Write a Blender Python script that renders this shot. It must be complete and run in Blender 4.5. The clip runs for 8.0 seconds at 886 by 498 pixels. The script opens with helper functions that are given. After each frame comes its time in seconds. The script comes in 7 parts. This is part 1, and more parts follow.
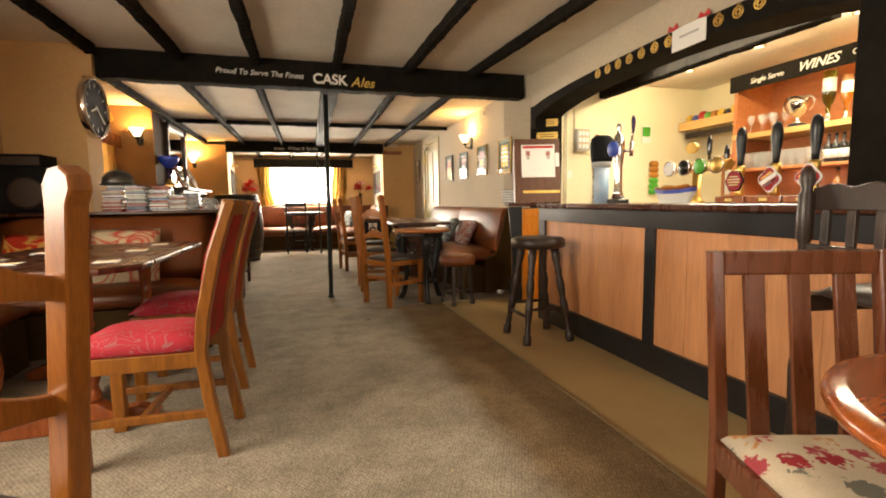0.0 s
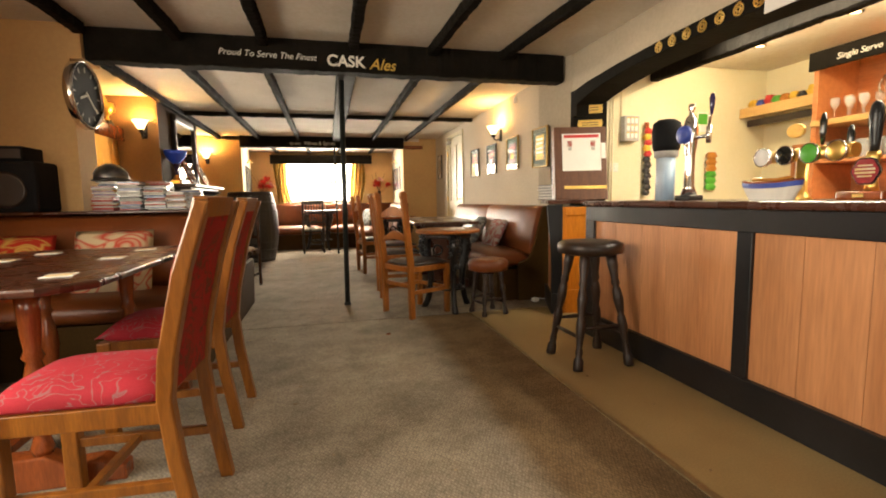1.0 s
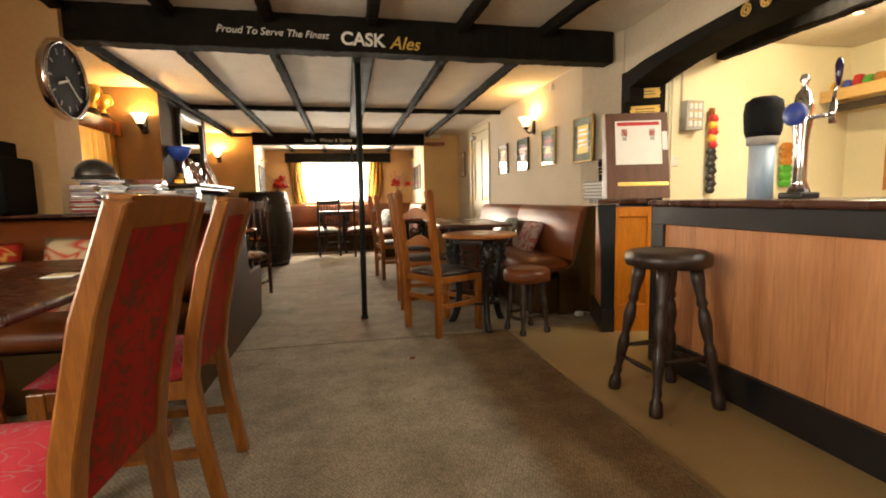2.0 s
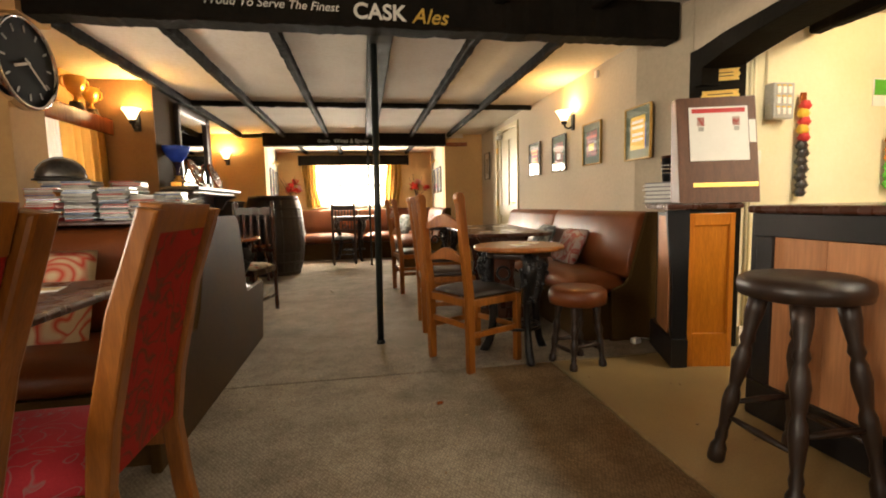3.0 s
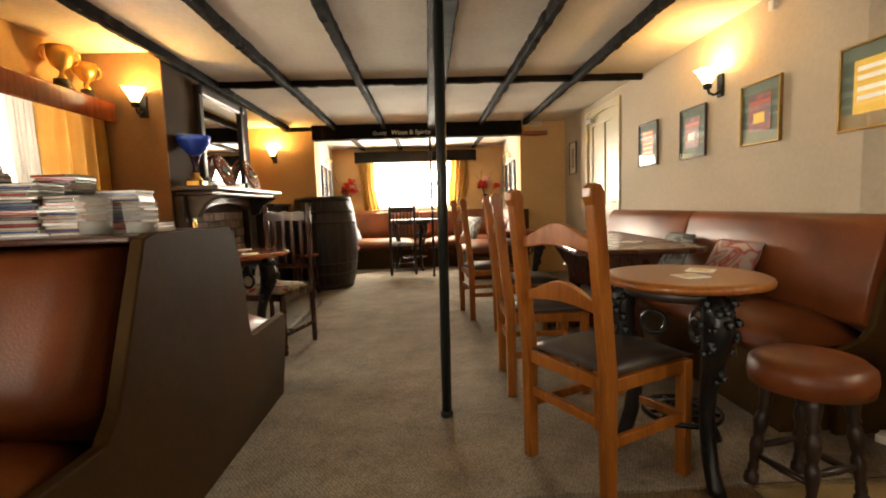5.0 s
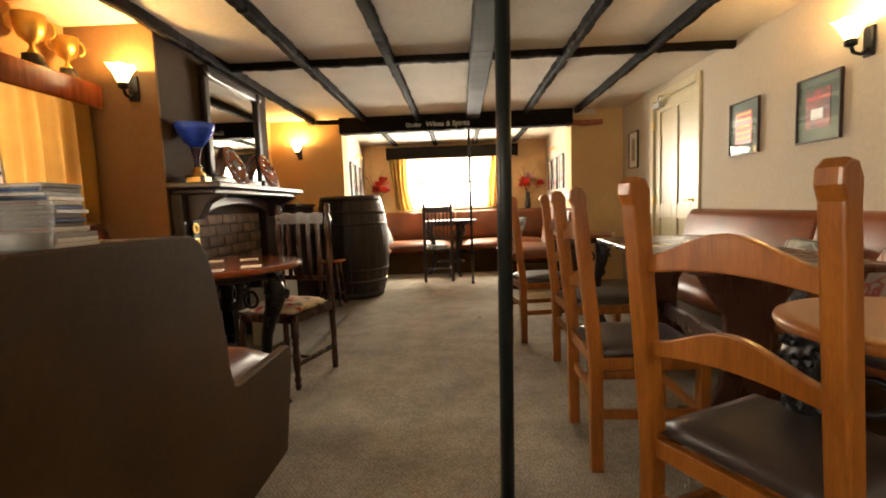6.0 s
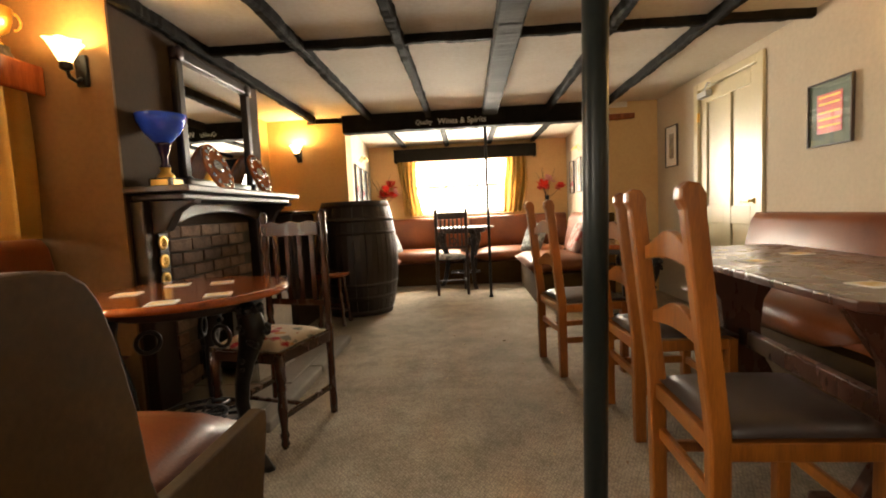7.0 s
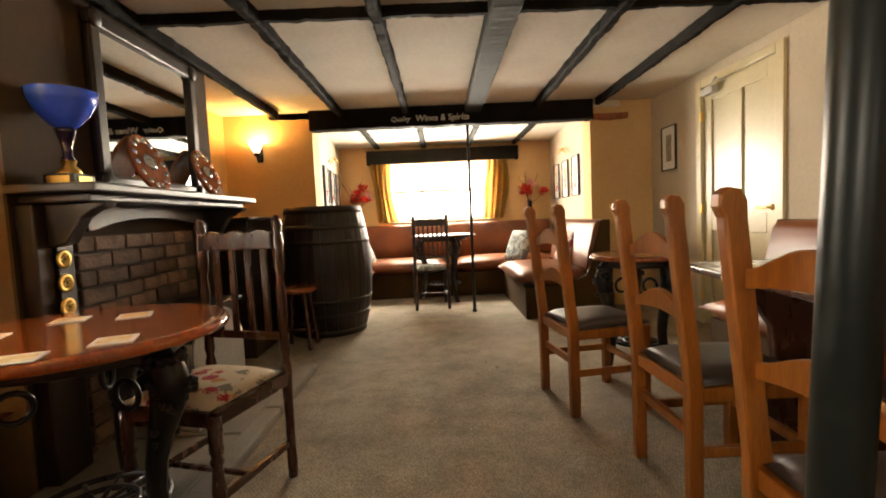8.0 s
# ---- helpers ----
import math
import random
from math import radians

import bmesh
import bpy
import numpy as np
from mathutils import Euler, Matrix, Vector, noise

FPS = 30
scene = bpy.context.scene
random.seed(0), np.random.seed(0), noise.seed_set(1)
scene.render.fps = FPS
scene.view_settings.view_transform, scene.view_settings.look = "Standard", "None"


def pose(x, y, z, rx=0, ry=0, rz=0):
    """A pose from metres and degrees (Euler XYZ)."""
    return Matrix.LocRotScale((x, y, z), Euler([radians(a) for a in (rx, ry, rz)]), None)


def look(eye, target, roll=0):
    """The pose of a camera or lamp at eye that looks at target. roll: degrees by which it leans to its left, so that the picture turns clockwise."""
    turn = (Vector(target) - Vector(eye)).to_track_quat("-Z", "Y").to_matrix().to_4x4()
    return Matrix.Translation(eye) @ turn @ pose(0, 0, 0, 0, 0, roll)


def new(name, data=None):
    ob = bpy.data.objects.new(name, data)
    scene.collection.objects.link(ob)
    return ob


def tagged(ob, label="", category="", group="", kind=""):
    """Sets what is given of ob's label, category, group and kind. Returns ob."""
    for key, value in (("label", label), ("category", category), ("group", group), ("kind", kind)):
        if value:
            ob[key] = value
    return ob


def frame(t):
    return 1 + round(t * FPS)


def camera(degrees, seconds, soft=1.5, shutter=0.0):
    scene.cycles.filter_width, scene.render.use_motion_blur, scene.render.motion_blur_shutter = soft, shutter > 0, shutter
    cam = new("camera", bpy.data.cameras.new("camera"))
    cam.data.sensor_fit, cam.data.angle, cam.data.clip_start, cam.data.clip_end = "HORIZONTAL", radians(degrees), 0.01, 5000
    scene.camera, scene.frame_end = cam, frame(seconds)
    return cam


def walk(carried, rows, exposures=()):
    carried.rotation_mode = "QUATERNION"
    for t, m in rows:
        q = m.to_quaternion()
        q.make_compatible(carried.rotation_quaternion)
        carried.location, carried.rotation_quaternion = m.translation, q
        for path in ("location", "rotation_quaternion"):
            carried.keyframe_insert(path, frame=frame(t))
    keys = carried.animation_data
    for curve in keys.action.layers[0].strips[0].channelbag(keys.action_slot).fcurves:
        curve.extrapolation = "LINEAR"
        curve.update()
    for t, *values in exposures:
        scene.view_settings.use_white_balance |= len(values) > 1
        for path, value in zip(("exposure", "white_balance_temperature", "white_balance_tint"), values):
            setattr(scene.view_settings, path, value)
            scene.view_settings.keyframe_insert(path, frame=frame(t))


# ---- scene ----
cam = camera(87.1, 8.0, 1.9)
PATH = [
    (0, (0.474, 0.951, 0.983), (1.031, 2.861, 0.779), -0.9),
    (0.5, (0.501, 1.191, 0.99), (1.025, 3.11, 0.779), -0.9),
    (1, (0.528, 1.459, 0.983), (1.008, 3.389, 0.769), -1.0),
    (1.5, (0.545, 1.715, 0.98), (0.986, 3.653, 0.763), -1.1),
    (3, (0.589, 2.599, 0.988), (0.927, 4.561, 0.794), -1.3),
    (3.5, (0.602, 2.854, 0.985), (0.896, 4.823, 0.801), -1.3),
    (4, (0.618, 3.158, 0.988), (0.847, 5.136, 0.803), -1.5),
    (4.5, (0.631, 3.441, 0.994), (0.785, 5.426, 0.808), -1.7),
    (6, (0.555, 4.426, 0.999), (0.487, 6.417, 0.817), -2.1),
    (6.5, (0.519, 4.703, 0.997), (0.417, 6.693, 0.828), -2.3),
    (7, (0.461, 4.996, 1.006), (0.36, 6.987, 0.848), -2.7),
    (7.5, (0.407, 5.262, 1.008), (0.353, 7.256, 0.864), -2.6),
    (8, (0.363, 5.491, 1.014), (0.385, 7.487, 0.876), -2.6),
]
EXPOSURES = [(0, 0.38), (1.5, 0.34), (3, 0.19), (8, 0.19)]
walk(cam, [(t, look(eye, target, roll)) for t, eye, target, roll in PATH], EXPOSURES)

# ---- world and light ----
world = bpy.data.worlds.new("world")
scene.world = world
world.use_nodes = True
wn = world.node_tree.nodes
sky = wn.new("ShaderNodeTexSky")
sky.sky_type, sky.sun_disc = "NISHITA", False
sky.sun_elevation, sky.sun_rotation = radians(35), radians(20)
wn["Background"].inputs["Strength"].default_value = 0.15
world.node_tree.links.new(sky.outputs[0], wn["Background"].inputs["Color"])
scene.view_settings.exposure = 0.0


def area(name, m, sx, sy, watts, colour):
    la = bpy.data.lights.new(name, "AREA")
    la.shape, la.size, la.size_y, la.energy, la.color = "RECTANGLE", sx, sy, watts, colour
    ob = new(name, la)
    ob.matrix_world = m
    return ob


def bulb(name, at, watts, colour, radius=0.04):
    la = bpy.data.lights.new(name, "POINT")
    la.energy, la.color, la.shadow_soft_size = watts, colour, radius
    ob = new(name, la)
    ob.location = at
    return ob


DAY = (1.0, 0.88, 0.70)
WARM = (1.0, 0.56, 0.17)
area("daylight_far_window", look((0.42, 12.66, 1.4), (0.42, 0, 1.0)), 1.5, 0.85, 290, DAY)
area("daylight_side_window", look((-1.93, 6.4, 1.38), (2, 6.3, 1.0)), 1.2, 0.75, 46, DAY)
area("daylight_near_window", look((-1.87, 2.05, 1.45), (2, 2.15, 0.95)), 1.6, 1.0, 105, DAY)
# added fill light behind the camera, no window known there
area("fill_behind_camera", look((0.9, -1.1, 1.5), (0.9, 3, 0.9)), 1.9, 1.1, 24, DAY)
bulb("wall_light_bulb", (-1.33, 7.085, 1.86), 20, WARM)
bulb("wall_light_bulb", (2.52, 6.88, 1.86), 16, WARM)
bulb("wall_light_bulb", (-1.41, 10.25, 1.82), 32, WARM)
for y in (4.6, 3.9, 3.2, 2.5):
    bulb("downlight_bulb", (3.72, y, 2.1), 12, (1.0, 0.80, 0.48), 0.03)
area("bar_strip_light", look((3.3, 2.9, 2.1), (3.3, 2.9, 0)), 0.12, 3.0, 48, (1.0, 0.9, 0.7))


area("back_bar_strip_light", look((4.38, 3.3, 1.925), (4.55, 3.3, 0)), 0.05, 2.2, 30, (1.0, 0.82, 0.55))


# ---- materials ----
def mat(name, a, b=None, rough=0.6, metal=0.0, scale=8.0, bump=0.1, grain=60.0, stretch=(1, 1, 1), coat=0.0, spec=0.5, vary=0.0, stain=0.25):
    """Two-scale noise colour between a and b, fine relief, uneven gloss."""
    m = bpy.data.materials.new(name)
    m.use_nodes = True
    nt = m.node_tree
    n, l = nt.nodes, nt.links
    p = n["Principled BSDF"]
    b = b or tuple(c * 0.75 for c in a)
    co = n.new("ShaderNodeTexCoord")
    mp = n.new("ShaderNodeMapping")
    mp.inputs["Scale"].default_value = stretch
    l.new(co.outputs["Object"], mp.inputs["Vector"])
    big = n.new("ShaderNodeTexNoise")
    big.inputs["Scale"].default_value, big.inputs["Detail"].default_value = scale, 5
    fine = n.new("ShaderNodeTexNoise")
    fine.inputs["Scale"].default_value, fine.inputs["Detail"].default_value = grain, 3
    l.new(mp.outputs[0], big.inputs["Vector"])
    l.new(mp.outputs[0], fine.inputs["Vector"])
    ramp = n.new("ShaderNodeValToRGB")
    ramp.color_ramp.elements[0].position, ramp.color_ramp.elements[1].position = 0.32, 0.68
    ramp.color_ramp.elements[0].color, ramp.color_ramp.elements[1].color = (*b, 1), (*a, 1)
    l.new(big.outputs["Fac"], ramp.inputs["Fac"])
    mixn = n.new("ShaderNodeMix")
    mixn.data_type, mixn.blend_type = "RGBA", "OVERLAY"
    mixn.inputs["Factor"].default_value = stain
    l.new(ramp.outputs["Color"], mixn.inputs["A"])
    l.new(fine.outputs["Fac"], mixn.inputs["B"])
    out = mixn.outputs["Result"]
    if vary:
        info = n.new("ShaderNodeObjectInfo")
        hsv = n.new("ShaderNodeHueSaturation")
        mr = n.new("ShaderNodeMapRange")
        mr.inputs["To Min"].default_value, mr.inputs["To Max"].default_value = 1 - vary, 1 + vary
        l.new(info.outputs["Random"], mr.inputs["Value"])
        l.new(mr.outputs[0], hsv.inputs["Value"])
        l.new(out, hsv.inputs["Color"])
        out = hsv.outputs["Color"]
    l.new(out, p.inputs["Base Color"])
    rr = n.new("ShaderNodeMapRange")
    rr.inputs["To Min"].default_value, rr.inputs["To Max"].default_value = max(0.02, rough - 0.1), min(1, rough + 0.1)
    l.new(big.outputs["Fac"], rr.inputs["Value"])
    l.new(rr.outputs[0], p.inputs["Roughness"])
    p.inputs["Metallic"].default_value = metal
    p.inputs["Specular IOR Level"].default_value = spec
    if coat:
        p.inputs["Coat Weight"].default_value, p.inputs["Coat Roughness"].default_value = coat, 0.15
    if bump:
        bp = n.new("ShaderNodeBump")
        bp.inputs["Strength"].default_value, bp.inputs["Distance"].default_value = bump, 0.004
        l.new(fine.outputs["Fac"], bp.inputs["Height"])
        l.new(bp.outputs[0], p.inputs["Normal"])
    return m


def glow(name, colour, strength):
    m = bpy.data.materials.new(name)
    m.use_nodes = True
    p = m.node_tree.nodes["Principled BSDF"]
    p.inputs["Base Color"].default_value = (*colour, 1)
    p.inputs["Emission Color"].default_value = (*colour, 1)
    p.inputs["Emission Strength"].default_value = strength
    return m


def glass(name, colour=(1, 1, 1), rough=0.02):
    m = bpy.data.materials.new(name)
    m.use_nodes = True
    p = m.node_tree.nodes["Principled BSDF"]
    p.inputs["Base Color"].default_value = (*colour, 1)
    p.inputs["Transmission Weight"].default_value, p.inputs["Roughness"].default_value = 1, rough
    p.inputs["IOR"].default_value = 1.45
    return m


def carpet_mat(name, a, b, border=None):
    m = mat(name, a, b, rough=0.95, scale=1.3, grain=260, bump=0.5, spec=0.15, stain=0.6)
    n, l = m.node_tree.nodes, m.node_tree.links
    p = n["Principled BSDF"]
    co = n["Texture Coordinate"]
    mp = n.new("ShaderNodeMapping")
    mp.inputs["Rotation"].default_value = (0, 0, radians(38))
    mp.inputs["Scale"].default_value = (95, 60, 1)
    l.new(co.outputs["Object"], mp.inputs["Vector"])
    vo = n.new("ShaderNodeTexVoronoi")
    vo.inputs["Scale"].default_value, vo.inputs["Randomness"].default_value = 1.0, 0.45
    l.new(mp.outputs[0], vo.inputs["Vector"])
    old = p.inputs["Base Color"].links[0].from_socket
    mx = n.new("ShaderNodeMix")
    mx.data_type, mx.blend_type = "RGBA", "MULTIPLY"
    mx.inputs["Factor"].default_value = 0.9
    mid = n.new("ShaderNodeTexNoise")
    mid.inputs["Scale"].default_value, mid.inputs["Detail"].default_value, mid.inputs["Roughness"].default_value = 4.0, 9, 0.72
    l.new(co.outputs["Object"], mid.inputs["Vector"])
    mr = n.new("ShaderNodeValToRGB")
    mr.color_ramp.elements[0].position, mr.color_ramp.elements[1].position = 0.34, 0.60
    mr.color_ramp.elements[0].color, mr.color_ramp.elements[1].color = (0.68, 0.66, 0.64, 1), (1.08, 1.08, 1.08, 1)
    l.new(mid.outputs["Fac"], mr.inputs["Fac"])
    m0 = n.new("ShaderNodeMix")
    m0.data_type, m0.blend_type = "RGBA", "MULTIPLY"
    m0.inputs["Factor"].default_value = 1.0
    l.new(old, m0.inputs["A"])
    l.new(mr.outputs["Color"], m0.inputs["B"])
    old = m0.outputs["Result"]
    rp = n.new("ShaderNodeValToRGB")
    rp.color_ramp.elements[0].color, rp.color_ramp.elements[1].color = (1.35, 1.35, 1.35, 1), (0.40, 0.40, 0.40, 1)
    l.new(vo.outputs["Distance"], rp.inputs["Fac"])
    l.new(old, mx.inputs["A"])
    l.new(rp.outputs["Color"], mx.inputs["B"])
    out = mx.outputs["Result"]
    if border:  # brown shade along the edging strip put into the carpet colour, feathered by noise
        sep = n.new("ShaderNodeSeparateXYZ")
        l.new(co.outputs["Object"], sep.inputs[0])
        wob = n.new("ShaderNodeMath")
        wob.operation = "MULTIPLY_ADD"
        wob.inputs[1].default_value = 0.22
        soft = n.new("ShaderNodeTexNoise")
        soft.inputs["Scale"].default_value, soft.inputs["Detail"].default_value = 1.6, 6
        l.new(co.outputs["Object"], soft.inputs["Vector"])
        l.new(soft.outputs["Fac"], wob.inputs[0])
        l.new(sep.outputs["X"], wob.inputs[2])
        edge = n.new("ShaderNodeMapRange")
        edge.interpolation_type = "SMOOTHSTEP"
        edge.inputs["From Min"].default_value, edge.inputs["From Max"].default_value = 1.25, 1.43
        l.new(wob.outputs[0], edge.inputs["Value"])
        shade_mix = n.new("ShaderNodeMix")
        shade_mix.data_type, shade_mix.blend_type = "RGBA", "MULTIPLY"
        l.new(edge.outputs[0], shade_mix.inputs["Factor"])
        l.new(out, shade_mix.inputs["A"])
        shade_mix.inputs["B"].default_value = (*border, 1)
        out = shade_mix.outputs["Result"]
    l.new(out, p.inputs["Base Color"])
    bp = n.new("ShaderNodeBump")
    bp.inputs["Strength"].default_value, bp.inputs["Distance"].default_value, bp.invert = 0.6, 0.004, True
    l.new(vo.outputs["Distance"], bp.inputs["Height"])
    l.new(bp.outputs[0], p.inputs["Normal"])
    return m


LX, LY, LZ = (1, 9, 9), (9, 1, 9), (9, 9, 1)  # grain along x, y, z
M = {}
M["carpet"] = carpet_mat("grey_brown_carpet", (0.36, 0.305, 0.235), (0.26, 0.22, 0.165))
# last colour is the shade painted along the edging strip
M["carpetfront"] = carpet_mat("grey_brown_carpet_with_shade_band", (0.36, 0.305, 0.235), (0.26, 0.22, 0.165), (0.60, 0.47, 0.32))
M["lino"] = mat("tan_lino", (0.36, 0.26, 0.115), (0.29, 0.20, 0.085), rough=0.45, scale=2.5, grain=120, bump=0.1)
M["plaster"] = mat("cream_plaster", (0.50, 0.43, 0.32), (0.45, 0.38, 0.28), rough=0.85, scale=1.6, grain=35, bump=0.25, stain=0.12)
M["ochre"] = mat("tan_plaster", (0.66, 0.43, 0.19), (0.58, 0.365, 0.155), rough=0.85, scale=1.6, grain=35, bump=0.25, stain=0.12)
M["brownwall"] = mat("brown_paint", (0.062, 0.040, 0.023), (0.046, 0.028, 0.016), rough=0.85, scale=2, grain=40, bump=0.2, stain=0.15, spec=0.15)
# lamplight on the chimney side, put into the colour
M["tanbrown"] = mat("tan_brown_lamplit_tone", (0.21, 0.125, 0.058), (0.165, 0.095, 0.043), rough=0.8, scale=2, grain=40, bump=0.2, stain=0.15, spec=0.25)
M["barwall"] = mat("bar_cream_paint", (0.80, 0.73, 0.52), (0.75, 0.68, 0.46), rough=0.8, scale=2, grain=40, bump=0.2, stain=0.1)
M["ceiling"] = mat("ceiling_paint", (0.74, 0.69, 0.60), (0.64, 0.59, 0.50), rough=0.9, scale=2.2, grain=30, bump=0.4, stain=0.25)
M["beam"] = mat("black_beam_paint", (0.015, 0.012, 0.009), (0.008, 0.007, 0.005), rough=0.85, scale=6, grain=40, bump=0.8, spec=0.08)
M["black"] = mat("black_gloss_paint", (0.014, 0.013, 0.014), (0.009, 0.009, 0.010), rough=0.35, scale=5, grain=50, bump=0.15)
M["panel"] = mat("tan_pine_panel", (0.55, 0.25, 0.105), (0.43, 0.18, 0.07), rough=0.5, scale=1.3, grain=9, bump=0.08, stretch=(9, 9, 0.7), stain=0.32, vary=0.06)
M["oak"] = mat("honey_oak", (0.30, 0.098, 0.011), (0.19, 0.055, 0.0055), rough=0.34, scale=4, grain=30, bump=0.1, stretch=LZ, coat=0.18, stain=0.4, vary=0.1)
M["walnut"] = mat("brown_chair_wood", (0.26, 0.092, 0.009), (0.16, 0.050, 0.004), rough=0.36, scale=4, grain=30, bump=0.1, stretch=LZ, coat=0.15, stain=0.4, vary=0.1)
M["glosstop"] = mat("polished_orange_mahogany", (0.40, 0.095, 0.014), (0.27, 0.058, 0.008), rough=0.16, scale=3, grain=20, bump=0.02, stretch=LX, coat=0.9, stain=0.4)
M["orange"] = mat("orange_pine", (0.58, 0.20, 0.014), (0.46, 0.145, 0.009), rough=0.35, scale=4, grain=25, bump=0.1, stretch=LZ, coat=0.3, stain=0.4)
M["mahog"] = mat("dark_mahogany", (0.070, 0.023, 0.011), (0.058, 0.018, 0.009), rough=0.28, scale=4, grain=12, bump=0.02, stretch=(3, 3, 1), coat=0.3, stain=0.2)
M["redwood"] = mat("red_mahogany", (0.30, 0.075, 0.018), (0.20, 0.048, 0.011), rough=0.22, scale=4, grain=25, bump=0.06, stretch=LZ, coat=0.6, stain=0.4)
M["darkwood"] = mat("dark_oak", (0.030, 0.015, 0.009), (0.016, 0.009, 0.006), rough=0.42, scale=4, grain=30, bump=0.12, stretch=LZ, coat=0.1)
M["leather"] = mat("brown_leather", (0.21, 0.058, 0.014), (0.11, 0.029, 0.008), rough=0.38, spec=0.35, scale=2.6, grain=140, bump=0.22, stain=0.25)
M["panelbrown"] = mat("brown_board", (0.066, 0.036, 0.010), (0.048, 0.025, 0.007), rough=0.7, scale=3, grain=60, bump=0.15, spec=0.1)
M["seatblack"] = mat("dark_vinyl", (0.045, 0.03, 0.024), (0.03, 0.02, 0.016), rough=0.4, scale=5, grain=140, bump=0.2)
M["iron"] = mat("black_cast_iron", (0.014, 0.013, 0.013), (0.008, 0.008, 0.008), rough=0.32, metal=0.3, scale=15, grain=80, bump=0.3)
M["pole"] = mat("dark_green_paint", (0.012, 0.015, 0.013), (0.008, 0.010, 0.009), rough=0.36, scale=6, grain=60, bump=0.05, spec=0.3)
M["beamgreen"] = mat("dark_green_beam_paint", (0.02, 0.023, 0.019), (0.013, 0.015, 0.012), rough=0.8, scale=6, grain=30, bump=0.5, spec=0.2)
M["brass"] = mat("brass", (0.85, 0.58, 0.18), (0.75, 0.48, 0.12), rough=0.36, metal=1.0, scale=12, bump=0.05)
M["chrome"] = mat("chrome", (0.8, 0.8, 0.8), (0.7, 0.7, 0.7), rough=0.12, metal=1.0, scale=12, bump=0.0)
M["curtain"] = mat("gold_curtain", (0.50, 0.32, 0.075), (0.40, 0.24, 0.05), rough=0.8, scale=6, grain=200, bump=0.3)
nt = M["curtain"].node_tree
through_cloth, blend_cloth = nt.nodes.new("ShaderNodeBsdfTranslucent"), nt.nodes.new("ShaderNodeMixShader")
through_cloth.inputs["Color"].default_value = (0.72, 0.46, 0.14, 1)
blend_cloth.inputs["Fac"].default_value = 0.20
nt.links.new(nt.nodes["Principled BSDF"].outputs[0], blend_cloth.inputs[1])
nt.links.new(through_cloth.outputs[0], blend_cloth.inputs[2])
nt.links.new(blend_cloth.outputs[0], nt.nodes["Material Output"].inputs["Surface"])
M["strip"] = mat("worn_metal_edging", (0.42, 0.34, 0.20), (0.33, 0.26, 0.15), rough=0.45, metal=0.8, scale=20, bump=0.02)
M["chairdark"] = mat("dark_polished_chair_wood", (0.055, 0.019, 0.009), (0.042, 0.014, 0.007), rough=0.26, scale=4, grain=14, bump=0.03, stretch=(3, 3, 1), coat=0.4, stain=0.2)
M["mahog2"] = mat("mid_mahogany", (0.17, 0.05, 0.018), (0.115, 0.032, 0.011), rough=0.28, scale=4, grain=25, bump=0.06, stretch=LZ, coat=0.4, stain=0.4)
M["noticewood"] = mat("brown_notice_wood", (0.13, 0.05, 0.022), (0.09, 0.032, 0.014), rough=0.5, scale=4, grain=25, bump=0.06, stretch=LZ, stain=0.4)
M["white"] = mat("white_paint", (0.80, 0.77, 0.70), (0.75, 0.72, 0.64), rough=0.5, scale=3, grain=50, bump=0.1, stain=0.1)
M["doorpaint"] = mat("cream_gloss_paint", (0.58, 0.50, 0.30), (0.53, 0.46, 0.27), spec=0.4, rough=0.36, scale=3, grain=40, bump=0.03, stain=0.1, coat=0.12)
M["paper"] = mat("paper", (0.8, 0.78, 0.74), (0.76, 0.74, 0.70), rough=0.7, scale=9, bump=0.05, stain=0.1)
M["glass"] = glass("clear_glass")
M["daylight"] = glow("overcast_daylight", (1.0, 0.97, 0.90), 0.95)
M["lampglass"] = glow("lit_lamp_glass", (1.0, 0.72, 0.36), 5.0)
mirror_mat = mat("mirror_glass", (0.85, 0.86, 0.85), (0.84, 0.85, 0.84), rough=0.1, metal=1.0, bump=0)
mirror_mat.node_tree.nodes["Principled BSDF"].inputs["Roughness"].links and mirror_mat.node_tree.links.remove(mirror_mat.node_tree.nodes["Principled BSDF"].inputs["Roughness"].links[0])
mirror_mat.node_tree.nodes["Principled BSDF"].inputs["Roughness"].default_value = 0.02
M["mirror"] = mirror_mat
M["thinglass"] = mat("thin_clear_glass", (0.92, 0.93, 0.92), (0.88, 0.90, 0.89), rough=0.12, scale=6, bump=0, stain=0.05)
M["thinglass"].node_tree.nodes["Principled BSDF"].inputs["Alpha"].default_value = 0.16
M["gilt"] = mat("dull_gilt", (0.42, 0.27, 0.08), (0.30, 0.18, 0.05), rough=0.42, metal=0.9, scale=12, bump=0.05)


# ---- mesh helpers ----
def box(bm, x0, y0, z0, x1, y1, z1, bevel=0.0, m=None):
    """A box between two corners, with its edges rounded by bevel."""
    made = bmesh.ops.create_cube(bm, size=1, matrix=Matrix.Translation(((x0 + x1) / 2, (y0 + y1) / 2, (z0 + z1) / 2)) @ Matrix.Diagonal((abs(x1 - x0), abs(y1 - y0), abs(z1 - z0), 1)))
    vs = made["verts"]
    if bevel:
        es = list({e for v in vs for e in v.link_edges})
        res = bmesh.ops.bevel(bm, geom=es, offset=bevel, segments=2, affect="EDGES", profile=0.5)
        vs = list({v for f in res["faces"] for v in f.verts} | {v for v in vs if v.is_valid})
    if m is not None:
        bmesh.ops.transform(bm, matrix=m, verts=vs)
    return bm


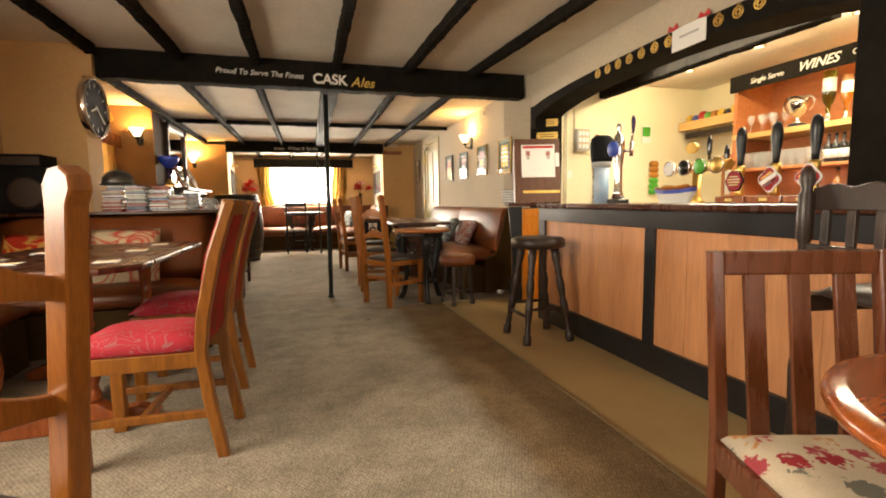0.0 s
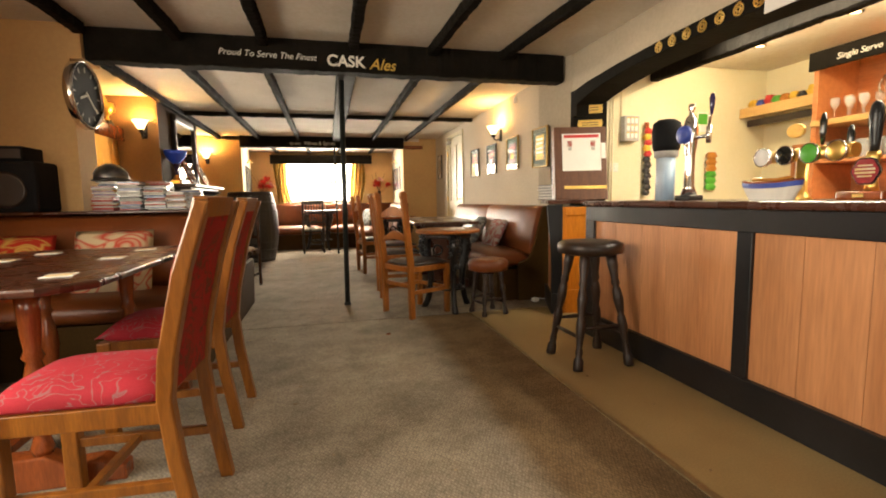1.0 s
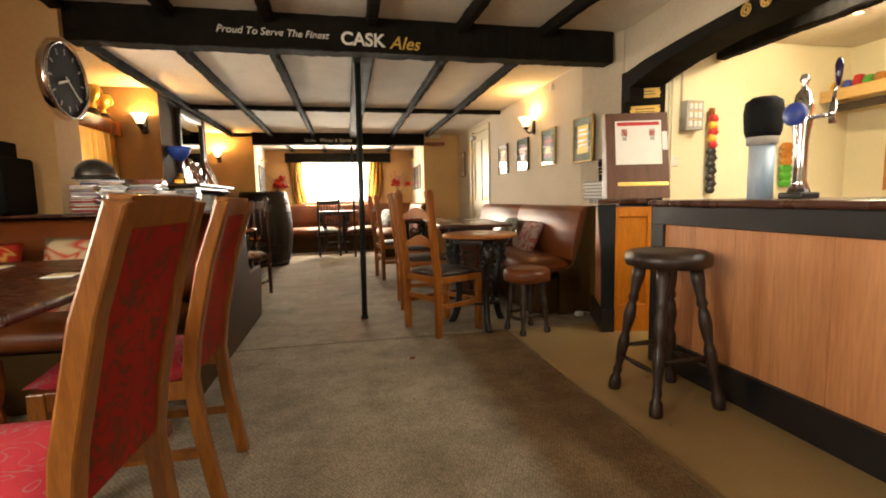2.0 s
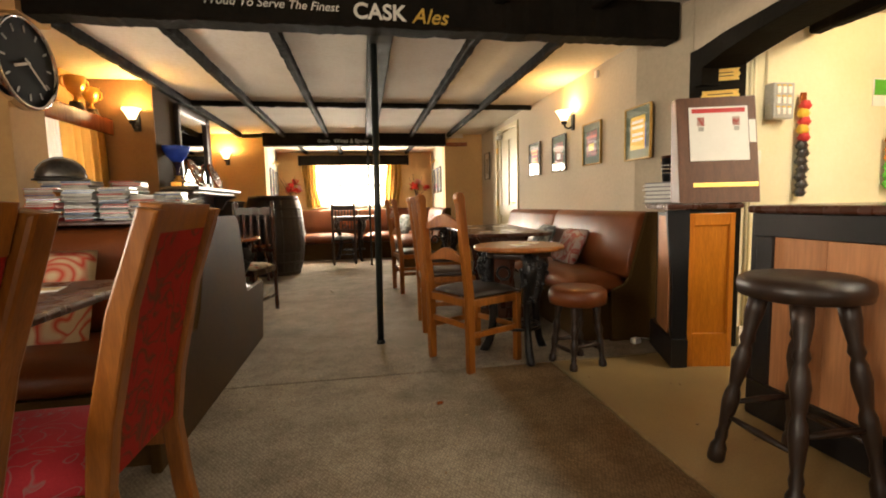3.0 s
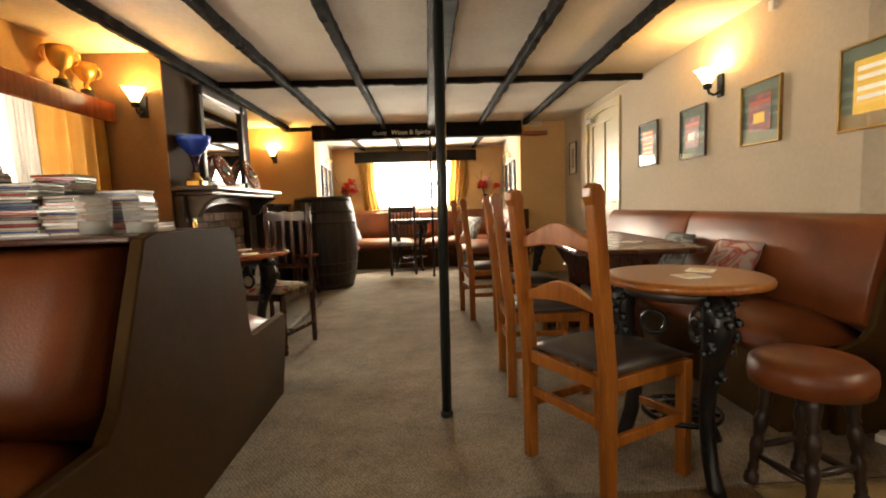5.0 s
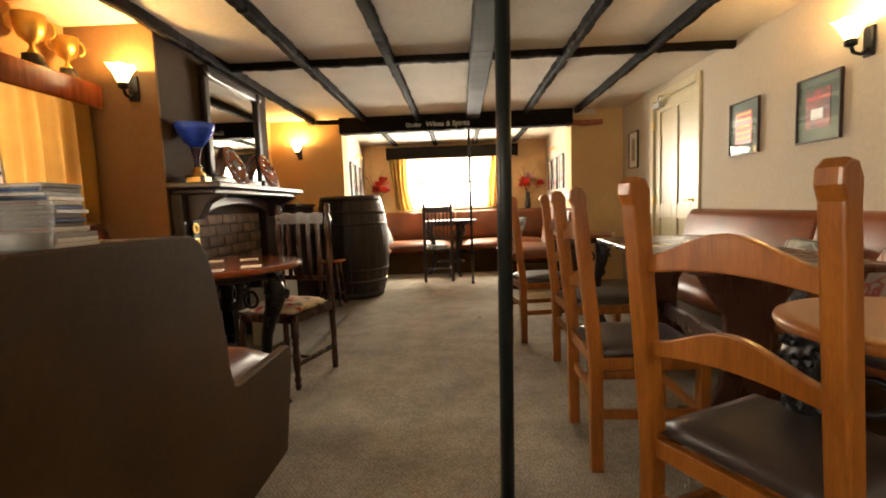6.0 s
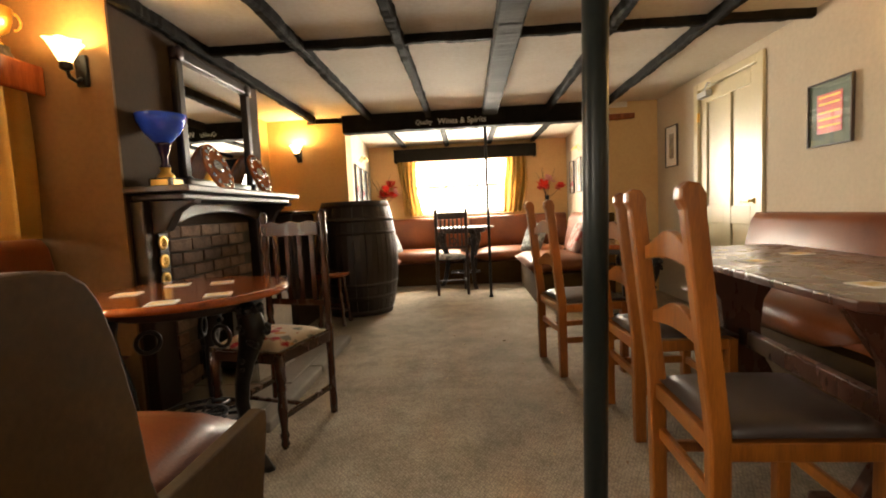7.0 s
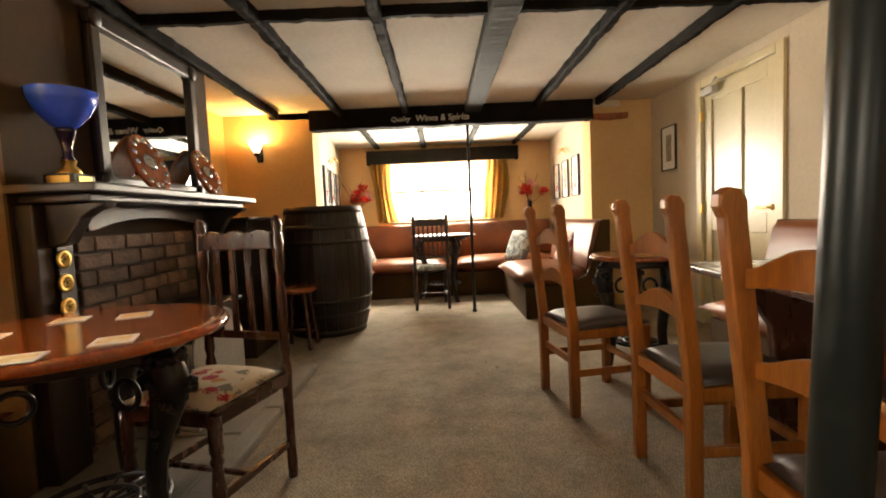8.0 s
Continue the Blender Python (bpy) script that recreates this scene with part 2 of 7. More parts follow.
def lathe(bm, profile, segs=16, m=None):
    """Turned form: profile of (radius, height) from bottom to top round z."""
    rings = []
    m = m or Matrix()
    for r, z in profile:
        rings.append([bm.verts.new(m @ Vector((r * math.cos(2 * math.pi * k / segs), r * math.sin(2 * math.pi * k / segs), z))) for k in range(segs)])
    for a, b in zip(rings, rings[1:]):
        for k in range(segs):
            f = bm.faces.new((a[k], a[(k + 1) % segs], b[(k + 1) % segs], b[k]))
            f.smooth = True
    for ring, flip in ((rings[0], True), (rings[-1], False)) if profile[0] != profile[-1] else ():
        if profile[0 if flip else -1][0] > 1e-4:
            bm.faces.new(list(reversed(ring)) if flip else ring)
    return bm


def rod(bm, a, b, r0, r1=None, segs=10):
    a, b = Vector(a), Vector(b)
    m = Matrix.Translation(a) @ (b - a).to_track_quat("Z", "Y").to_matrix().to_4x4()
    return lathe(bm, [(r0, 0), (r0 if r1 is None else r1, (b - a).length)], segs, m)


def turned(bm, a, b, profile, segs=12):
    """A turned stick from a to b; profile of (radius, share of the length)."""
    a, b = Vector(a), Vector(b)
    m = Matrix.Translation(a) @ (b - a).to_track_quat("Z", "Y").to_matrix().to_4x4()
    return lathe(bm, [(r, f * (b - a).length) for r, f in profile], segs, m)


def prism(bm, points, depth, m=None, bevel=0.0):
    """A flat outline in x, y pushed up by depth along z, then laid by m."""
    m = m or Matrix()
    lo = [bm.verts.new((x, y, 0)) for x, y in points]
    hi = [bm.verts.new((x, y, depth)) for x, y in points]
    n = len(points)
    fs = [bm.faces.new(list(reversed(lo))), bm.faces.new(hi)]
    for k in range(n):
        fs.append(bm.faces.new((lo[k], lo[(k + 1) % n], hi[(k + 1) % n], hi[k])))
    vs = lo + hi
    bmesh.ops.recalc_face_normals(bm, faces=fs)
    if bevel:
        es = list({e for f in fs[:2] for e in f.edges})
        res = bmesh.ops.bevel(bm, geom=es, offset=bevel, segments=2, affect="EDGES", profile=0.5)
        vs = list({v for f in res["faces"] for v in f.verts} | {v for v in vs if v.is_valid})
    bmesh.ops.transform(bm, matrix=m, verts=vs)
    return bm


YZ = Matrix(((0, 0, 1, 0), (1, 0, 0, 0), (0, 1, 0, 0), (0, 0, 0, 1)))  # outline (y, z) pushed along x
XZ = Matrix(((1, 0, 0, 0), (0, 0, -1, 0), (0, 1, 0, 0), (0, 0, 0, 1)))  # outline (x, z) pushed along -y


def arc(cx, cy, r, a0, a1, n):
    return [(cx + r * math.cos(radians(a0 + (a1 - a0) * k / n)), cy + r * math.sin(radians(a0 + (a1 - a0) * k / n))) for k in range(n + 1)]


def cushion(bm, x0, y0, z0, x1, y1, z1, puff=0.02, n=8, m=None):
    """A soft pad: rounded sides and a domed top."""
    m = m or Matrix()
    for side in (1, -1):
        grid = []
        for i in range(n + 1):
            row = []
            for j in range(n + 1):
                u, v = i / n * 2 - 1, j / n * 2 - 1
                swell = (1 - abs(u) ** 4) * (1 - abs(v) ** 4)
                zc, h = (z0 + z1) / 2, (z1 - z0) / 2
                z = zc + side * (h * min(1, swell ** 0.35) + puff * swell * (side > 0))
                row.append(bm.verts.new(m @ Vector(((x0 + x1) / 2 + u * (x1 - x0) / 2, (y0 + y1) / 2 + v * (y1 - y0) / 2, z))))
            grid.append(row)
        for i in range(n):
            for j in range(n):
                q = (grid[i][j], grid[i + 1][j], grid[i + 1][j + 1], grid[i][j + 1])
                f = bm.faces.new(q if side > 0 else tuple(reversed(q)))
                f.smooth = True
    bmesh.ops.remove_doubles(bm, verts=bm.verts[:], dist=0.0008)
    return bm


def finish(name, bm, material):
    me = bpy.data.meshes.new(name)
    bm.to_mesh(me)
    bm.free()
    me.materials.append(material)
    return new(name, me)


def part(name, bm, material, parent, label=""):
    """Links a bmesh as one mesh object under a thing or a part."""
    ob = finish(name, bm, material)
    ob.parent = parent
    return tagged(ob, label)


def thing(name, label, category, at=(0, 0, 0), rz=0.0, group="", kind=""):
    ob = new(name)
    ob.empty_display_size = 0.1
    ob.matrix_basis = pose(*at, 0, 0, rz)
    return tagged(ob, label, category, group, kind)


def whole(name, bm, material, label, category, group="", kind="", at=(0, 0, 0), rz=0.0):
    ob = finish(name, bm, material)
    ob.matrix_basis = pose(*at, 0, 0, rz)
    return tagged(ob, label, category, group, kind)


def setting(name, bm, material, label, category):
    return whole(name, bm, material, label, category, kind="structure")


B = bmesh.new


# ---- the room ----
def slab(name, material, label, category, *boxes):
    bm = B()
    for b in boxes:
        box(bm, *b)
    return setting(name, bm, material, label, category)


slab("floor", M["carpetfront"], "worn grey brown ribbed carpet with painted browner shade band", "floor", (-2.0, -1.3, -0.06, 1.705, 5.242, 0))
slab("floor_2", M["carpet"], "worn grey brown carpet of the back area", "floor", (-2.0, 5.26, -0.06, 2.95, 12.7, 0.0))
slab("subfloor", M["black"], "dark boards under the carpet joint", "floor", (-2.0, -1.3, -0.1, 5.2, 12.7, -0.06))
slab("floor_3", M["lino"], "scuffed tan lino along the bar", "floor", (1.725, -1.3, -0.06, 5.2, 5.25, 0))
slab("trim_strip", M["strip"], "worn brass carpet edging strip", "trim", (1.703, -1.3, -0.02, 1.727, 5.225, 0.005), (1.727, 5.225, -0.02, 2.34, 5.243, 0.005))
# right wall, its bend towards the bar and the door opening
slab("wall_east", M["plaster"], "cream plaster wall beside the leather bench", "wall", (2.63, 5.85, 0, 2.93, 8.49, 2.3), (2.63, 9.5, 0, 2.93, 10.6, 2.3), (2.63, 8.49, 2.05, 2.93, 9.5, 2.3))
bm = B()
prism(bm, [(2.63, 5.85), (2.745, 5.40), (3.0, 5.475), (2.93, 5.85)], 2.3)
setting("wall_east_bend", bm, M["plaster"], "cream plaster wall bending towards the bar arch", "wall")
# opening in this unseen wall is assumed, to go with the fill light
slab("wall_back", M["ochre"], "tan plaster wall behind the camera", "wall", (-2.0, -1.5, 0, -0.1, -1.25, 2.4), (1.9, -1.5, 0, 5.2, -1.25, 2.4), (-0.1, -1.5, 0, 1.9, -1.25, 0.9), (-0.1, -1.5, 2.05, 1.9, -1.25, 2.4))
slab("wall_west_near", M["ochre"], "tan plaster wall behind the near bench", "wall", (-2.0, -1.3, 0, -1.75, 1.2, 2.4), (-2.0, 2.9, 0, -1.75, 5.42, 2.4), (-2.0, 1.2, 0, -1.75, 2.9, 0.95), (-2.0, 1.2, 1.95, -1.75, 2.9, 2.4))
slab("wall_pier", M["ochre"], "tan plaster pier that carries the big beam", "wall", (-2.0, 5.42, 0, -1.19, 5.7, 2.022), (-2.0, 5.42, 2.022, -1.112, 5.7, 2.4))
slab("wall_west", M["ochre"], "tan plaster window recess wall", "wall", (-2.0, 5.7, 0, -1.73, 5.8, 2.4), (-2.0, 7.0, 0, -1.73, 7.22, 2.4), (-2.0, 5.8, 0, -1.73, 7.0, 0.98), (-2.0, 5.8, 1.74, -1.73, 7.0, 2.4))
bm = B()
prism(bm, [(7.22, 0), (7.5, 0), (7.5, 1.0), (8.5, 1.0), (8.5, 0), (8.82, 0), (8.82, 2.4), (7.22, 2.4)], 0.8, Matrix.Translation((-2.0, 0, 0)) @ YZ)
setting("chimney_breast", bm, M["brownwall"], "dark brown painted chimney breast", "wall")
# thin skin that colours this side lighter, as lit by its wall lamp
slab("wall_return", M["tanbrown"], "return wall beside the chimney breast, lamplit tan brown painted on", "wall", (-1.74, 7.205, 0, -1.197, 7.22, 2.135))
slab("wall_west_far", M["ochre"], "tan plaster wall of the far corner", "wall", (-2.0, 8.82, 0, -1.77, 10.35, 2.4))
slab("wall_north_left", M["ochre"], "tan plaster wall beside the alcove", "wall", (-2.0, 10.35, 0, -0.87, 10.6, 2.4))
slab("wall_north_right", M["ochre"], "tan plaster wall beside the alcove", "wall", (1.99, 10.36, 0, 2.63, 10.6, 2.4))
bm = B()
prism(bm, [(-0.87, 10.6), (-1.02, 12.42), (-1.3, 12.42), (-1.3, 10.6)], 2.3)
prism(bm, [(1.99, 10.6), (2.3, 10.6), (2.3, 12.42), (2.07, 12.42)], 2.3)
setting("wall_alcove_sides", bm, M["plaster"], "cream plaster side walls of the window alcove", "wall")
slab("wall_north", M["ochre"], "tan plaster window wall of the alcove", "wall", (-1.3, 12.42, 0, -0.34, 12.67, 2.3), (1.19, 12.42, 0, 2.3, 12.67, 2.3), (-0.34, 12.42, 0, 1.19, 12.67, 0.95), (-0.34, 12.42, 1.86, 1.19, 12.67, 2.3))
# bar side: wall over the arch, dark fascia and the walls round the servery
ARCH_TOP = [(5.39, 1.92), (5.13, 1.96), (4.71, 1.99), (4.12, 2.015), (3.5, 2.025), (2.9, 2.01), (2.3, 1.95)]
ARCH_LOW = [(5.3, 1.80), (5.15, 1.84), (4.9, 1.885), (4.55, 1.92), (4.06, 1.935), (3.6, 1.93), (3.26, 1.915), (2.67, 1.855), (2.42, 1.80)]
bm = B()
prism(bm, [(5.48, 2.4), (5.48, 1.92)] + ARCH_TOP + [(2.1, 1.9), (2.1, 2.4)], 0.25, Matrix.Translation((2.75, 0, 0)) @ YZ)
box(bm, 2.75, -1.3, 0, 3.0, 2.1, 2.4)
setting("wall_bar_arch", bm, M["plaster"], "cream plaster wall over the bar arch", "wall")
bm = B()
prism(bm, ARCH_TOP + [(2.1, 1.9), (2.1, 0), (2.42, 0)] + ARCH_LOW[::-1] + [(5.3, 1.7), (5.39, 1.7)], 0.265, Matrix.Translation((2.735, 0, 0)) @ YZ, 0.004)
prism(bm, [(2.74, 5.365), (3.0, 5.24), (3.0, 5.47), (2.74, 5.47)], 1.93)
setting("arch_fascia", bm, M["beam"], "black painted timber arch over the bar", "arch")
slab("wall_servery_end", M["barwall"], "cream painted end wall of the servery", "wall", (3.0, 5.24, 0, 5.2, 5.46, 2.4))
slab("wall_servery_back", M["barwall"], "cream painted back wall of the servery", "wall", (4.75, -1.3, 0, 5.0, 5.24, 2.4))
slab("baseboard", M["white"], "cream skirting board of the servery wall", "baseboard", (3.004, 5.22, 0, 4.7, 5.24, 0.14))
slab("ceiling", M["ceiling"], "uneven cream plaster ceiling", "ceiling", (-2.0, -1.4, 2.26, 2.8, 5.5, 2.4))
slab("ceiling_2", M["ceiling"], "uneven cream plaster ceiling of the back area", "ceiling", (-2.0, 5.5, 2.13, 3.1, 10.35, 2.4))
slab("ceiling_3", M["ceiling"], "cream plaster ceiling of the alcove", "ceiling", (-1.3, 10.35, 2.07, 2.3, 12.67, 2.4))
slab("ceiling_4", M["ceiling"], "white ceiling over the servery", "ceiling", (3.0, -1.4, 2.16, 5.0, 5.22, 2.4))
whole("backdrop", box(B(), -1.5, 13.6, -0.5, 2.8, 13.62, 3.2), M["daylight"], "bright overcast daylight outside the window", "sky", kind="structure")
whole("backdrop", box(B(), -2.82, 4.0, 0, -2.8, 13.0, 3), M["daylight"], "bright overcast daylight outside the window", "sky", kind="structure")


# ---- beams ----
def beam(x0, y0, x1, y1, w, z0, z1, label, name="beam", bulge=0.0055, mt=None):
    """A hand-hewn beam from one end to the other with wavering faces."""
    a, b = Vector((x0, y0, 0)), Vector((x1, y1, 0))
    n = max(6, int((b - a).length / 0.028))
    side = Vector((-(b - a).y, (b - a).x, 0)).normalized()
    bm = B()
    rings = []
    for k in range(n + 1):
        c = a.lerp(b, k / n)
        j = [bulge * (noise.noise(Vector((c.x * 6 + i * 7.3, c.y * 6, z0 * 5))) * 1.4 + noise.noise(Vector((c.x * 27 + i * 3.1, c.y * 27, z0 * 9))) * 1.1) for i in range(4)]
        lo, hi = z0 + j[0], z1
        ch = min(0.012, w * 0.2)
        rings.append([bm.verts.new(c + side * s + Vector((0, 0, z))) for s, z in (
            (-w / 2 + j[1], hi), (-w / 2 + j[1], lo + ch), (-w / 2 + ch + j[1], lo), (w / 2 - ch + j[2], lo + j[3] * 0.5), (w / 2 + j[2], lo + ch), (w / 2 + j[2], hi))])
    for p, q in zip(rings, rings[1:]):
        for i in range(6):
            bm.faces.new((p[i], p[(i + 1) % 6], q[(i + 1) % 6], q[i]))
    bm.faces.new(rings[0]), bm.faces.new(list(reversed(rings[-1])))
    bmesh.ops.recalc_face_normals(bm, faces=bm.faces[:])
    return whole(name, bm, mt or M["beam"], label, "beam", kind="structure")


big_beam = beam(-1.11, 5.54, 2.69, 5.54, 0.16, 2.025, 2.26, "broad black ceiling beam with painted lettering", "main_beam")
for x, x1, y1 in ((-1.12, -1.11, 5.4), (-0.6, -0.5, 5.46), (0.13, 0.11, 5.46), (0.76, 0.8, 5.46), (1.62, 1.46, 5.46), (2.5, 2.1, 5.46)):
    beam(x, -1.25, x1, y1, 0.075, 2.19, 2.265, "black hewn ceiling joist of the front area", "joist")
for x, x1, w in ((-1.13, -1.19, 0.05), (-0.54, -0.56, 0.062), (0.09, 0.10, 0.062), (1.39, 1.42, 0.062), (1.99, 2.03, 0.055)):
    beam(x, 5.62, x1, 10.24, w, 2.06, 2.135, "black hewn ceiling joist of the back area", "joist")
beam(0.75, 5.62, 0.78, 10.24, 0.165, 2.045, 2.135, "broad dark green ceiling beam over the poles", "centre_beam", 0.0025, mt=M["beamgreen"])
beam(-1.2, 8.04, 2.63, 8.04, 0.06, 2.08, 2.135, "thin black cross batten on the ceiling", "cross_beam")
wine_beam = beam(-0.87, 10.33, 1.99, 10.33, 0.16, 1.935, 2.13, "black beam over the alcove with lettering", "alcove_beam")
beam(2.01, 10.32, 2.36, 10.32, 0.06, 1.93, 1.99, "reddish brown beam end beside the alcove", "beam_end", mt=M["redwood"])
for x in (-0.45, 0.22, 0.88, 1.55):
    beam(x, 10.36, x, 12.4, 0.07, 2.03, 2.08, "thin dark joist of the alcove ceiling", "joist")
beam(3.45, 3.0, 3.45, 5.2, 0.09, 2.0, 2.17, "black beam over the servery", "servery_beam")


def pole(x, y, top, r):
    ob = thing("pole", "dark painted iron support pole on the carpet", "pole", (x, y, 0))
    part("shaft", lathe(B(), [(r, 0), (r, top)], 20), M["pole"], ob)
    part("foot_collar", lathe(B(), [(r + 0.008, 0), (r + 0.008, 0.02), (r, 0.03)], 20), M["pole"], ob)
    return ob


pole(0.69, 5.90, 2.05, 0.023).rotation_euler = (radians(2.2), radians(0.5), 0)
pole(0.725, 10.365, 1.94, 0.016)


# ---- benches ----
def profile_side(points, x, depth, material, parent, name="end_panel"):
    return part(name, prism(B(), points, depth, Matrix.Translation((x, 0, 0)) @ YZ, 0.006), material, parent)


bench = thing("double_bench", "brown leather back to back bench with boarded end", "bench", (0, 0, 0))
prof = [(4.43, 0), (4.43, 0.36), (4.48, 0.43), (4.90, 0.43), (4.96, 0.50), (5.13, 0.93), (5.18, 0.945), (5.68, 0.945), (5.72, 0.938), (5.755, 0.915), (5.78, 0.88), (5.81, 0.80), (5.845, 0.65), (5.865, 0.50), (5.885, 0.44), (5.92, 0.43), (6.36, 0.43), (6.388, 0.415), (6.39, 0.37), (6.28, 0)]
profile_side(prof, -0.23, 0.04, M["panelbrown"], bench)
part("base", box(B(), -1.74, 4.5, 0, -0.23, 6.28, 0.29), M["panelbrown"], bench)
part("core", prism(B(), [(5.0, 0.28), (5.17, 0.92), (5.72, 0.92), (5.80, 0.28)], 1.5, Matrix.Translation((-1.735, 0, 0)) @ YZ), M["panelbrown"], bench)
part("top_board", box(B(), -1.74, 5.13, 0.92, -0.232, 5.74, 0.94, 0.006), M["mahog"], bench)
part("seat", cushion(B(), -1.73, 4.42, 0.29, -0.235, 5.05, 0.43, 0.015), M["leather"], bench)
part("backrest", cushion(B(), -1.73, -0.27, -0.06, -0.235, 0.27, 0.06, 0.01, m=pose(0, 5.065, 0.67, 67, 0, 0)), M["leather"], bench)
part("seat", cushion(B(), -1.2, 5.84, 0.29, -0.233, 6.385, 0.45, 0.015), M["leather"], bench)
part("backrest", cushion(B(), -1.2, -0.26, -0.06, -0.235, 0.26, 0.06, 0.01, m=pose(0, 5.775, 0.67, 99, 0, 0)), M["leather"], bench)


def wall_bench(name, label, at, rz, length, split=1, top=0.9, depth=0.62, ends=(True, True)):
    """Upholstered bench along its local x, its back at y = 0, facing -y."""
    ob = thing(name, label, "bench", at, rz)
    part("plinth", box(B(), 0.02, -depth + 0.08, 0, length - 0.02, -0.02, 0.3), M["panelbrown"], ob)
    w = length / split
    for k in range(split):
        part("seat", cushion(B(), k * w + 0.01, -depth, 0.29, (k + 1) * w - 0.01, -0.12, 0.45, 0.02), M["leather"], ob)
        bm = B()
        pts = [(-0.16, 0.42), (-0.22, 0.46), (-0.2, 0.6), (-0.14, top - 0.05), (-0.11, top - 0.01), (-0.07, top), (-0.004, top), (-0.004, 0.42)]
        prism(bm, pts, w - 0.012, Matrix.Translation((k * w + 0.006, 0, 0)) @ YZ, 0.012)
        for f in bm.faces:
            f.smooth = True
        part("backrest", bm, M["leather"], ob)
    for k, on in enumerate(ends):
        if on:
            x = -0.03 if k == 0 else length
            part("end_panel", prism(B(), [(0, 0), (0, top), (-0.08, top), (-0.2, 0.46), (-0.24, 0.40), (-0.34, 0.36), (-0.34, 0)], 0.03, Matrix.Translation((x, 0, 0)) @ YZ, 0.004), M["panelbrown"], ob)
    return ob


wall_bench("leather_bench", "polished brown leather bench against the cream wall", (2.62, 8.42, 0), -90, 2.85, 2, top=0.9)
wall_bench("alcove_bench", "brown leather bench under the alcove window", (-0.98, 12.4, 0), 0, 3.0, 2, top=0.92, depth=1.1, ends=(False, False))
wall_bench("alcove_bench", "brown leather bench along the alcove side", (-0.93, 10.58, 0), 90, 0.7, 1, top=0.92, depth=0.5)
wall_bench("alcove_bench", "brown leather bench along the alcove side", (1.98, 11.28, 0), -90, 1.42, 1, top=0.92, depth=0.88)
wall_bench("recess_bench", "brown leather bench below the side window", (-1.72, 5.86, 0), 90, 1.33, 1, top=0.97, depth=0.5, ends=(False, False))
wall_bench("near_bench", "brown leather bench along the tan wall", (-1.74, 0.4, 0), 90, 4.0, 2, top=0.94, depth=0.6, ends=(True, False))


# ---- chairs ----
def ladder_chair(at, rz, label, group="ladder back chairs"):
    """Oak ladder-back chair, its seat towards +x."""
    ob = thing("ladder_back_chair", label, "chair", at, rz, group)
    w, d = 0.43, 0.40
    for s in (-1, 1):
        y = s * (w / 2 - 0.02)
        bm = B()
        pts = [(-0.02, 0), (0.025, 0), (0.025, 0.45), (-0.03, 0.98), (-0.03, 1.02), (-0.045, 1.045), (-0.07, 1.05), (-0.09, 1.035), (-0.092, 1.01), (-0.08, 0.985), (-0.078, 0.96), (-0.025, 0.45)]
        prism(bm, pts, 0.04, Matrix.Translation((0, y + 0.02, 0)) @ XZ, 0.006)
        part("back_post", bm, M["oak"], ob)
        part("front_leg", box(B(), d - 0.04, y - 0.021, 0, d, y + 0.021, 0.43, 0.005), M["oak"], ob)
        part("stretcher", box(B(), 0.02, y - 0.011, 0.2, d - 0.03, y + 0.011, 0.235, 0.004), M["oak"], ob)
        part("seat_rail", box(B(), 0.02, y - 0.014, 0.385, d - 0.03, y + 0.014, 0.432, 0.004), M["oak"], ob)
    part("stretcher", box(B(), 0.0, -w / 2 + 0.03, 0.25, 0.022, w / 2 - 0.03, 0.285, 0.004), M["oak"], ob)
    part("stretcher", box(B(), d - 0.03, -w / 2 + 0.03, 0.2, d - 0.01, w / 2 - 0.03, 0.235, 0.004), M["oak"], ob)
    part("seat_rail", box(B(), d - 0.03, -w / 2 + 0.03, 0.385, d - 0.006, w / 2 - 0.03, 0.432, 0.004), M["oak"], ob)
    part("seat_rail", box(B(), -0.01, -w / 2 + 0.03, 0.385, 0.015, w / 2 - 0.03, 0.432, 0.004), M["oak"], ob)
    for z, h in ((0.66, 0.07), (0.86, 0.075)):
        n = 14
        lo = [(-w / 2 + 0.03 + (w - 0.06) * k / n, z - h * 0.4 + 0.02 * math.sin(math.pi * k / n)) for k in range(n + 1)]
        hi = [(x, z + h * 0.45 + 0.022 * math.cos(2 * math.pi * (k / n - 0.5)) + 0.012 * math.sin(math.pi * k / n)) for k, (x, _) in enumerate(lo)]
        bm = B()
        xoff = -0.006 - (z - 0.45) * 0.105
        prism(bm, lo + hi[::-1], 0.022, Matrix.Translation((xoff + 0.011, 0, 0)) @ pose(0, 0, 0, 0, 0, 90) @ XZ, 0.004)
        part("ladder_slat", bm, M["oak"], ob)
    part("seat", cushion(B(), 0.0, -w / 2 + 0.005, 0.425, d + 0.01, w / 2 - 0.005, 0.465, 0.012), M["seatblack"], ob, "dark brown vinyl seat pad")
    return ob


ladder_chair((1.093, 5.347, 0), 26, "honey oak ladder back chair with dark vinyl seat turned askew")
for x, y, r in ((1.045, 6.29, -2), (1.155, 7.133, 1), (0.973, 7.913, 8.5)):
    ladder_chair((x, y, 0), r, "honey oak ladder back chair drawn up to the long table")
ladder_chair((-0.042, 1.71, 0), 151, "honey oak ladder back chair at the end of the table")


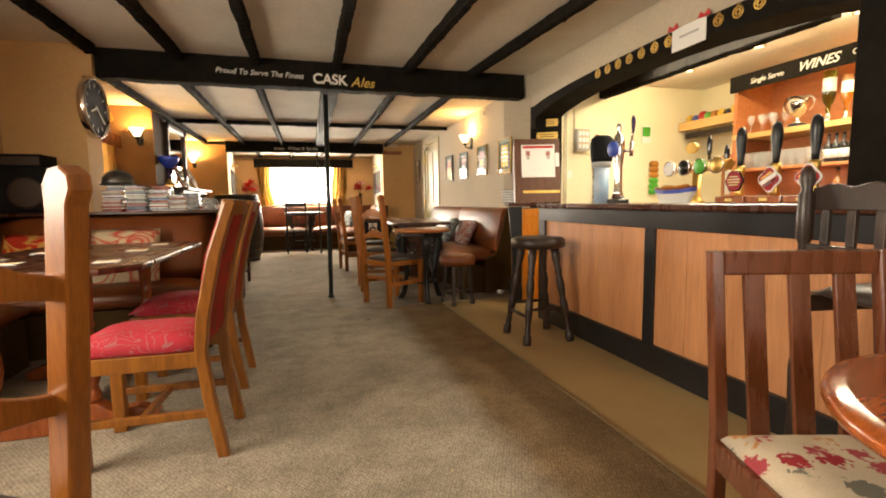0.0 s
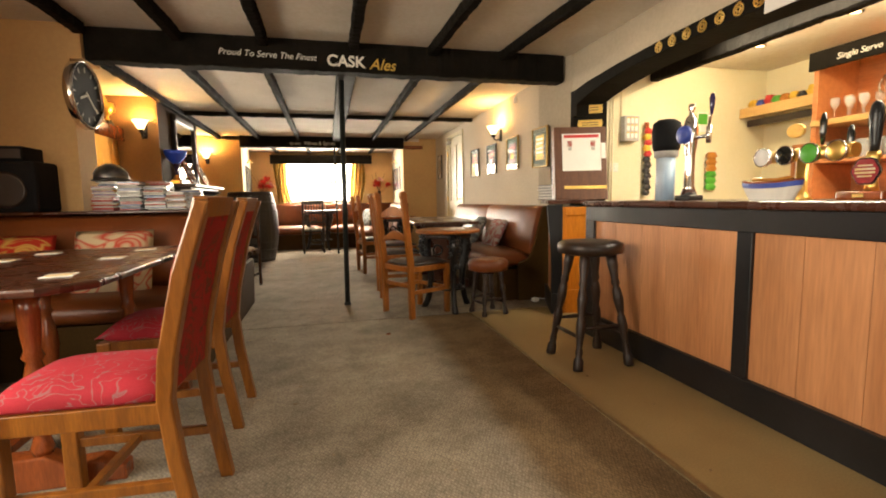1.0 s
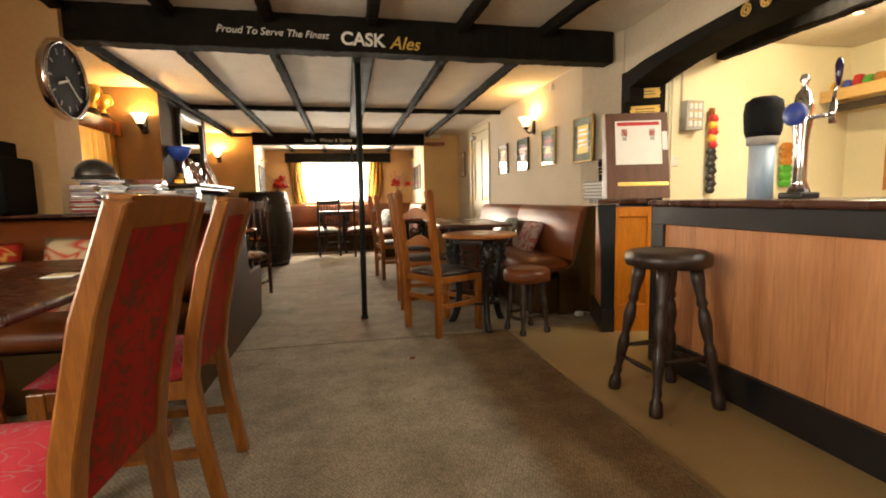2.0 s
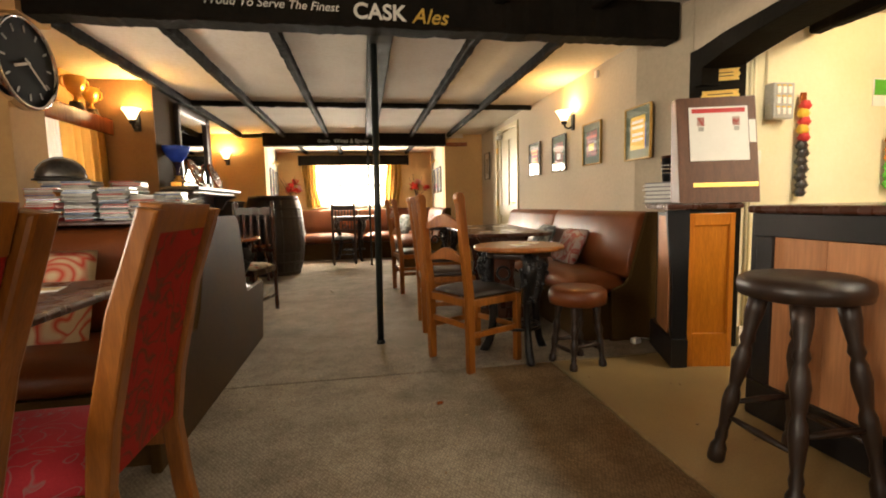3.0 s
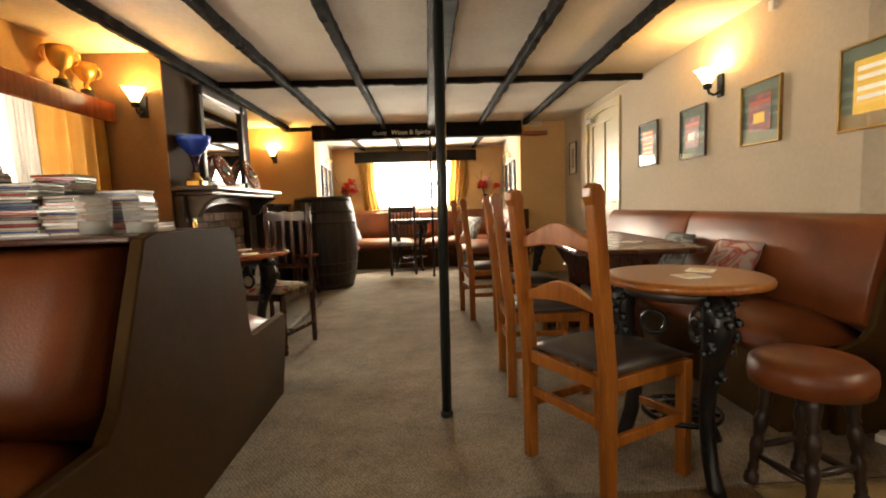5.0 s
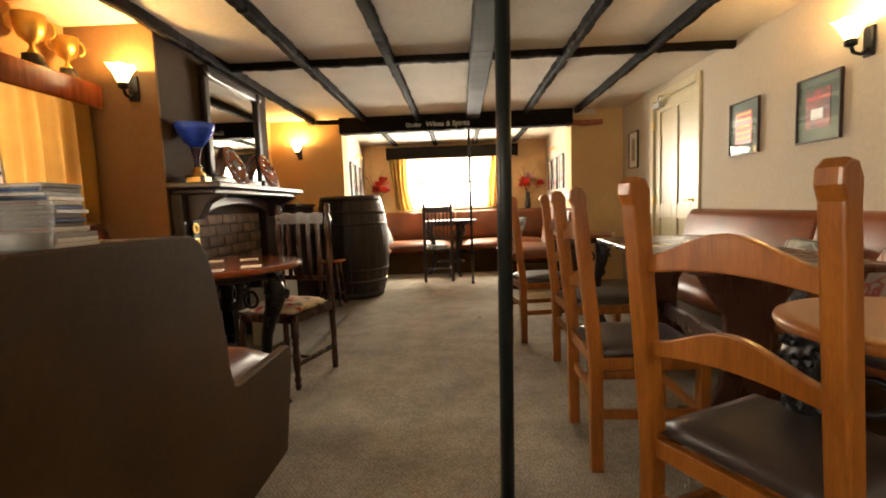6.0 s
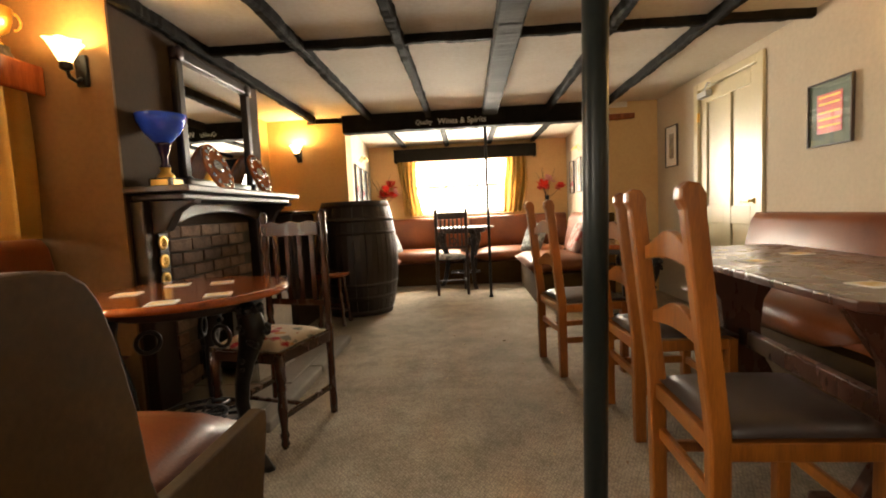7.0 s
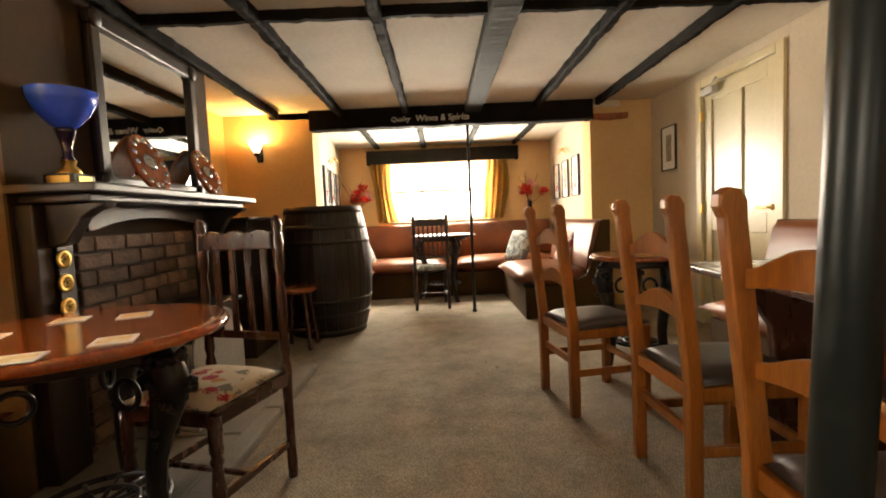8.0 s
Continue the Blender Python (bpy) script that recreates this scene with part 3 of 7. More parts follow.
def fabric(name, base, motif, scale, thin=0.08, rough=0.85, wave=6.0):
    """Woven cloth with curling motifs."""
    m = mat(name, base, tuple(c * 0.8 for c in base), rough=rough, scale=5, grain=300, bump=0.3, spec=0.2)
    n, l = m.node_tree.nodes, m.node_tree.links
    p = n["Principled BSDF"]
    old = p.inputs["Base Color"].links[0].from_socket
    nz = n.new("ShaderNodeTexNoise")
    nz.inputs["Scale"].default_value, nz.inputs["Detail"].default_value, nz.inputs["Distortion"].default_value = scale, 1.0, wave
    l.new(n["Texture Coordinate"].outputs["Object"], nz.inputs["Vector"])
    rp = n.new("ShaderNodeValToRGB")
    rp.color_ramp.interpolation = "LINEAR"
    e = rp.color_ramp.elements
    e[0].position, e[0].color = 0.5 - thin, (0, 0, 0, 1)
    e[1].position, e[1].color = 0.5 + thin, (0, 0, 0, 1)
    mid = e.new(0.5)
    mid.color = (1, 1, 1, 1)
    l.new(nz.outputs["Fac"], rp.inputs["Fac"])
    mx = n.new("ShaderNodeMix")
    mx.data_type = "RGBA"
    l.new(rp.outputs["Color"], mx.inputs["Factor"])
    l.new(old, mx.inputs["A"])
    mx.inputs["B"].default_value = (*motif, 1)
    l.new(mx.outputs["Result"], p.inputs["Base Color"])
    return m


M["redcloth"] = fabric("red_scroll_cloth", (0.42, 0.03, 0.045), (0.27, 0.13, 0.13), 12.0, 0.026, wave=1.5)
M["redback"] = fabric("dark_red_cloth", (0.30, 0.014, 0.011), (0.10, 0.035, 0.014), 13.0, 0.05, wave=1.2)
def printed(name, base, scale, colours):
    """Cloth printed with scattered ragged motifs in several colours."""
    m = mat(name, base, tuple(c * 0.85 for c in base), rough=0.85, scale=5, grain=300, bump=0.3, spec=0.2)
    n, l = m.node_tree.nodes, m.node_tree.links
    p = n["Principled BSDF"]
    old = p.inputs["Base Color"].links[0].from_socket
    co = n["Texture Coordinate"].outputs["Object"]
    vo, nz = n.new("ShaderNodeTexVoronoi"), n.new("ShaderNodeTexNoise")
    vo.inputs["Scale"].default_value, nz.inputs["Scale"].default_value, nz.inputs["Detail"].default_value = scale, scale * 5, 3
    l.new(co, vo.inputs["Vector"])
    l.new(co, nz.inputs["Vector"])
    add, cut, pick, mx = n.new("ShaderNodeMath"), n.new("ShaderNodeMapRange"), n.new("ShaderNodeValToRGB"), n.new("ShaderNodeMix")
    add.operation = "MULTIPLY_ADD"
    add.inputs[1].default_value = 0.9
    l.new(nz.outputs["Fac"], add.inputs[0])
    l.new(vo.outputs["Distance"], add.inputs[2])
    cut.inputs["From Min"].default_value, cut.inputs["From Max"].default_value = 0.92, 0.84
    l.new(add.outputs[0], cut.inputs["Value"])
    pick.color_ramp.interpolation = "CONSTANT"
    for k, c in enumerate(colours):
        e = pick.color_ramp.elements[k] if k < 2 else pick.color_ramp.elements.new(k / len(colours))
        e.position, e.color = k / len(colours), (*c, 1)
    sep = n.new("ShaderNodeSeparateColor")
    l.new(vo.outputs["Color"], sep.inputs[0])
    l.new(sep.outputs[0], pick.inputs["Fac"])
    mx.data_type = "RGBA"
    l.new(cut.outputs[0], mx.inputs["Factor"])
    l.new(old, mx.inputs["A"])
    l.new(pick.outputs["Color"], mx.inputs["B"])
    l.new(mx.outputs["Result"], p.inputs["Base Color"])
    return m


M["floral"] = printed("floral_cloth", (0.66, 0.55, 0.40), 15, [(0.36, 0.03, 0.04), (0.62, 0.52, 0.38), (0.20, 0.19, 0.15), (0.42, 0.07, 0.08), (0.55, 0.25, 0.08)])
M["creamred"] = fabric("cream_red_cushion", (0.62, 0.50, 0.32), (0.50, 0.05, 0.03), 4.0, 0.07, wave=1.6)
M["redcush"] = fabric("red_gold_cushion", (0.52, 0.04, 0.02), (0.62, 0.42, 0.10), 5.0, 0.06, wave=1.6)
M["greycush"] = fabric("grey_patterned_cushion", (0.16, 0.17, 0.17), (0.42, 0.44, 0.42), 7.0, 0.10, wave=1.5)
M["fawncush"] = fabric("fawn_red_cushion", (0.50, 0.40, 0.36), (0.36, 0.06, 0.05), 7.0, 0.08, wave=1.5)
M["blueglass"] = mat("blue_enamel", (0.03, 0.12, 0.95), (0.02, 0.08, 0.8), rough=0.12, scale=6, bump=0.0, coat=0.6)
M["glassblue"] = mat("dark_purple_glass", (0.03, 0.02, 0.09), (0.02, 0.012, 0.05), rough=0.1, scale=6, bump=0.0, coat=0.6)
M["pewter"] = mat("dark_pewter", (0.20, 0.20, 0.19), (0.10, 0.10, 0.10), rough=0.32, metal=0.8, scale=14, grain=60, bump=0.2)
M["speaker"] = mat("black_vinyl", (0.012, 0.012, 0.013), (0.008, 0.008, 0.009), rough=0.75, scale=9, grain=150, bump=0.25, spec=0.12)
M["brick"] = mat("sooty_brick", (0.20, 0.13, 0.095), (0.13, 0.085, 0.065), rough=0.9, scale=9, grain=60, bump=0.9, vary=0.3, stain=0.5)
M["mortar"] = mat("dark_mortar", (0.10, 0.085, 0.075), (0.07, 0.06, 0.05), rough=0.95, scale=12, grain=80, bump=0.8)
M["stone"] = mat("grey_hearth_stone", (0.20, 0.18, 0.155), (0.15, 0.135, 0.115), rough=0.8, scale=4, grain=60, bump=0.5)
M["barrel"] = mat("dark_cask_wood", (0.022, 0.012, 0.007), (0.013, 0.008, 0.005), rough=0.42, scale=3, grain=30, bump=0.4, stretch=LZ, vary=0.12)
M["greybox"] = mat("grey_plastic", (0.42, 0.41, 0.38), (0.36, 0.35, 0.33), rough=0.5, scale=6, bump=0.05)
M["matcard"] = mat("beer_mat_card", (0.75, 0.66, 0.48), (0.62, 0.42, 0.10), rough=0.6, scale=26, grain=90, bump=0.05)
M["red"] = mat("red_print", (0.55, 0.03, 0.03), (0.45, 0.02, 0.02), rough=0.5, bump=0.03)
M["blue"] = mat("blue_print", (0.05, 0.09, 0.42), (0.04, 0.07, 0.33), rough=0.4, bump=0.03)
M["green"] = mat("green_print", (0.10, 0.42, 0.04), (0.07, 0.33, 0.03), rough=0.4, bump=0.03)
M["yellow"] = mat("yellow_print", (0.75, 0.48, 0.05), (0.62, 0.38, 0.03), rough=0.5, bump=0.03)
M["mountgreen"] = mat("green_mount_card", (0.09, 0.115, 0.075), (0.075, 0.095, 0.06), rough=0.7, bump=0.05)
M["redpic"] = mat("red_orange_picture", (0.55, 0.10, 0.03), (0.40, 0.03, 0.03), rough=0.4, scale=14, grain=90, bump=0.0, stain=0.6)
M["darkpic"] = mat("dark_picture", (0.06, 0.05, 0.05), (0.30, 0.05, 0.03), rough=0.4, scale=16, grain=60, bump=0.0, stain=0.6)
M["greyprint"] = mat("grey_print", (0.30, 0.28, 0.25), (0.05, 0.05, 0.05), rough=0.4, scale=22, grain=60, bump=0.0, stain=0.6)
M["flower"] = mat("red_silk_flower", (0.70, 0.045, 0.02), (0.55, 0.02, 0.015), rough=0.7, scale=20, bump=0.1)
M["pinkflower"] = mat("pink_silk_flower", (0.72, 0.38, 0.36), (0.62, 0.28, 0.27), rough=0.7, scale=20, bump=0.1)
M["twig"] = mat("dark_twig", (0.06, 0.025, 0.02), rough=0.8, scale=20)
M["amber"] = mat("amber_spirit", (0.28, 0.09, 0.01), rough=0.08, scale=4, bump=0, coat=0.8)
M["greenbottle"] = glass("green_bottle_glass", (0.30, 0.42, 0.06))
M["limebottle"] = mat("lime_green_bottle", (0.04, 0.55, 0.05), (0.03, 0.42, 0.04), rough=0.1, scale=3, bump=0, coat=0.8)
M["darkbottle"] = mat("dark_wine_bottle", (0.012, 0.012, 0.010), rough=0.1, scale=3, bump=0, coat=0.8)
M["backbar"] = mat("orange_shelf_wood", (0.52, 0.20, 0.07), (0.44, 0.16, 0.05), rough=0.4, scale=3, grain=20, bump=0.08, stretch=LY, stain=0.35)
M["paleshelf"] = mat("pale_pine_shelf", (0.62, 0.40, 0.15), (0.54, 0.33, 0.11), rough=0.45, scale=3, grain=20, bump=0.08, stretch=LY, stain=0.3)
M["gold"] = mat("gold_paint", (0.62, 0.42, 0.08), (0.52, 0.34, 0.06), rough=0.4, scale=20, bump=0)
M["letter"] = mat("white_paint_letter", (0.80, 0.78, 0.70), (0.76, 0.73, 0.65), rough=0.6, scale=20, bump=0)


def lettering(text, size, m, material, parent, name="lettering", bold=0.0, shear=0.0, align="LEFT"):
    cu = bpy.data.curves.new(name, "FONT")
    cu.body, cu.size, cu.extrude, cu.offset, cu.shear, cu.align_x = text, size, 0.0015, bold, shear, align
    cu.materials.append(material)
    tmp = bpy.data.objects.new(name, cu)
    scene.collection.objects.link(tmp)
    dg = bpy.context.evaluated_depsgraph_get()
    me = bpy.data.meshes.new_from_object(tmp.evaluated_get(dg))
    bpy.data.objects.remove(tmp)
    ob = new(name, me)
    ob.matrix_basis = m
    ob.parent = parent
    return ob


lettering("Proud To Serve The Finest", 0.066, pose(-0.22, 5.448, 2.112, 90, 1.2, 0), M["letter"], big_beam, "motto", 0.0, 0.25)
lettering("CASK", 0.122, pose(0.585, 5.448, 2.068, 90, 1.2, 0), M["letter"], big_beam, "lettering", 0.003)
lettering("Ales", 0.122, pose(0.925, 5.448, 2.053, 90, 1.2, 0), M["gold"], big_beam, "lettering", 0.001, 0.3)
lettering("Quality", 0.065, pose(-0.05, 10.238, 1.985, 90, 0, 0), M["letter"], wine_beam, "lettering", 0.0, 0.2)
lettering("Wines & Spirits", 0.085, pose(0.2, 10.238, 1.98, 90, 0, 0), M["letter"], wine_beam, "lettering", 0.001, 0.1)

# ---- bar counter ----
bar = thing("bar_counter", "tan panelled bar counter with black frame and plinth", "bar counter", (0, 0, 0))
part("counter_top", box(B(), 2.285, -1.2, 0.915, 2.95, 4.425, 0.95, 0.012), M["mahog"], bar, "dark polished mahogany counter top")
part("plinth", box(B(), 2.30, -1.2, 0, 2.36, 4.405, 0.16, 0.004), M["black"], bar)
part("top_rail", box(B(), 2.305, -1.2, 0.815, 2.36, 4.405, 0.915, 0.004), M["black"], bar)
part("end_panel", box(B(), 2.31, 4.39, 0, 2.9, 4.42, 0.915, 0.004), M["black"], bar)
part("back_board", box(B(), 2.345, -1.2, 0, 2.36, 4.36, 0.9), M["panelbrown"], bar)
for y in (4.35, 3.12, 1.95, 0.78, -0.4):
    part("stile", box(B(), 2.308, y - 0.04, 0.16, 2.345, y + 0.04, 0.815, 0.004), M["black"], bar)
rng = random.Random(4)
for k, y in enumerate((3.12, 1.95, 0.78, -0.4)):
    cuts = [y + 0.04 + (1.09 if k else 1.15) * f for f in (0, 0.19, 0.4, 0.58, 0.8, 1)]
    for c0, c1 in zip(cuts, cuts[1:]):
        part("plank", box(B(), 2.322 + rng.uniform(0, 0.0015), c0 + 0.0008, 0.16, 2.345, c1 - 0.0008, 0.815, 0.0015), M["panel"], bar)

# arch brasses and plates
for k in range(16):
    y = 4.25 - k * 0.125
    z = 1.972 - 0.012 * abs(y - 3.7)
    bm = B()
    for r0, r1 in ((0.026, 0.033), (0.01, 0.017)):
        prof_r = [(r0, 0.0), (r1, 0.0), (r1, 0.006), (r0, 0.006), (r0, 0.0)]
        lathe(bm, prof_r, 18, pose(2.734, y, z, 0, -90, 0))
    for a in range(0, 360, 60):
        rod(bm, (2.731, y + 0.015 * math.cos(radians(a)), z + 0.015 * math.sin(radians(a))), (2.731, y + 0.029 * math.cos(radians(a)), z + 0.029 * math.sin(radians(a))), 0.003, segs=6)
    box(bm, 2.778, y - 0.012, z + 0.036, 2.734, y + 0.012, z + 0.042, 0.002)
    whole("horse_brass", bm, M["brass"], "round pierced horse brass on the black arch", "horse brass", "brasses on the arch")
for z in (1.76, 1.63):
    plate = thing("brass_plate", "scalloped brass name plate on the black arch post", "plaque", (2.868, 5.300, z), -25.7, "plates on the arch post")
    n = 32
    pts = [((0.105 + 0.006 * math.cos(8 * 2 * math.pi * k / n)) * max(-1, min(1, 1.35 * math.cos(2 * math.pi * k / n))), 0.036 * max(-1, min(1, 1.5 * math.sin(2 * math.pi * k / n)))) for k in range(n)]
    part("plate", prism(B(), pts, 0.005, XZ, 0.001), M["brass"], plate)
    for dz in (-0.012, 0.008):
        part("engraved_bar", box(B(), -0.07, -0.0065, dz, 0.07, -0.0055, dz + 0.006), M["darkwood"], plate)
sign = thing("paper_sign", "white paper sign with red bows on the arch", "sign", (2.726, 3.33, 1.945), -90)
part("sheet", box(B(), -0.13, -0.003, -0.06, 0.13, 0.0, 0.075), M["paper"], sign)
part("writing_bar", box(B(), -0.07, -0.0045, 0.01, 0.08, -0.0035, 0.022), M["greybox"], sign)
for sx in (-0.12, 0.12):
    bm = B()
    for a in (25, 155):
        prism(bm, [(0, -0.006), (0.04, -0.018), (0.04, 0.018), (0, 0.006)], 0.006, pose(sx, -0.004, 0.075, 0, -a, 0) @ XZ)
    part("bow", bm, M["red"], sign)


# ---- pub fittings shared by several places ----
def sconce(at, rz):
    """Wall lamp, the wall at local y = 0, facing -y."""
    ob = thing("wall_lamp", "lit fluted glass wall lamp on a dark bracket", "wall lamp", at, rz, "wall lamps")
    part("back_plate", box(B(), -0.03, -0.02, -0.1, 0.03, 0.0, 0.05, 0.008), M["iron"], ob)
    bm = B()
    pts = [Vector((0, -0.015, -0.06)), Vector((0, -0.05, -0.085)), Vector((0, -0.085, -0.075)), Vector((0, -0.1, -0.04))]
    for a, b in zip(pts, pts[1:]):
        rod(bm, a, b, 0.009, segs=8)
    lathe(bm, [(0.012, -0.05), (0.028, -0.04), (0.028, -0.015), (0.02, -0.01)], 14, Matrix.Translation((0, -0.1, 0)))
    part("arm", bm, M["iron"], ob)
    bm = B()
    segs, rows = 24, [(0.024, -0.012), (0.036, 0.012), (0.048, 0.04), (0.056, 0.062), (0.072, 0.082)]
    rings = []
    for k, (r, z) in enumerate(rows):
        flute = 0.02 + 0.04 * k
        rings.append([bm.verts.new(((r * (1 + flute * math.cos(6 * 2 * math.pi * i / segs))) * math.cos(2 * math.pi * i / segs), -0.1 + (r * (1 + flute * math.cos(6 * 2 * math.pi * i / segs))) * math.sin(2 * math.pi * i / segs), z)) for i in range(segs)])
    for a, b in zip(rings, rings[1:]):
        for i in range(segs):
            f = bm.faces.new((a[i], a[(i + 1) % segs], b[(i + 1) % segs], b[i]))
            f.smooth = True
    part("shade", bm, M["lampglass"], ob, "glowing fluted glass shade")
    return ob


sconce((-1.33, 7.204, 1.78), 0)
sconce((2.628, 6.88, 1.76), -90)
sconce((-1.41, 10.35, 1.75), 0)


def picture(name, label, at, rz, w, h, frame_mat, mount, art, border=0.06, group="", mount_mat=None):
    """Framed picture, the wall at local y = 0, facing -y, centred."""
    ob = thing(name, label, "picture", at, rz, group)
    fw = 0.011
    for x0, x1, z0, z1 in ((-w / 2, w / 2, h / 2 - fw, h / 2), (-w / 2, w / 2, -h / 2, -h / 2 + fw), (-w / 2, -w / 2 + fw, -h / 2 + fw, h / 2 - fw), (w / 2 - fw, w / 2, -h / 2 + fw, h / 2 - fw)):
        part("frame_rail", box(B(), x0, -0.022, z0, x1, -0.001, z1, 0.003), frame_mat, ob)
    part("mount", box(B(), -w / 2 + fw, -0.010, -h / 2 + fw, w / 2 - fw, -0.004, h / 2 - fw), mount, ob)
    part("print", box(B(), -w / 2 + border, -0.0125, -h / 2 + border, w / 2 - border, -0.010, h / 2 - border), art, ob)
    gl = part("pane", box(B(), -w / 2 + fw, -0.017, -h / 2 + fw, w / 2 - fw, -0.0155, h / 2 - fw), M["glass"], ob)
    gl.visible_shadow = False
    return ob


lab = ("gilt framed poster with yellow print on green mount", "gilt framed dark red print on green mount", "gilt framed photograph with pale lower edge", "gilt framed red and orange print")
for (y, z), w, h, art, text in zip(((5.81, 1.475), (6.50, 1.485), (7.195, 1.475), (7.885, 1.48)), (0.33, 0.33, 0.33, 0.34), (0.39, 0.37, 0.37, 0.38), (M["yellow"], M["darkpic"], M["darkpic"], M["redpic"]), lab):
    x = 2.628 if y > 5.86 else 2.634
    pic = picture("framed_picture", text, (x, y, z), -90, w, h, M["gilt"] if y < 7 else M["darkwood"], M["mountgreen"], art, 0.075, "pictures on the cream wall")
    if art is M["yellow"]:
        part("print", box(B(), -0.07, -0.011, -0.12, 0.1, -0.0101, 0.06), M["blue"], pic)
        for dz in (-0.06, -0.02, 0.03, 0.07):
            part("print_bar", box(B(), -0.07, -0.014, dz, 0.07, -0.0126, dz + 0.02), M["letter"], pic)
    elif art is M["redpic"]:
        for dz in (-0.08, -0.04, 0.0, 0.05, 0.09):
            part("print_bar", box(B(), -0.08, -0.014, dz, 0.08, -0.0126, dz + 0.012), M["yellow"], pic)
    else:
        part("print_bar", box(B(), -0.09, -0.014, 0.05, 0.09, -0.0126, 0.07), M["redpic"], pic)
        part("print_patch", box(B(), -0.05, -0.014, -0.06, 0.04, -0.0126, 0.0), M["yellow" if y < 7 else "paper"], pic)
picture("framed_picture", "small black framed photograph beside the door", (2.628, 9.98, 1.57), -90, 0.27, 0.42, M["darkwood"], M["paper"], M["greyprint"], 0.085)
for k in range(3):
    y = 10.9 + k * 0.5
    picture("alcove_picture", "dark framed oval print on cream alcove wall", (-0.87 - 0.0824 * (y - 10.6) + 0.004, y, 1.42), 94.7, 0.3, 0.46, M["darkwood"], M["paper"], M["greyprint"], 0.1, "alcove pictures")
    picture("alcove_picture", "dark framed oval print on cream alcove wall", (1.99 + 0.044 * (y - 10.6) - 0.004, y, 1.42), -92.5, 0.3, 0.46, M["darkwood"], M["paper"], M["greyprint"], 0.1, "alcove pictures")
for x, y, r in ((-0.925, 11.3, 94.7), (2.018, 11.3, -92.5)):
    pl = thing("picture_light", "brass picture light on the alcove wall", "picture light", (x, y, 1.76), r, "picture lights")
    bm = B()
    rod(bm, (-0.16, -0.09, 0.0), (0.16, -0.09, 0.0), 0.013, segs=10)
    part("shade", bm, M["brass"], pl)
    for sx in (-0.08, 0.08):
        bm = B()
        rod(bm, (sx, 0, -0.03), (sx, -0.05, 0.04), 0.005, segs=8)
        rod(bm, (sx, -0.05, 0.04), (sx, -0.09, 0.01), 0.005, segs=8)
        part("arm", bm, M["brass"], pl)


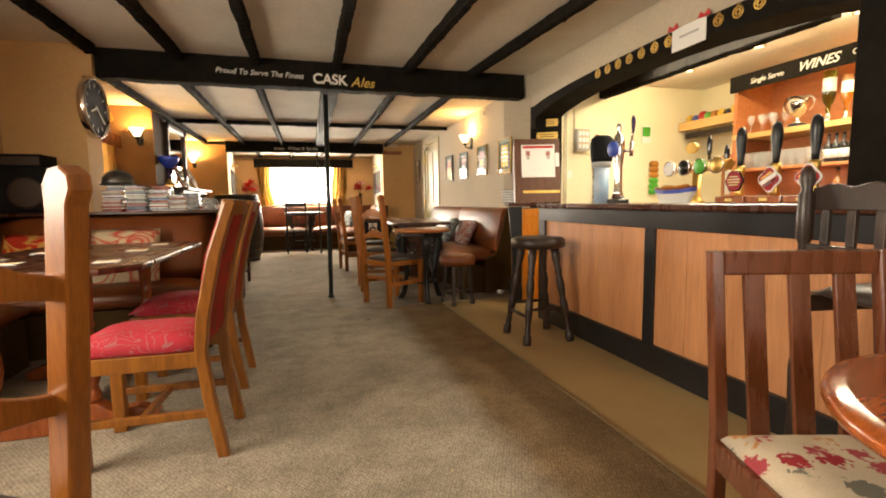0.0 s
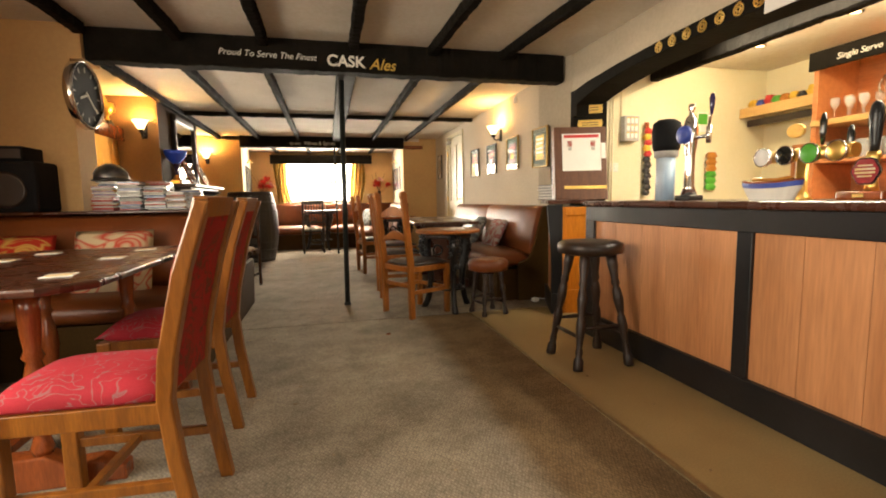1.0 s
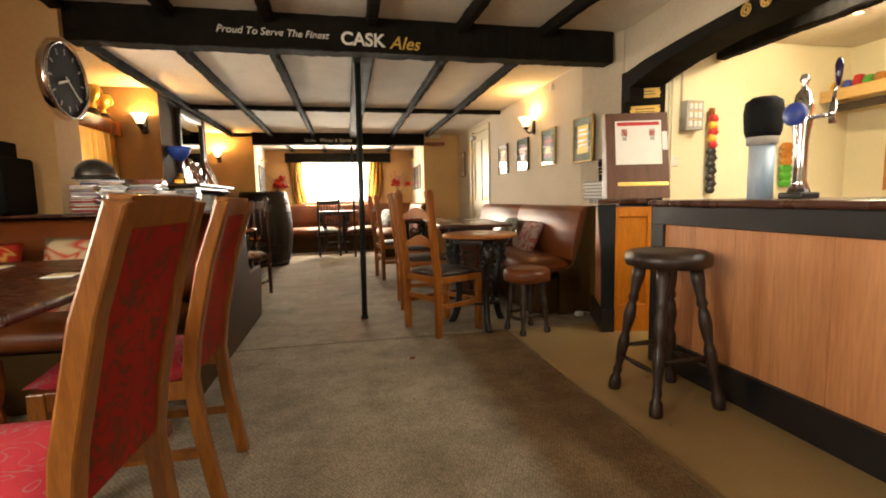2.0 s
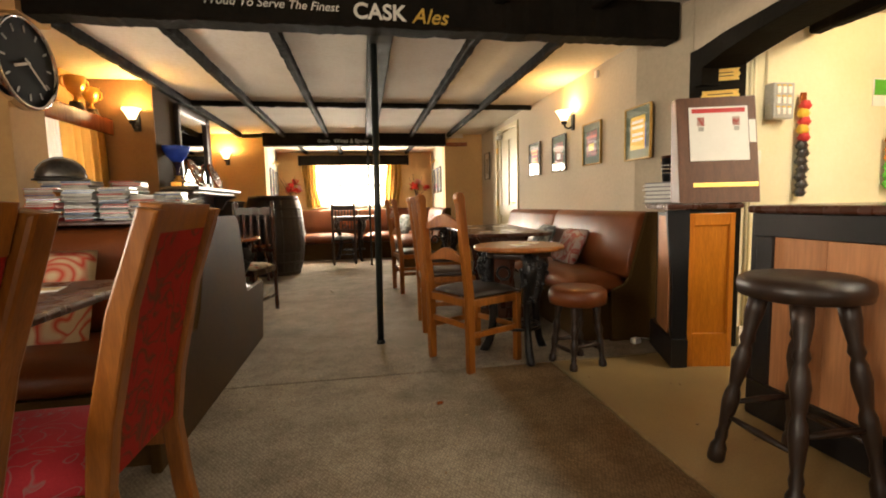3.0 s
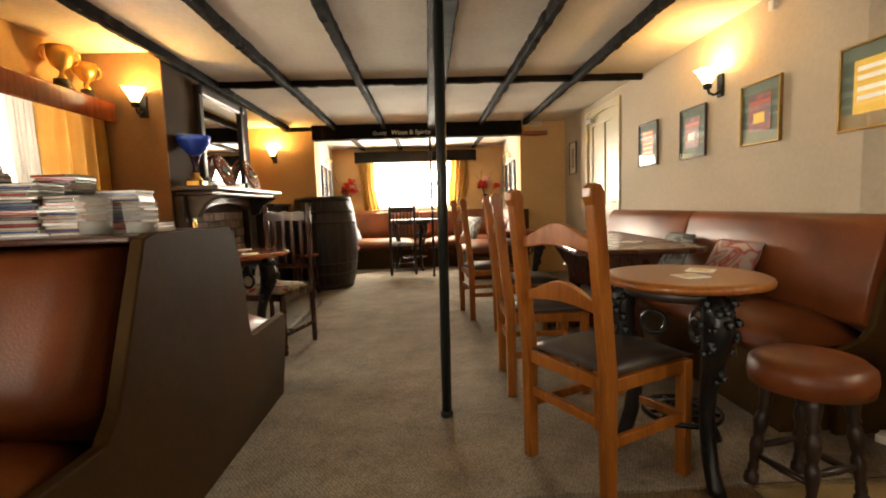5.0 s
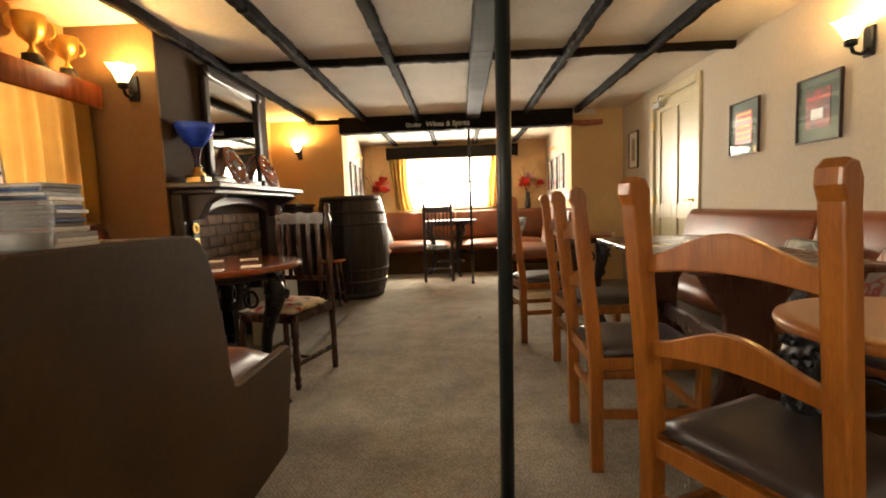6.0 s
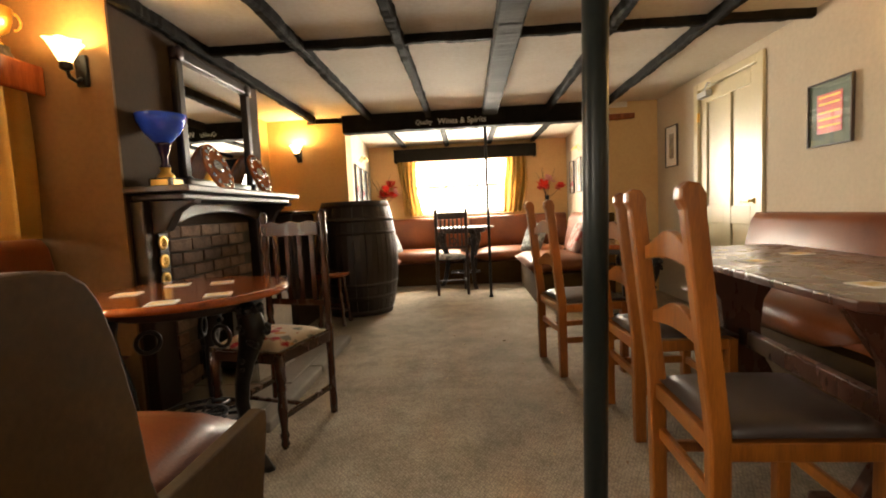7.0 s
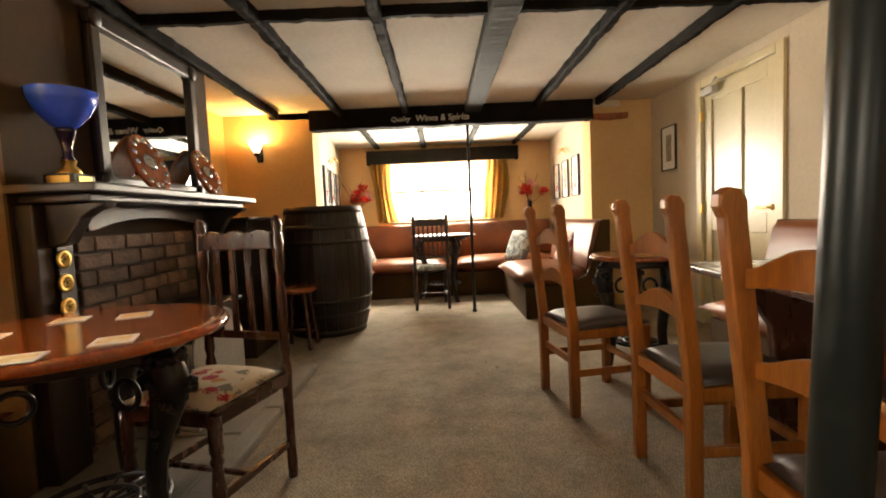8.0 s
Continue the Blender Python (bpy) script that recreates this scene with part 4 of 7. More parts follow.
def iron_table(at, top_r, h, top_mat, label, rz=0.0, oval=1.0, legs=3):
    """Round pub table with cast-iron legs and a pierced lower ring."""
    ob = thing("pub_table", label, "table", at, rz, "cast iron pub tables")
    bm = lathe(B(), [(top_r - 0.02, h - 0.032), (top_r - 0.004, h - 0.028), (top_r, h - 0.018), (top_r - 0.003, h - 0.008), (top_r - 0.015, h - 0.002), (top_r - 0.03, h)], 48)
    bmesh.ops.scale(bm, vec=(oval, 1, 1), verts=bm.verts[:])
    part("tabletop", bm, top_mat, ob)
    part("apron", lathe(B(), [(top_r * 0.7, h - 0.075), (top_r * 0.72, h - 0.07), (top_r * 0.72, h - 0.033)], 32), M["darkwood"], ob)
    for k in range(legs):
        a = 2 * math.pi * k / legs + 0.5
        bm = B()
        prof = [(0.66, h - 0.035, 0.036), (0.74, h - 0.09, 0.052), (0.78, h - 0.15, 0.058), (0.74, h - 0.22, 0.05), (0.66, h - 0.3, 0.038), (0.6, h - 0.38, 0.032), (0.58, h - 0.46, 0.03), (0.62, h - 0.55, 0.03), (0.7, 0.08, 0.03), (0.78, 0.035, 0.034), (0.82, 0.012, 0.036)]
        rings = []
        for f, z, t in prof:
            c = Vector((top_r * f * math.cos(a), top_r * f * math.sin(a), z))
            rd, tg = Vector((math.cos(a), math.sin(a), 0)), Vector((-math.sin(a), math.cos(a), 0))
            rings.append([bm.verts.new(c + rd * t * math.cos(q * math.pi / 4) + tg * t * 0.8 * math.sin(q * math.pi / 4)) for q in range(8)])
        for p, q in zip(rings, rings[1:]):
            for i in range(8):
                f = bm.faces.new((p[i], p[(i + 1) % 8], q[(i + 1) % 8], q[i]))
                f.smooth = True
        bm.faces.new(list(reversed(rings[0]))), bm.faces.new(rings[-1])
        bmesh.ops.recalc_face_normals(bm, faces=bm.faces[:])
        # cast relief: mask, scrolls and beads
        rl = random.Random(k)
        for j in range(34):
            f, z, t = prof[1 + j % 4]
            c = Vector((top_r * f * math.cos(a), top_r * f * math.sin(a), z + rl.uniform(-0.03, 0.03)))
            an = rl.uniform(-2.0, 2.0) + a
            q = c + Vector((math.cos(an), math.sin(an), 0)) * t * 0.92
            bmesh.ops.create_icosphere(bm, subdivisions=1, radius=rl.uniform(0.008, 0.02), matrix=Matrix.Translation(q))
        part("leg", bm, M["iron"], ob)
        bm = B()
        loop, side = [], Vector((-math.sin(a), math.cos(a), 0))
        for j in range(14):
            th = j / 14 * 2 * math.pi
            out = Vector((math.cos(th) * math.cos(a), math.cos(th) * math.sin(a), math.sin(th)))
            mid = Vector(((top_r * 0.5 - 0.045) * math.cos(a), (top_r * 0.5 - 0.045) * math.sin(a), h - 0.19)) + out * 0.042
            loop.append([bm.verts.new(mid + out * (0.009 * math.cos(k * math.pi / 3)) + side * (0.009 * math.sin(k * math.pi / 3))) for k in range(6)])
        for j in range(14):
            p, q = loop[j], loop[(j + 1) % 14]
            for k in range(6):
                bm.faces.new((p[k], q[k], q[(k + 1) % 6], p[(k + 1) % 6])).smooth = True
        part("scroll", bm, M["iron"], ob)
    rr = top_r * 0.5
    shelf = None
    for r0, r1 in ((rr * 0.9, rr), (rr * 0.5, rr * 0.58), (0.0, rr * 0.16)):
        ring = lathe(B(), [(r0, 0.19), (r1, 0.19), (r1, 0.205), (r0, 0.205), (r0, 0.19)] if r0 else [(r1, 0.19), (r1, 0.205)], 24)
        made = part("ring" if shelf else "lower_shelf", ring, M["iron"], shelf or ob, "" if shelf else "pierced cast iron lower shelf")
        shelf = shelf or made
    for k in range(12):
        a = 2 * math.pi * k / 12
        part("spoke", rod(B(), (rr * 0.12 * math.cos(a), rr * 0.12 * math.sin(a), 0.197), (rr * 0.93 * math.cos(a), rr * 0.93 * math.sin(a), 0.197), 0.007, segs=6), M["iron"], shelf)
    return ob


def beer_mat(x, y, z, rz):
    ob = thing("beer_mat", "printed card beer mat lying on the table", "beer mat", (x, y, z), rz, "beer mats")
    part("card", box(B(), -0.047, -0.047, 0, 0.047, 0.047, 0.003, 0.001), M["paper"], ob)
    part("print", box(B(), -0.036, -0.03, 0.003, 0.036, 0.032, 0.0036), M["matcard"], ob)
    return ob


iron_table((1.563, 5.43, 0), 0.285, 0.72, M["oak"], "round oak topped cast iron pub table by the leather bench")
iron_table((-0.69, 6.84, 0), 0.40, 0.74, M["glosstop"], "round polished red mahogany pub table by the fireplace", -44)
iron_table((1.56, 8.3, 0), 0.27, 0.74, M["redwood"], "small round pub table by the cream wall", 40)
iron_table((1.43, 1.16, 0), 0.36, 0.705, M["glosstop"], "round glossy red mahogany pub table near the bar", 10)
iron_table((0.437, 11.2, 0), 0.395, 0.8, M["darkwood"], "round dark pub table in the window alcove", 25)
for x, y, r in ((-0.585, 6.52, 20), (-0.88, 6.75, 20), (-0.625, 6.995, 25), (-0.463, 6.66, 22), (-0.81, 6.965, 22), (1.55, 5.36, 10), (1.66, 5.48, 50), (0.4, 11.05, 10)):
    z = 0.8 if y > 10 else (0.74 if x < 0 else 0.72)
    beer_mat(x, y, z, r)

long_table = thing("long_table", "dark polished long table with plank pedestal legs", "table", (1.79, 6.88, 0), -4)
pts = [(-0.34, -0.75), (-0.29, -0.80), (0.29, -0.80), (0.34, -0.75), (0.34, 0.75), (0.29, 0.80), (-0.29, 0.80), (-0.34, 0.75)]
part("tabletop", prism(B(), pts, 0.03, Matrix.Translation((0, 0, 0.715)), 0.008), M["mahog"], long_table)
for y in (-0.5, 0.5):
    side = [(-0.24, 0.715), (-0.2, 0.66), (-0.1, 0.5), (-0.085, 0.35), (-0.11, 0.2), (-0.16, 0.1)]
    part("pedestal", prism(B(), side + [(-x, z) for x, z in side[::-1]], 0.045, Matrix.Translation((0, y + 0.022, 0)) @ XZ, 0.006), M["mahog"], long_table)
    part("foot", box(B(), -0.28, y - 0.035, 0, 0.28, y + 0.035, 0.1, 0.02), M["mahog"], long_table)
part("stretcher", box(B(), -0.02, -0.5, 0.28, 0.02, 0.5, 0.36, 0.006), M["mahog"], long_table)
for x, y, r in ((1.6, 6.35, 8), (1.85, 6.5, 40), (1.64, 6.95, 15), (1.94, 7.15, 5), (1.68, 7.45, 60)):
    beer_mat(x, y, 0.745, r)

dining = thing("dining_table", "dark polished table with clipped corners and turned legs", "table", (-0.65, 3.87, 0))
pts = [(-0.45, -0.68), (-0.33, -0.80), (0.33, -0.80), (0.45, -0.68), (0.45, 0.50), (0.34, 0.60), (-0.34, 0.60), (-0.45, 0.50)]
part("tabletop", prism(B(), pts, 0.028, Matrix.Translation((0, 0, 0.712)), 0.01), M["mahog"], dining, "dark glossy mahogany top with moulded edge")
BAL = [(0.03, 0), (0.036, 0.04), (0.028, 0.08), (0.022, 0.12), (0.034, 0.18), (0.045, 0.3), (0.04, 0.42), (0.026, 0.52), (0.022, 0.56), (0.034, 0.59), (0.024, 0.63), (0.03, 0.72), (0.034, 0.85), (0.036, 1)]
for y in (-0.56, 0.24):
    for x in (-0.18, 0.18):
        part("leg", turned(B(), (x, y, 0.12), (x, y, 0.712), BAL, 16), M["redwood"], dining)
    pts = [(-0.44, 0), (-0.44, 0.05), (-0.36, 0.085), (-0.26, 0.08), (-0.2, 0.12), (0.2, 0.12), (0.26, 0.08), (0.36, 0.085), (0.44, 0.05), (0.44, 0)]
    part("foot", prism(B(), pts, 0.08, Matrix.Translation((0, y + 0.04, 0)) @ XZ, 0.008), M["redwood"], dining)
part("stretcher", box(B(), -0.03, -0.56, 0.08, 0.03, 0.24, 0.115, 0.006), M["redwood"], dining)
for x, y, r in ((-0.38, 3.34, 10), (-0.78, 3.41, 4), (-0.43, 3.89, 6), (-0.88, 3.94, 0), (-0.42, 4.27, 14), (-0.85, 4.24, 8), (-0.93, 3.59, 3)):
    beer_mat(x, y, 0.74, r)


def dining_chair(at, rz, label):
    """High-backed upholstered chair, its seat towards +x."""
    ob = thing("dining_chair", label, "chair", at, rz, "red upholstered chairs")
    w, d = 0.37, 0.45
    for s in (-1, 1):
        y = s * (w / 2 - 0.022)
        pts = [(-0.07, 0), (-0.03, 0), (0.012, 0.25), (0.028, 0.42), (0.016, 0.55), (-0.036, 0.78), (-0.106, 0.975), (-0.144, 0.968), (-0.082, 0.78), (-0.031, 0.55), (-0.014, 0.42), (-0.03, 0.25)]
        part("back_post", prism(B(), pts, 0.044, Matrix.Translation((0, y + 0.022, 0)) @ XZ, 0.006), M["walnut"], ob)
        part("front_leg", box(B(), d - 0.05, y - 0.022, 0, d, y + 0.022, 0.42, 0.006), M["walnut"], ob)
        part("seat_rail", box(B(), 0.01, y - 0.016, 0.36, d - 0.03, y + 0.016, 0.42, 0.004), M["walnut"], ob)
        part("stretcher", box(B(), 0.0, y - 0.012, 0.16, d - 0.03, y + 0.012, 0.19, 0.003), M["walnut"], ob)
    part("seat_rail", box(B(), d - 0.035, -w / 2 + 0.04, 0.36, d - 0.006, w / 2 - 0.04, 0.42, 0.004), M["walnut"], ob)
    part("stretcher", box(B(), d * 0.5 - 0.012, -w / 2 + 0.03, 0.16, d * 0.5 + 0.012, w / 2 - 0.03, 0.185, 0.003), M["walnut"], ob)
    part("seat", cushion(B(), -0.005, -w / 2, 0.40, d + 0.005, w / 2, 0.475, 0.022, 10), M["redcloth"], ob, "red seat with grey scroll pattern")
    pts = [(0.03, 0.44), (0.022, 0.56), (-0.021, 0.78), (-0.075, 0.925), (-0.115, 0.925), (-0.071, 0.78), (-0.021, 0.56), (-0.008, 0.44)]
    part("back_panel", prism(B(), pts, w - 0.088, Matrix.Translation((0, w / 2 - 0.044, 0)) @ XZ, 0.004), M["redback"], ob, "dark red figured upholstered back")
    pts = [(-0.074, 0.923), (-0.092, 0.985), (-0.134, 0.98), (-0.117, 0.923)]
    part("crest_rail", prism(B(), pts, w - 0.088, Matrix.Translation((0, w / 2 - 0.044, 0)) @ XZ, 0.006), M["walnut"], ob)
    return ob


near_red_chair = dining_chair((0.082, 3.045, 0), 177, "high backed oak chair with red scroll patterned seat")
far_red_chair = dining_chair((0.07, 3.744, 0), 179, "high backed oak chair with red scroll patterned seat")
for chair in (near_red_chair, far_red_chair):
    chair.scale = (1.02, 1.02, 1.02)


def spindle_chair(at, rz, label, wood, seat_mat, seat_h=0.45, back_h=1.05, w=0.40, d=0.40, turned_posts=True, slats=4):
    """Chair with upright back slats and turned posts, its seat towards +x."""
    ob = thing("slat_back_chair", label, "chair", at, rz, "slat back chairs")
    post = [(0.018, 0), (0.02, 0.05), (0.018, 0.3), (0.022, 0.42), (0.02, 0.44), (0.015, 0.46), (0.021, 0.49), (0.017, 0.55), (0.02, 0.72), (0.014, 0.78), (0.022, 0.80), (0.022, 0.92), (0.014, 0.935), (0.022, 0.96), (0.018, 0.985), (0.006, 1)]
    leg = [(0.012, 0), (0.02, 0.05), (0.015, 0.1), (0.022, 0.14), (0.014, 0.2), (0.024, 0.42), (0.016, 0.6), (0.023, 0.64), (0.016, 0.68), (0.023, 0.72), (0.023, 1)]
    for s in (-1, 1):
        y = s * (w / 2 - 0.02)
        part("back_post", turned(B(), (-0.05, y, 0), (-0.05, y, back_h), post, 12) if turned_posts else box(B(), -0.07, y - 0.02, 0, -0.03, y + 0.02, back_h, 0.005), wood, ob)
        part("front_leg", turned(B(), (d - 0.06, y, 0), (d - 0.06, y, seat_h - 0.03), leg, 12), wood, ob)
        part("seat_rail", box(B(), -0.04, y - 0.014, seat_h - 0.07, d - 0.06, y + 0.014, seat_h - 0.02, 0.004), wood, ob)
        part("stretcher", box(B(), -0.04, y - 0.009, 0.13, d - 0.06, y + 0.009, 0.155, 0.003), wood, ob)
    part("seat_rail", box(B(), d - 0.072, -w / 2 + 0.03, seat_h - 0.07, d - 0.045, w / 2 - 0.03, seat_h - 0.02, 0.004), wood, ob)
    part("stretcher", box(B(), d / 2 - 0.02, -w / 2 + 0.02, 0.135, d / 2, w / 2 - 0.02, 0.15, 0.003), wood, ob)
    n = 16
    lo = [(-w / 2 + 0.03 + (w - 0.06) * k / n, back_h - 0.13) for k in range(n + 1)]
    hi = [(x, back_h - 0.065 + 0.012 * math.sin(3 * math.pi * k / n) ** 2) for k, (x, _) in enumerate(lo)]
    turn = pose(0, 0, 0, 0, 0, 90)
    part("crest_rail", prism(B(), lo + hi[::-1], 0.02, Matrix.Translation((-0.04, 0, 0)) @ turn @ XZ, 0.004), wood, ob)
    part("lower_rail", box(B(), -0.058, -w / 2 + 0.03, seat_h + 0.11, -0.04, w / 2 - 0.03, seat_h + 0.14, 0.003), wood, ob)
    for k in range(slats):
        y = (k - (slats - 1) / 2) * (w - 0.1) / slats
        hw = 0.052 / slats
        part("back_slat", box(B(), -0.055, y - hw, seat_h + 0.14, -0.043, y + hw, back_h - 0.128, 0.002), wood, ob)
    part("seat", cushion(B(), -0.03, -w / 2 + 0.015, seat_h - 0.03, d - 0.04, w / 2 - 0.015, seat_h + 0.012, 0.015), seat_mat, ob, "patterned tapestry drop-in seat")
    return ob


spindle_chair((-0.447, 7.315, 0), -106.5, "dark slat back chair with faded floral tapestry seat", M["chairdark"], M["floral"])
spindle_chair((0.282, 10.62, 0), 95, "dark slat back chair drawn up to the alcove table", M["darkwood"], M["greycush"], slats=6)
spindle_chair((1.93, 1.80, 0), -12, "tall dark bar chair with turned back posts", M["darkwood"], M["seatblack"], 0.70, 1.07, 0.42, 0.34)


def side_chair(at, rz, label):
    """Low square-framed chair with three broad back slats, its seat towards +x."""
    ob = thing("side_chair", label, "chair", at, rz)
    w, d, h = 0.40, 0.40, 0.86
    for s in (-1, 1):
        y = s * (w / 2 - 0.015)
        pts = [(-0.05, 0), (-0.02, 0), (0.0, 0.3), (0.0, 0.45), (-0.05, h), (-0.078, h), (-0.03, 0.45), (-0.03, 0.3)]
        part("back_post", prism(B(), pts, 0.03, Matrix.Translation((0, y + 0.015, 0)) @ XZ, 0.004), M["mahog2"], ob)
        part("front_leg", box(B(), d - 0.045, y - 0.016, 0, d - 0.012, y + 0.016, 0.43, 0.004), M["mahog2"], ob)
        part("seat_rail", box(B(), -0.01, y - 0.012, 0.37, d - 0.03, y + 0.012, 0.435, 0.004), M["mahog2"], ob)
    part("crest_rail", box(B(), -0.078, -w / 2 + 0.03, h - 0.055, -0.05, w / 2 - 0.03, h, 0.005), M["mahog2"], ob)
    for y in (-0.10, 0.0, 0.10):
        pts = [(0.0, 0.44), (-0.012, 0.44), (-0.064, h - 0.054), (-0.052, h - 0.054)]
        part("back_slat", prism(B(), pts, 0.045, Matrix.Translation((0, y + 0.022, 0)) @ XZ, 0.002), M["mahog2"], ob)
    part("seat_rail", box(B(), d - 0.04, -w / 2 + 0.03, 0.37, d - 0.014, w / 2 - 0.03, 0.435, 0.004), M["mahog2"], ob)
    part("seat", cushion(B(), -0.02, -w / 2 + 0.01, 0.42, d - 0.005, w / 2 - 0.01, 0.462, 0.015), M["floral"], ob, "cream seat with red floral print")
    return ob


side_chair((1.523, 1.675, 0), -108.5, "red mahogany slat back chair with floral print seat")

STOOL = [(0.027, 0), (0.03, 0.02), (0.028, 0.09), (0.018, 0.12), (0.022, 0.16), (0.017, 0.2), (0.022, 0.27), (0.028, 0.36), (0.026, 0.42), (0.018, 0.46), (0.022, 0.5), (0.03, 0.6), (0.024, 0.68), (0.017, 0.71), (0.026, 0.74), (0.02, 0.78), (0.03, 0.9), (0.03, 1)]


def bar_stool(at, rz, h, r, seat_mat, wood, label, spread, seat_t=0.06, leg_k=1.0):
    ob = thing("bar_stool", label, "stool", at, rz, "stools")
    bm = lathe(B(), [(r * 0.75, h - seat_t - 0.012), (r * 0.97, h - seat_t), (r, h - seat_t * 0.6), (r * 0.98, h - seat_t * 0.25), (r * 0.85, h - 0.004), (r * 0.5, h), (0, h + 0.001)], 32)
    part("seat", bm, seat_mat, ob)
    feet = []
    for k in range(4):
        a = math.pi / 4 + k * math.pi / 2
        top = Vector((r * 0.62 * math.cos(a), r * 0.62 * math.sin(a), h - seat_t - 0.005))
        low = Vector((spread * math.cos(a), spread * math.sin(a), 0))
        part("leg", turned(B(), low, top, [(q * leg_k, f) for q, f in STOOL], 12), wood, ob)
        feet.append((low, top))
    for k in range(4):
        f = 0.28 if k % 2 else 0.36
        a, b = feet[k], feet[(k + 1) % 4]
        part("stretcher", turned(B(), a[0].lerp(a[1], f), b[0].lerp(b[1], f), [(0.008, 0), (0.014, 0.5), (0.008, 1)], 8), wood, ob)
    return ob


bar_stool((2.039, 3.917, 0), 0, 0.725, 0.19, M["darkwood"], M["darkwood"], "dark turned wooden bar stool with worn seat", 0.235, 0.07)
bar_stool((1.851, 5.19, 0), 12, 0.475, 0.172, M["leather"], M["darkwood"], "low round stool with brown leather seat", 0.15, 0.095, 0.8)
bar_stool((-0.80, 9.28, 0), 0, 0.5, 0.16, M["redwood"], M["mahog"], "low wooden stool beside the barrel", 0.16, 0.04, 0.7)

# ---- windows, curtains, door ----
def sash_window(name, x0, x1, z0, z1, y, cols, rows, at=(0, 0, 0), rz=0.0):
    """White sash window in its opening, seen along y."""
    ob = thing(name, "white painted window with small panes", "window", at, rz, kind="structure")
    f = 0.045
    for a, b, c, d in ((x0, x1, z0, z0 + f), (x0, x1, z1 - f, z1), (x0, x0 + f, z0 + f, z1 - f), (x1 - f, x1, z0 + f, z1 - f)):
        part("window_frame", box(B(), a, y, c, b, y + 0.05, d, 0.004), M["white"], ob)
    for k in range(1, cols):
        x = x0 + (x1 - x0) * k / cols
        part("glazing_bar", box(B(), x - 0.014, y + 0.008, z0 + f, x + 0.014, y + 0.042, z1 - f, 0.003), M["white"], ob)
    for k in range(1, rows):
        z = z0 + (z1 - z0) * k / rows
        part("meeting_rail", box(B(), x0 + f, y + 0.004, z - 0.02, x1 - f, y + 0.046, z + 0.02, 0.003), M["white"], ob)
    for k in range(cols):
        for r in range(rows):
            a, b = x0 + (x1 - x0) * k / cols, x0 + (x1 - x0) * (k + 1) / cols
            c, d = z0 + (z1 - z0) * r / rows, z0 + (z1 - z0) * (r + 1) / rows
            p = part("pane", box(B(), a + 0.014, y + 0.022, c + 0.02, b - 0.014, y + 0.026, d - 0.02), M["glass"], ob)
            p.visible_shadow = False
    part("window_sill", box(B(), x0 - 0.03, y - 0.16, z0 - 0.03, x1 + 0.03, y + 0.05, z0, 0.006), M["white"], ob)
    return ob


sash_window("window_1", -0.34, 1.19, 0.96, 1.86, 12.58, 3, 2)
sash_window("window_2", -0.6, 0.6, 0.98, 1.74, 0.16, 1, 1, (-1.73, 6.4, 0), 90)


def curtain(name, label, at, rz, w, h, gather, seed, tie=0.0):
    """Hanging pleated cloth, local x along the wall, top at z = 0, in front of y = 0; tie pulls the foot to one side."""
    bm = B()
    nx, nz = 60, 24
    rl = random.Random(seed)
    ph = [rl.uniform(0, 6.28) for _ in range(3)]
    grid = []
    for i in range(nx + 1):
        row = []
        for j in range(nz + 1):
            u, v = i / nx, j / nz
            drop = 1 - 0.25 * tie * math.sin(math.pi * v) ** 2
            x = (u - 0.5) * w * drop + tie * 0.10 * v * v
            y = -0.05 + (0.026 + 0.012 * v) * math.sin(u * gather * 6.28 + ph[0] + 0.5 * math.sin(3 * v + ph[1])) + 0.006 * math.sin(u * gather * 15 + ph[2])
            row.append(bm.verts.new((x, y, -v * h)))
        grid.append(row)
    for i in range(nx):
        for j in range(nz):
            f = bm.faces.new((grid[i][j], grid[i + 1][j], grid[i + 1][j + 1], grid[i][j + 1]))
            f.smooth = True
    bmesh.ops.solidify(bm, geom=bm.faces[:], thickness=0.003)
    ob = whole(name, bm, M["curtain"], label, "curtain", "curtains", at=at, rz=rz)
    return ob


curtain("curtain", "gold curtain drawn aside at the alcove window", (-0.42, 12.40, 1.83), 0, 0.3, 0.87, 4, 1, 0.8)
curtain("curtain", "gold curtain drawn aside at the alcove window", (1.28, 12.40, 1.83), 0, 0.3, 0.87, 4, 2, -0.8)
curtain("curtain", "heavy gold curtain drawn aside at the side window", (-1.65, 6.90, 1.69), 90, 0.58, 0.72, 5, 3, 0.0)
sheer = curtain("net_curtain", "pale sheer net curtain at the side window", (-1.69, 6.53, 1.69), 90, 0.20, 0.70, 6, 5, 0.0)
sheer.data.materials.clear()
sheer.data.materials.append(M["paper"])

pelmet = thing("pelmet", "dark brown boxed pelmet over the alcove window", "pelmet", (0, 0, 0))
part("front_board", prism(B(), [(-0.60, 1.80), (1.58, 1.80), (1.58, 1.99), (-0.60, 1.99)], 0.02, Matrix.Translation((0, 12.25, 0)) @ XZ, 0.004), M["beam"], pelmet)
part("top_board", box(B(), -0.60, 12.25, 1.97, 1.58, 12.415, 1.99, 0.003), M["beam"], pelmet)
for x in (-0.60, 1.56):
    part("end_board", box(B(), x, 12.25, 1.80, x + 0.02, 12.415, 1.97, 0.003), M["beam"], pelmet)
pelmet = thing("pelmet_shelf", "red brown boxed pelmet shelf over the side window", "pelmet", (0, 0, 0))
part("front_board", box(B(), -1.545, 5.72, 1.645, -1.52, 7.2, 1.785, 0.01), M["redwood"], pelmet)
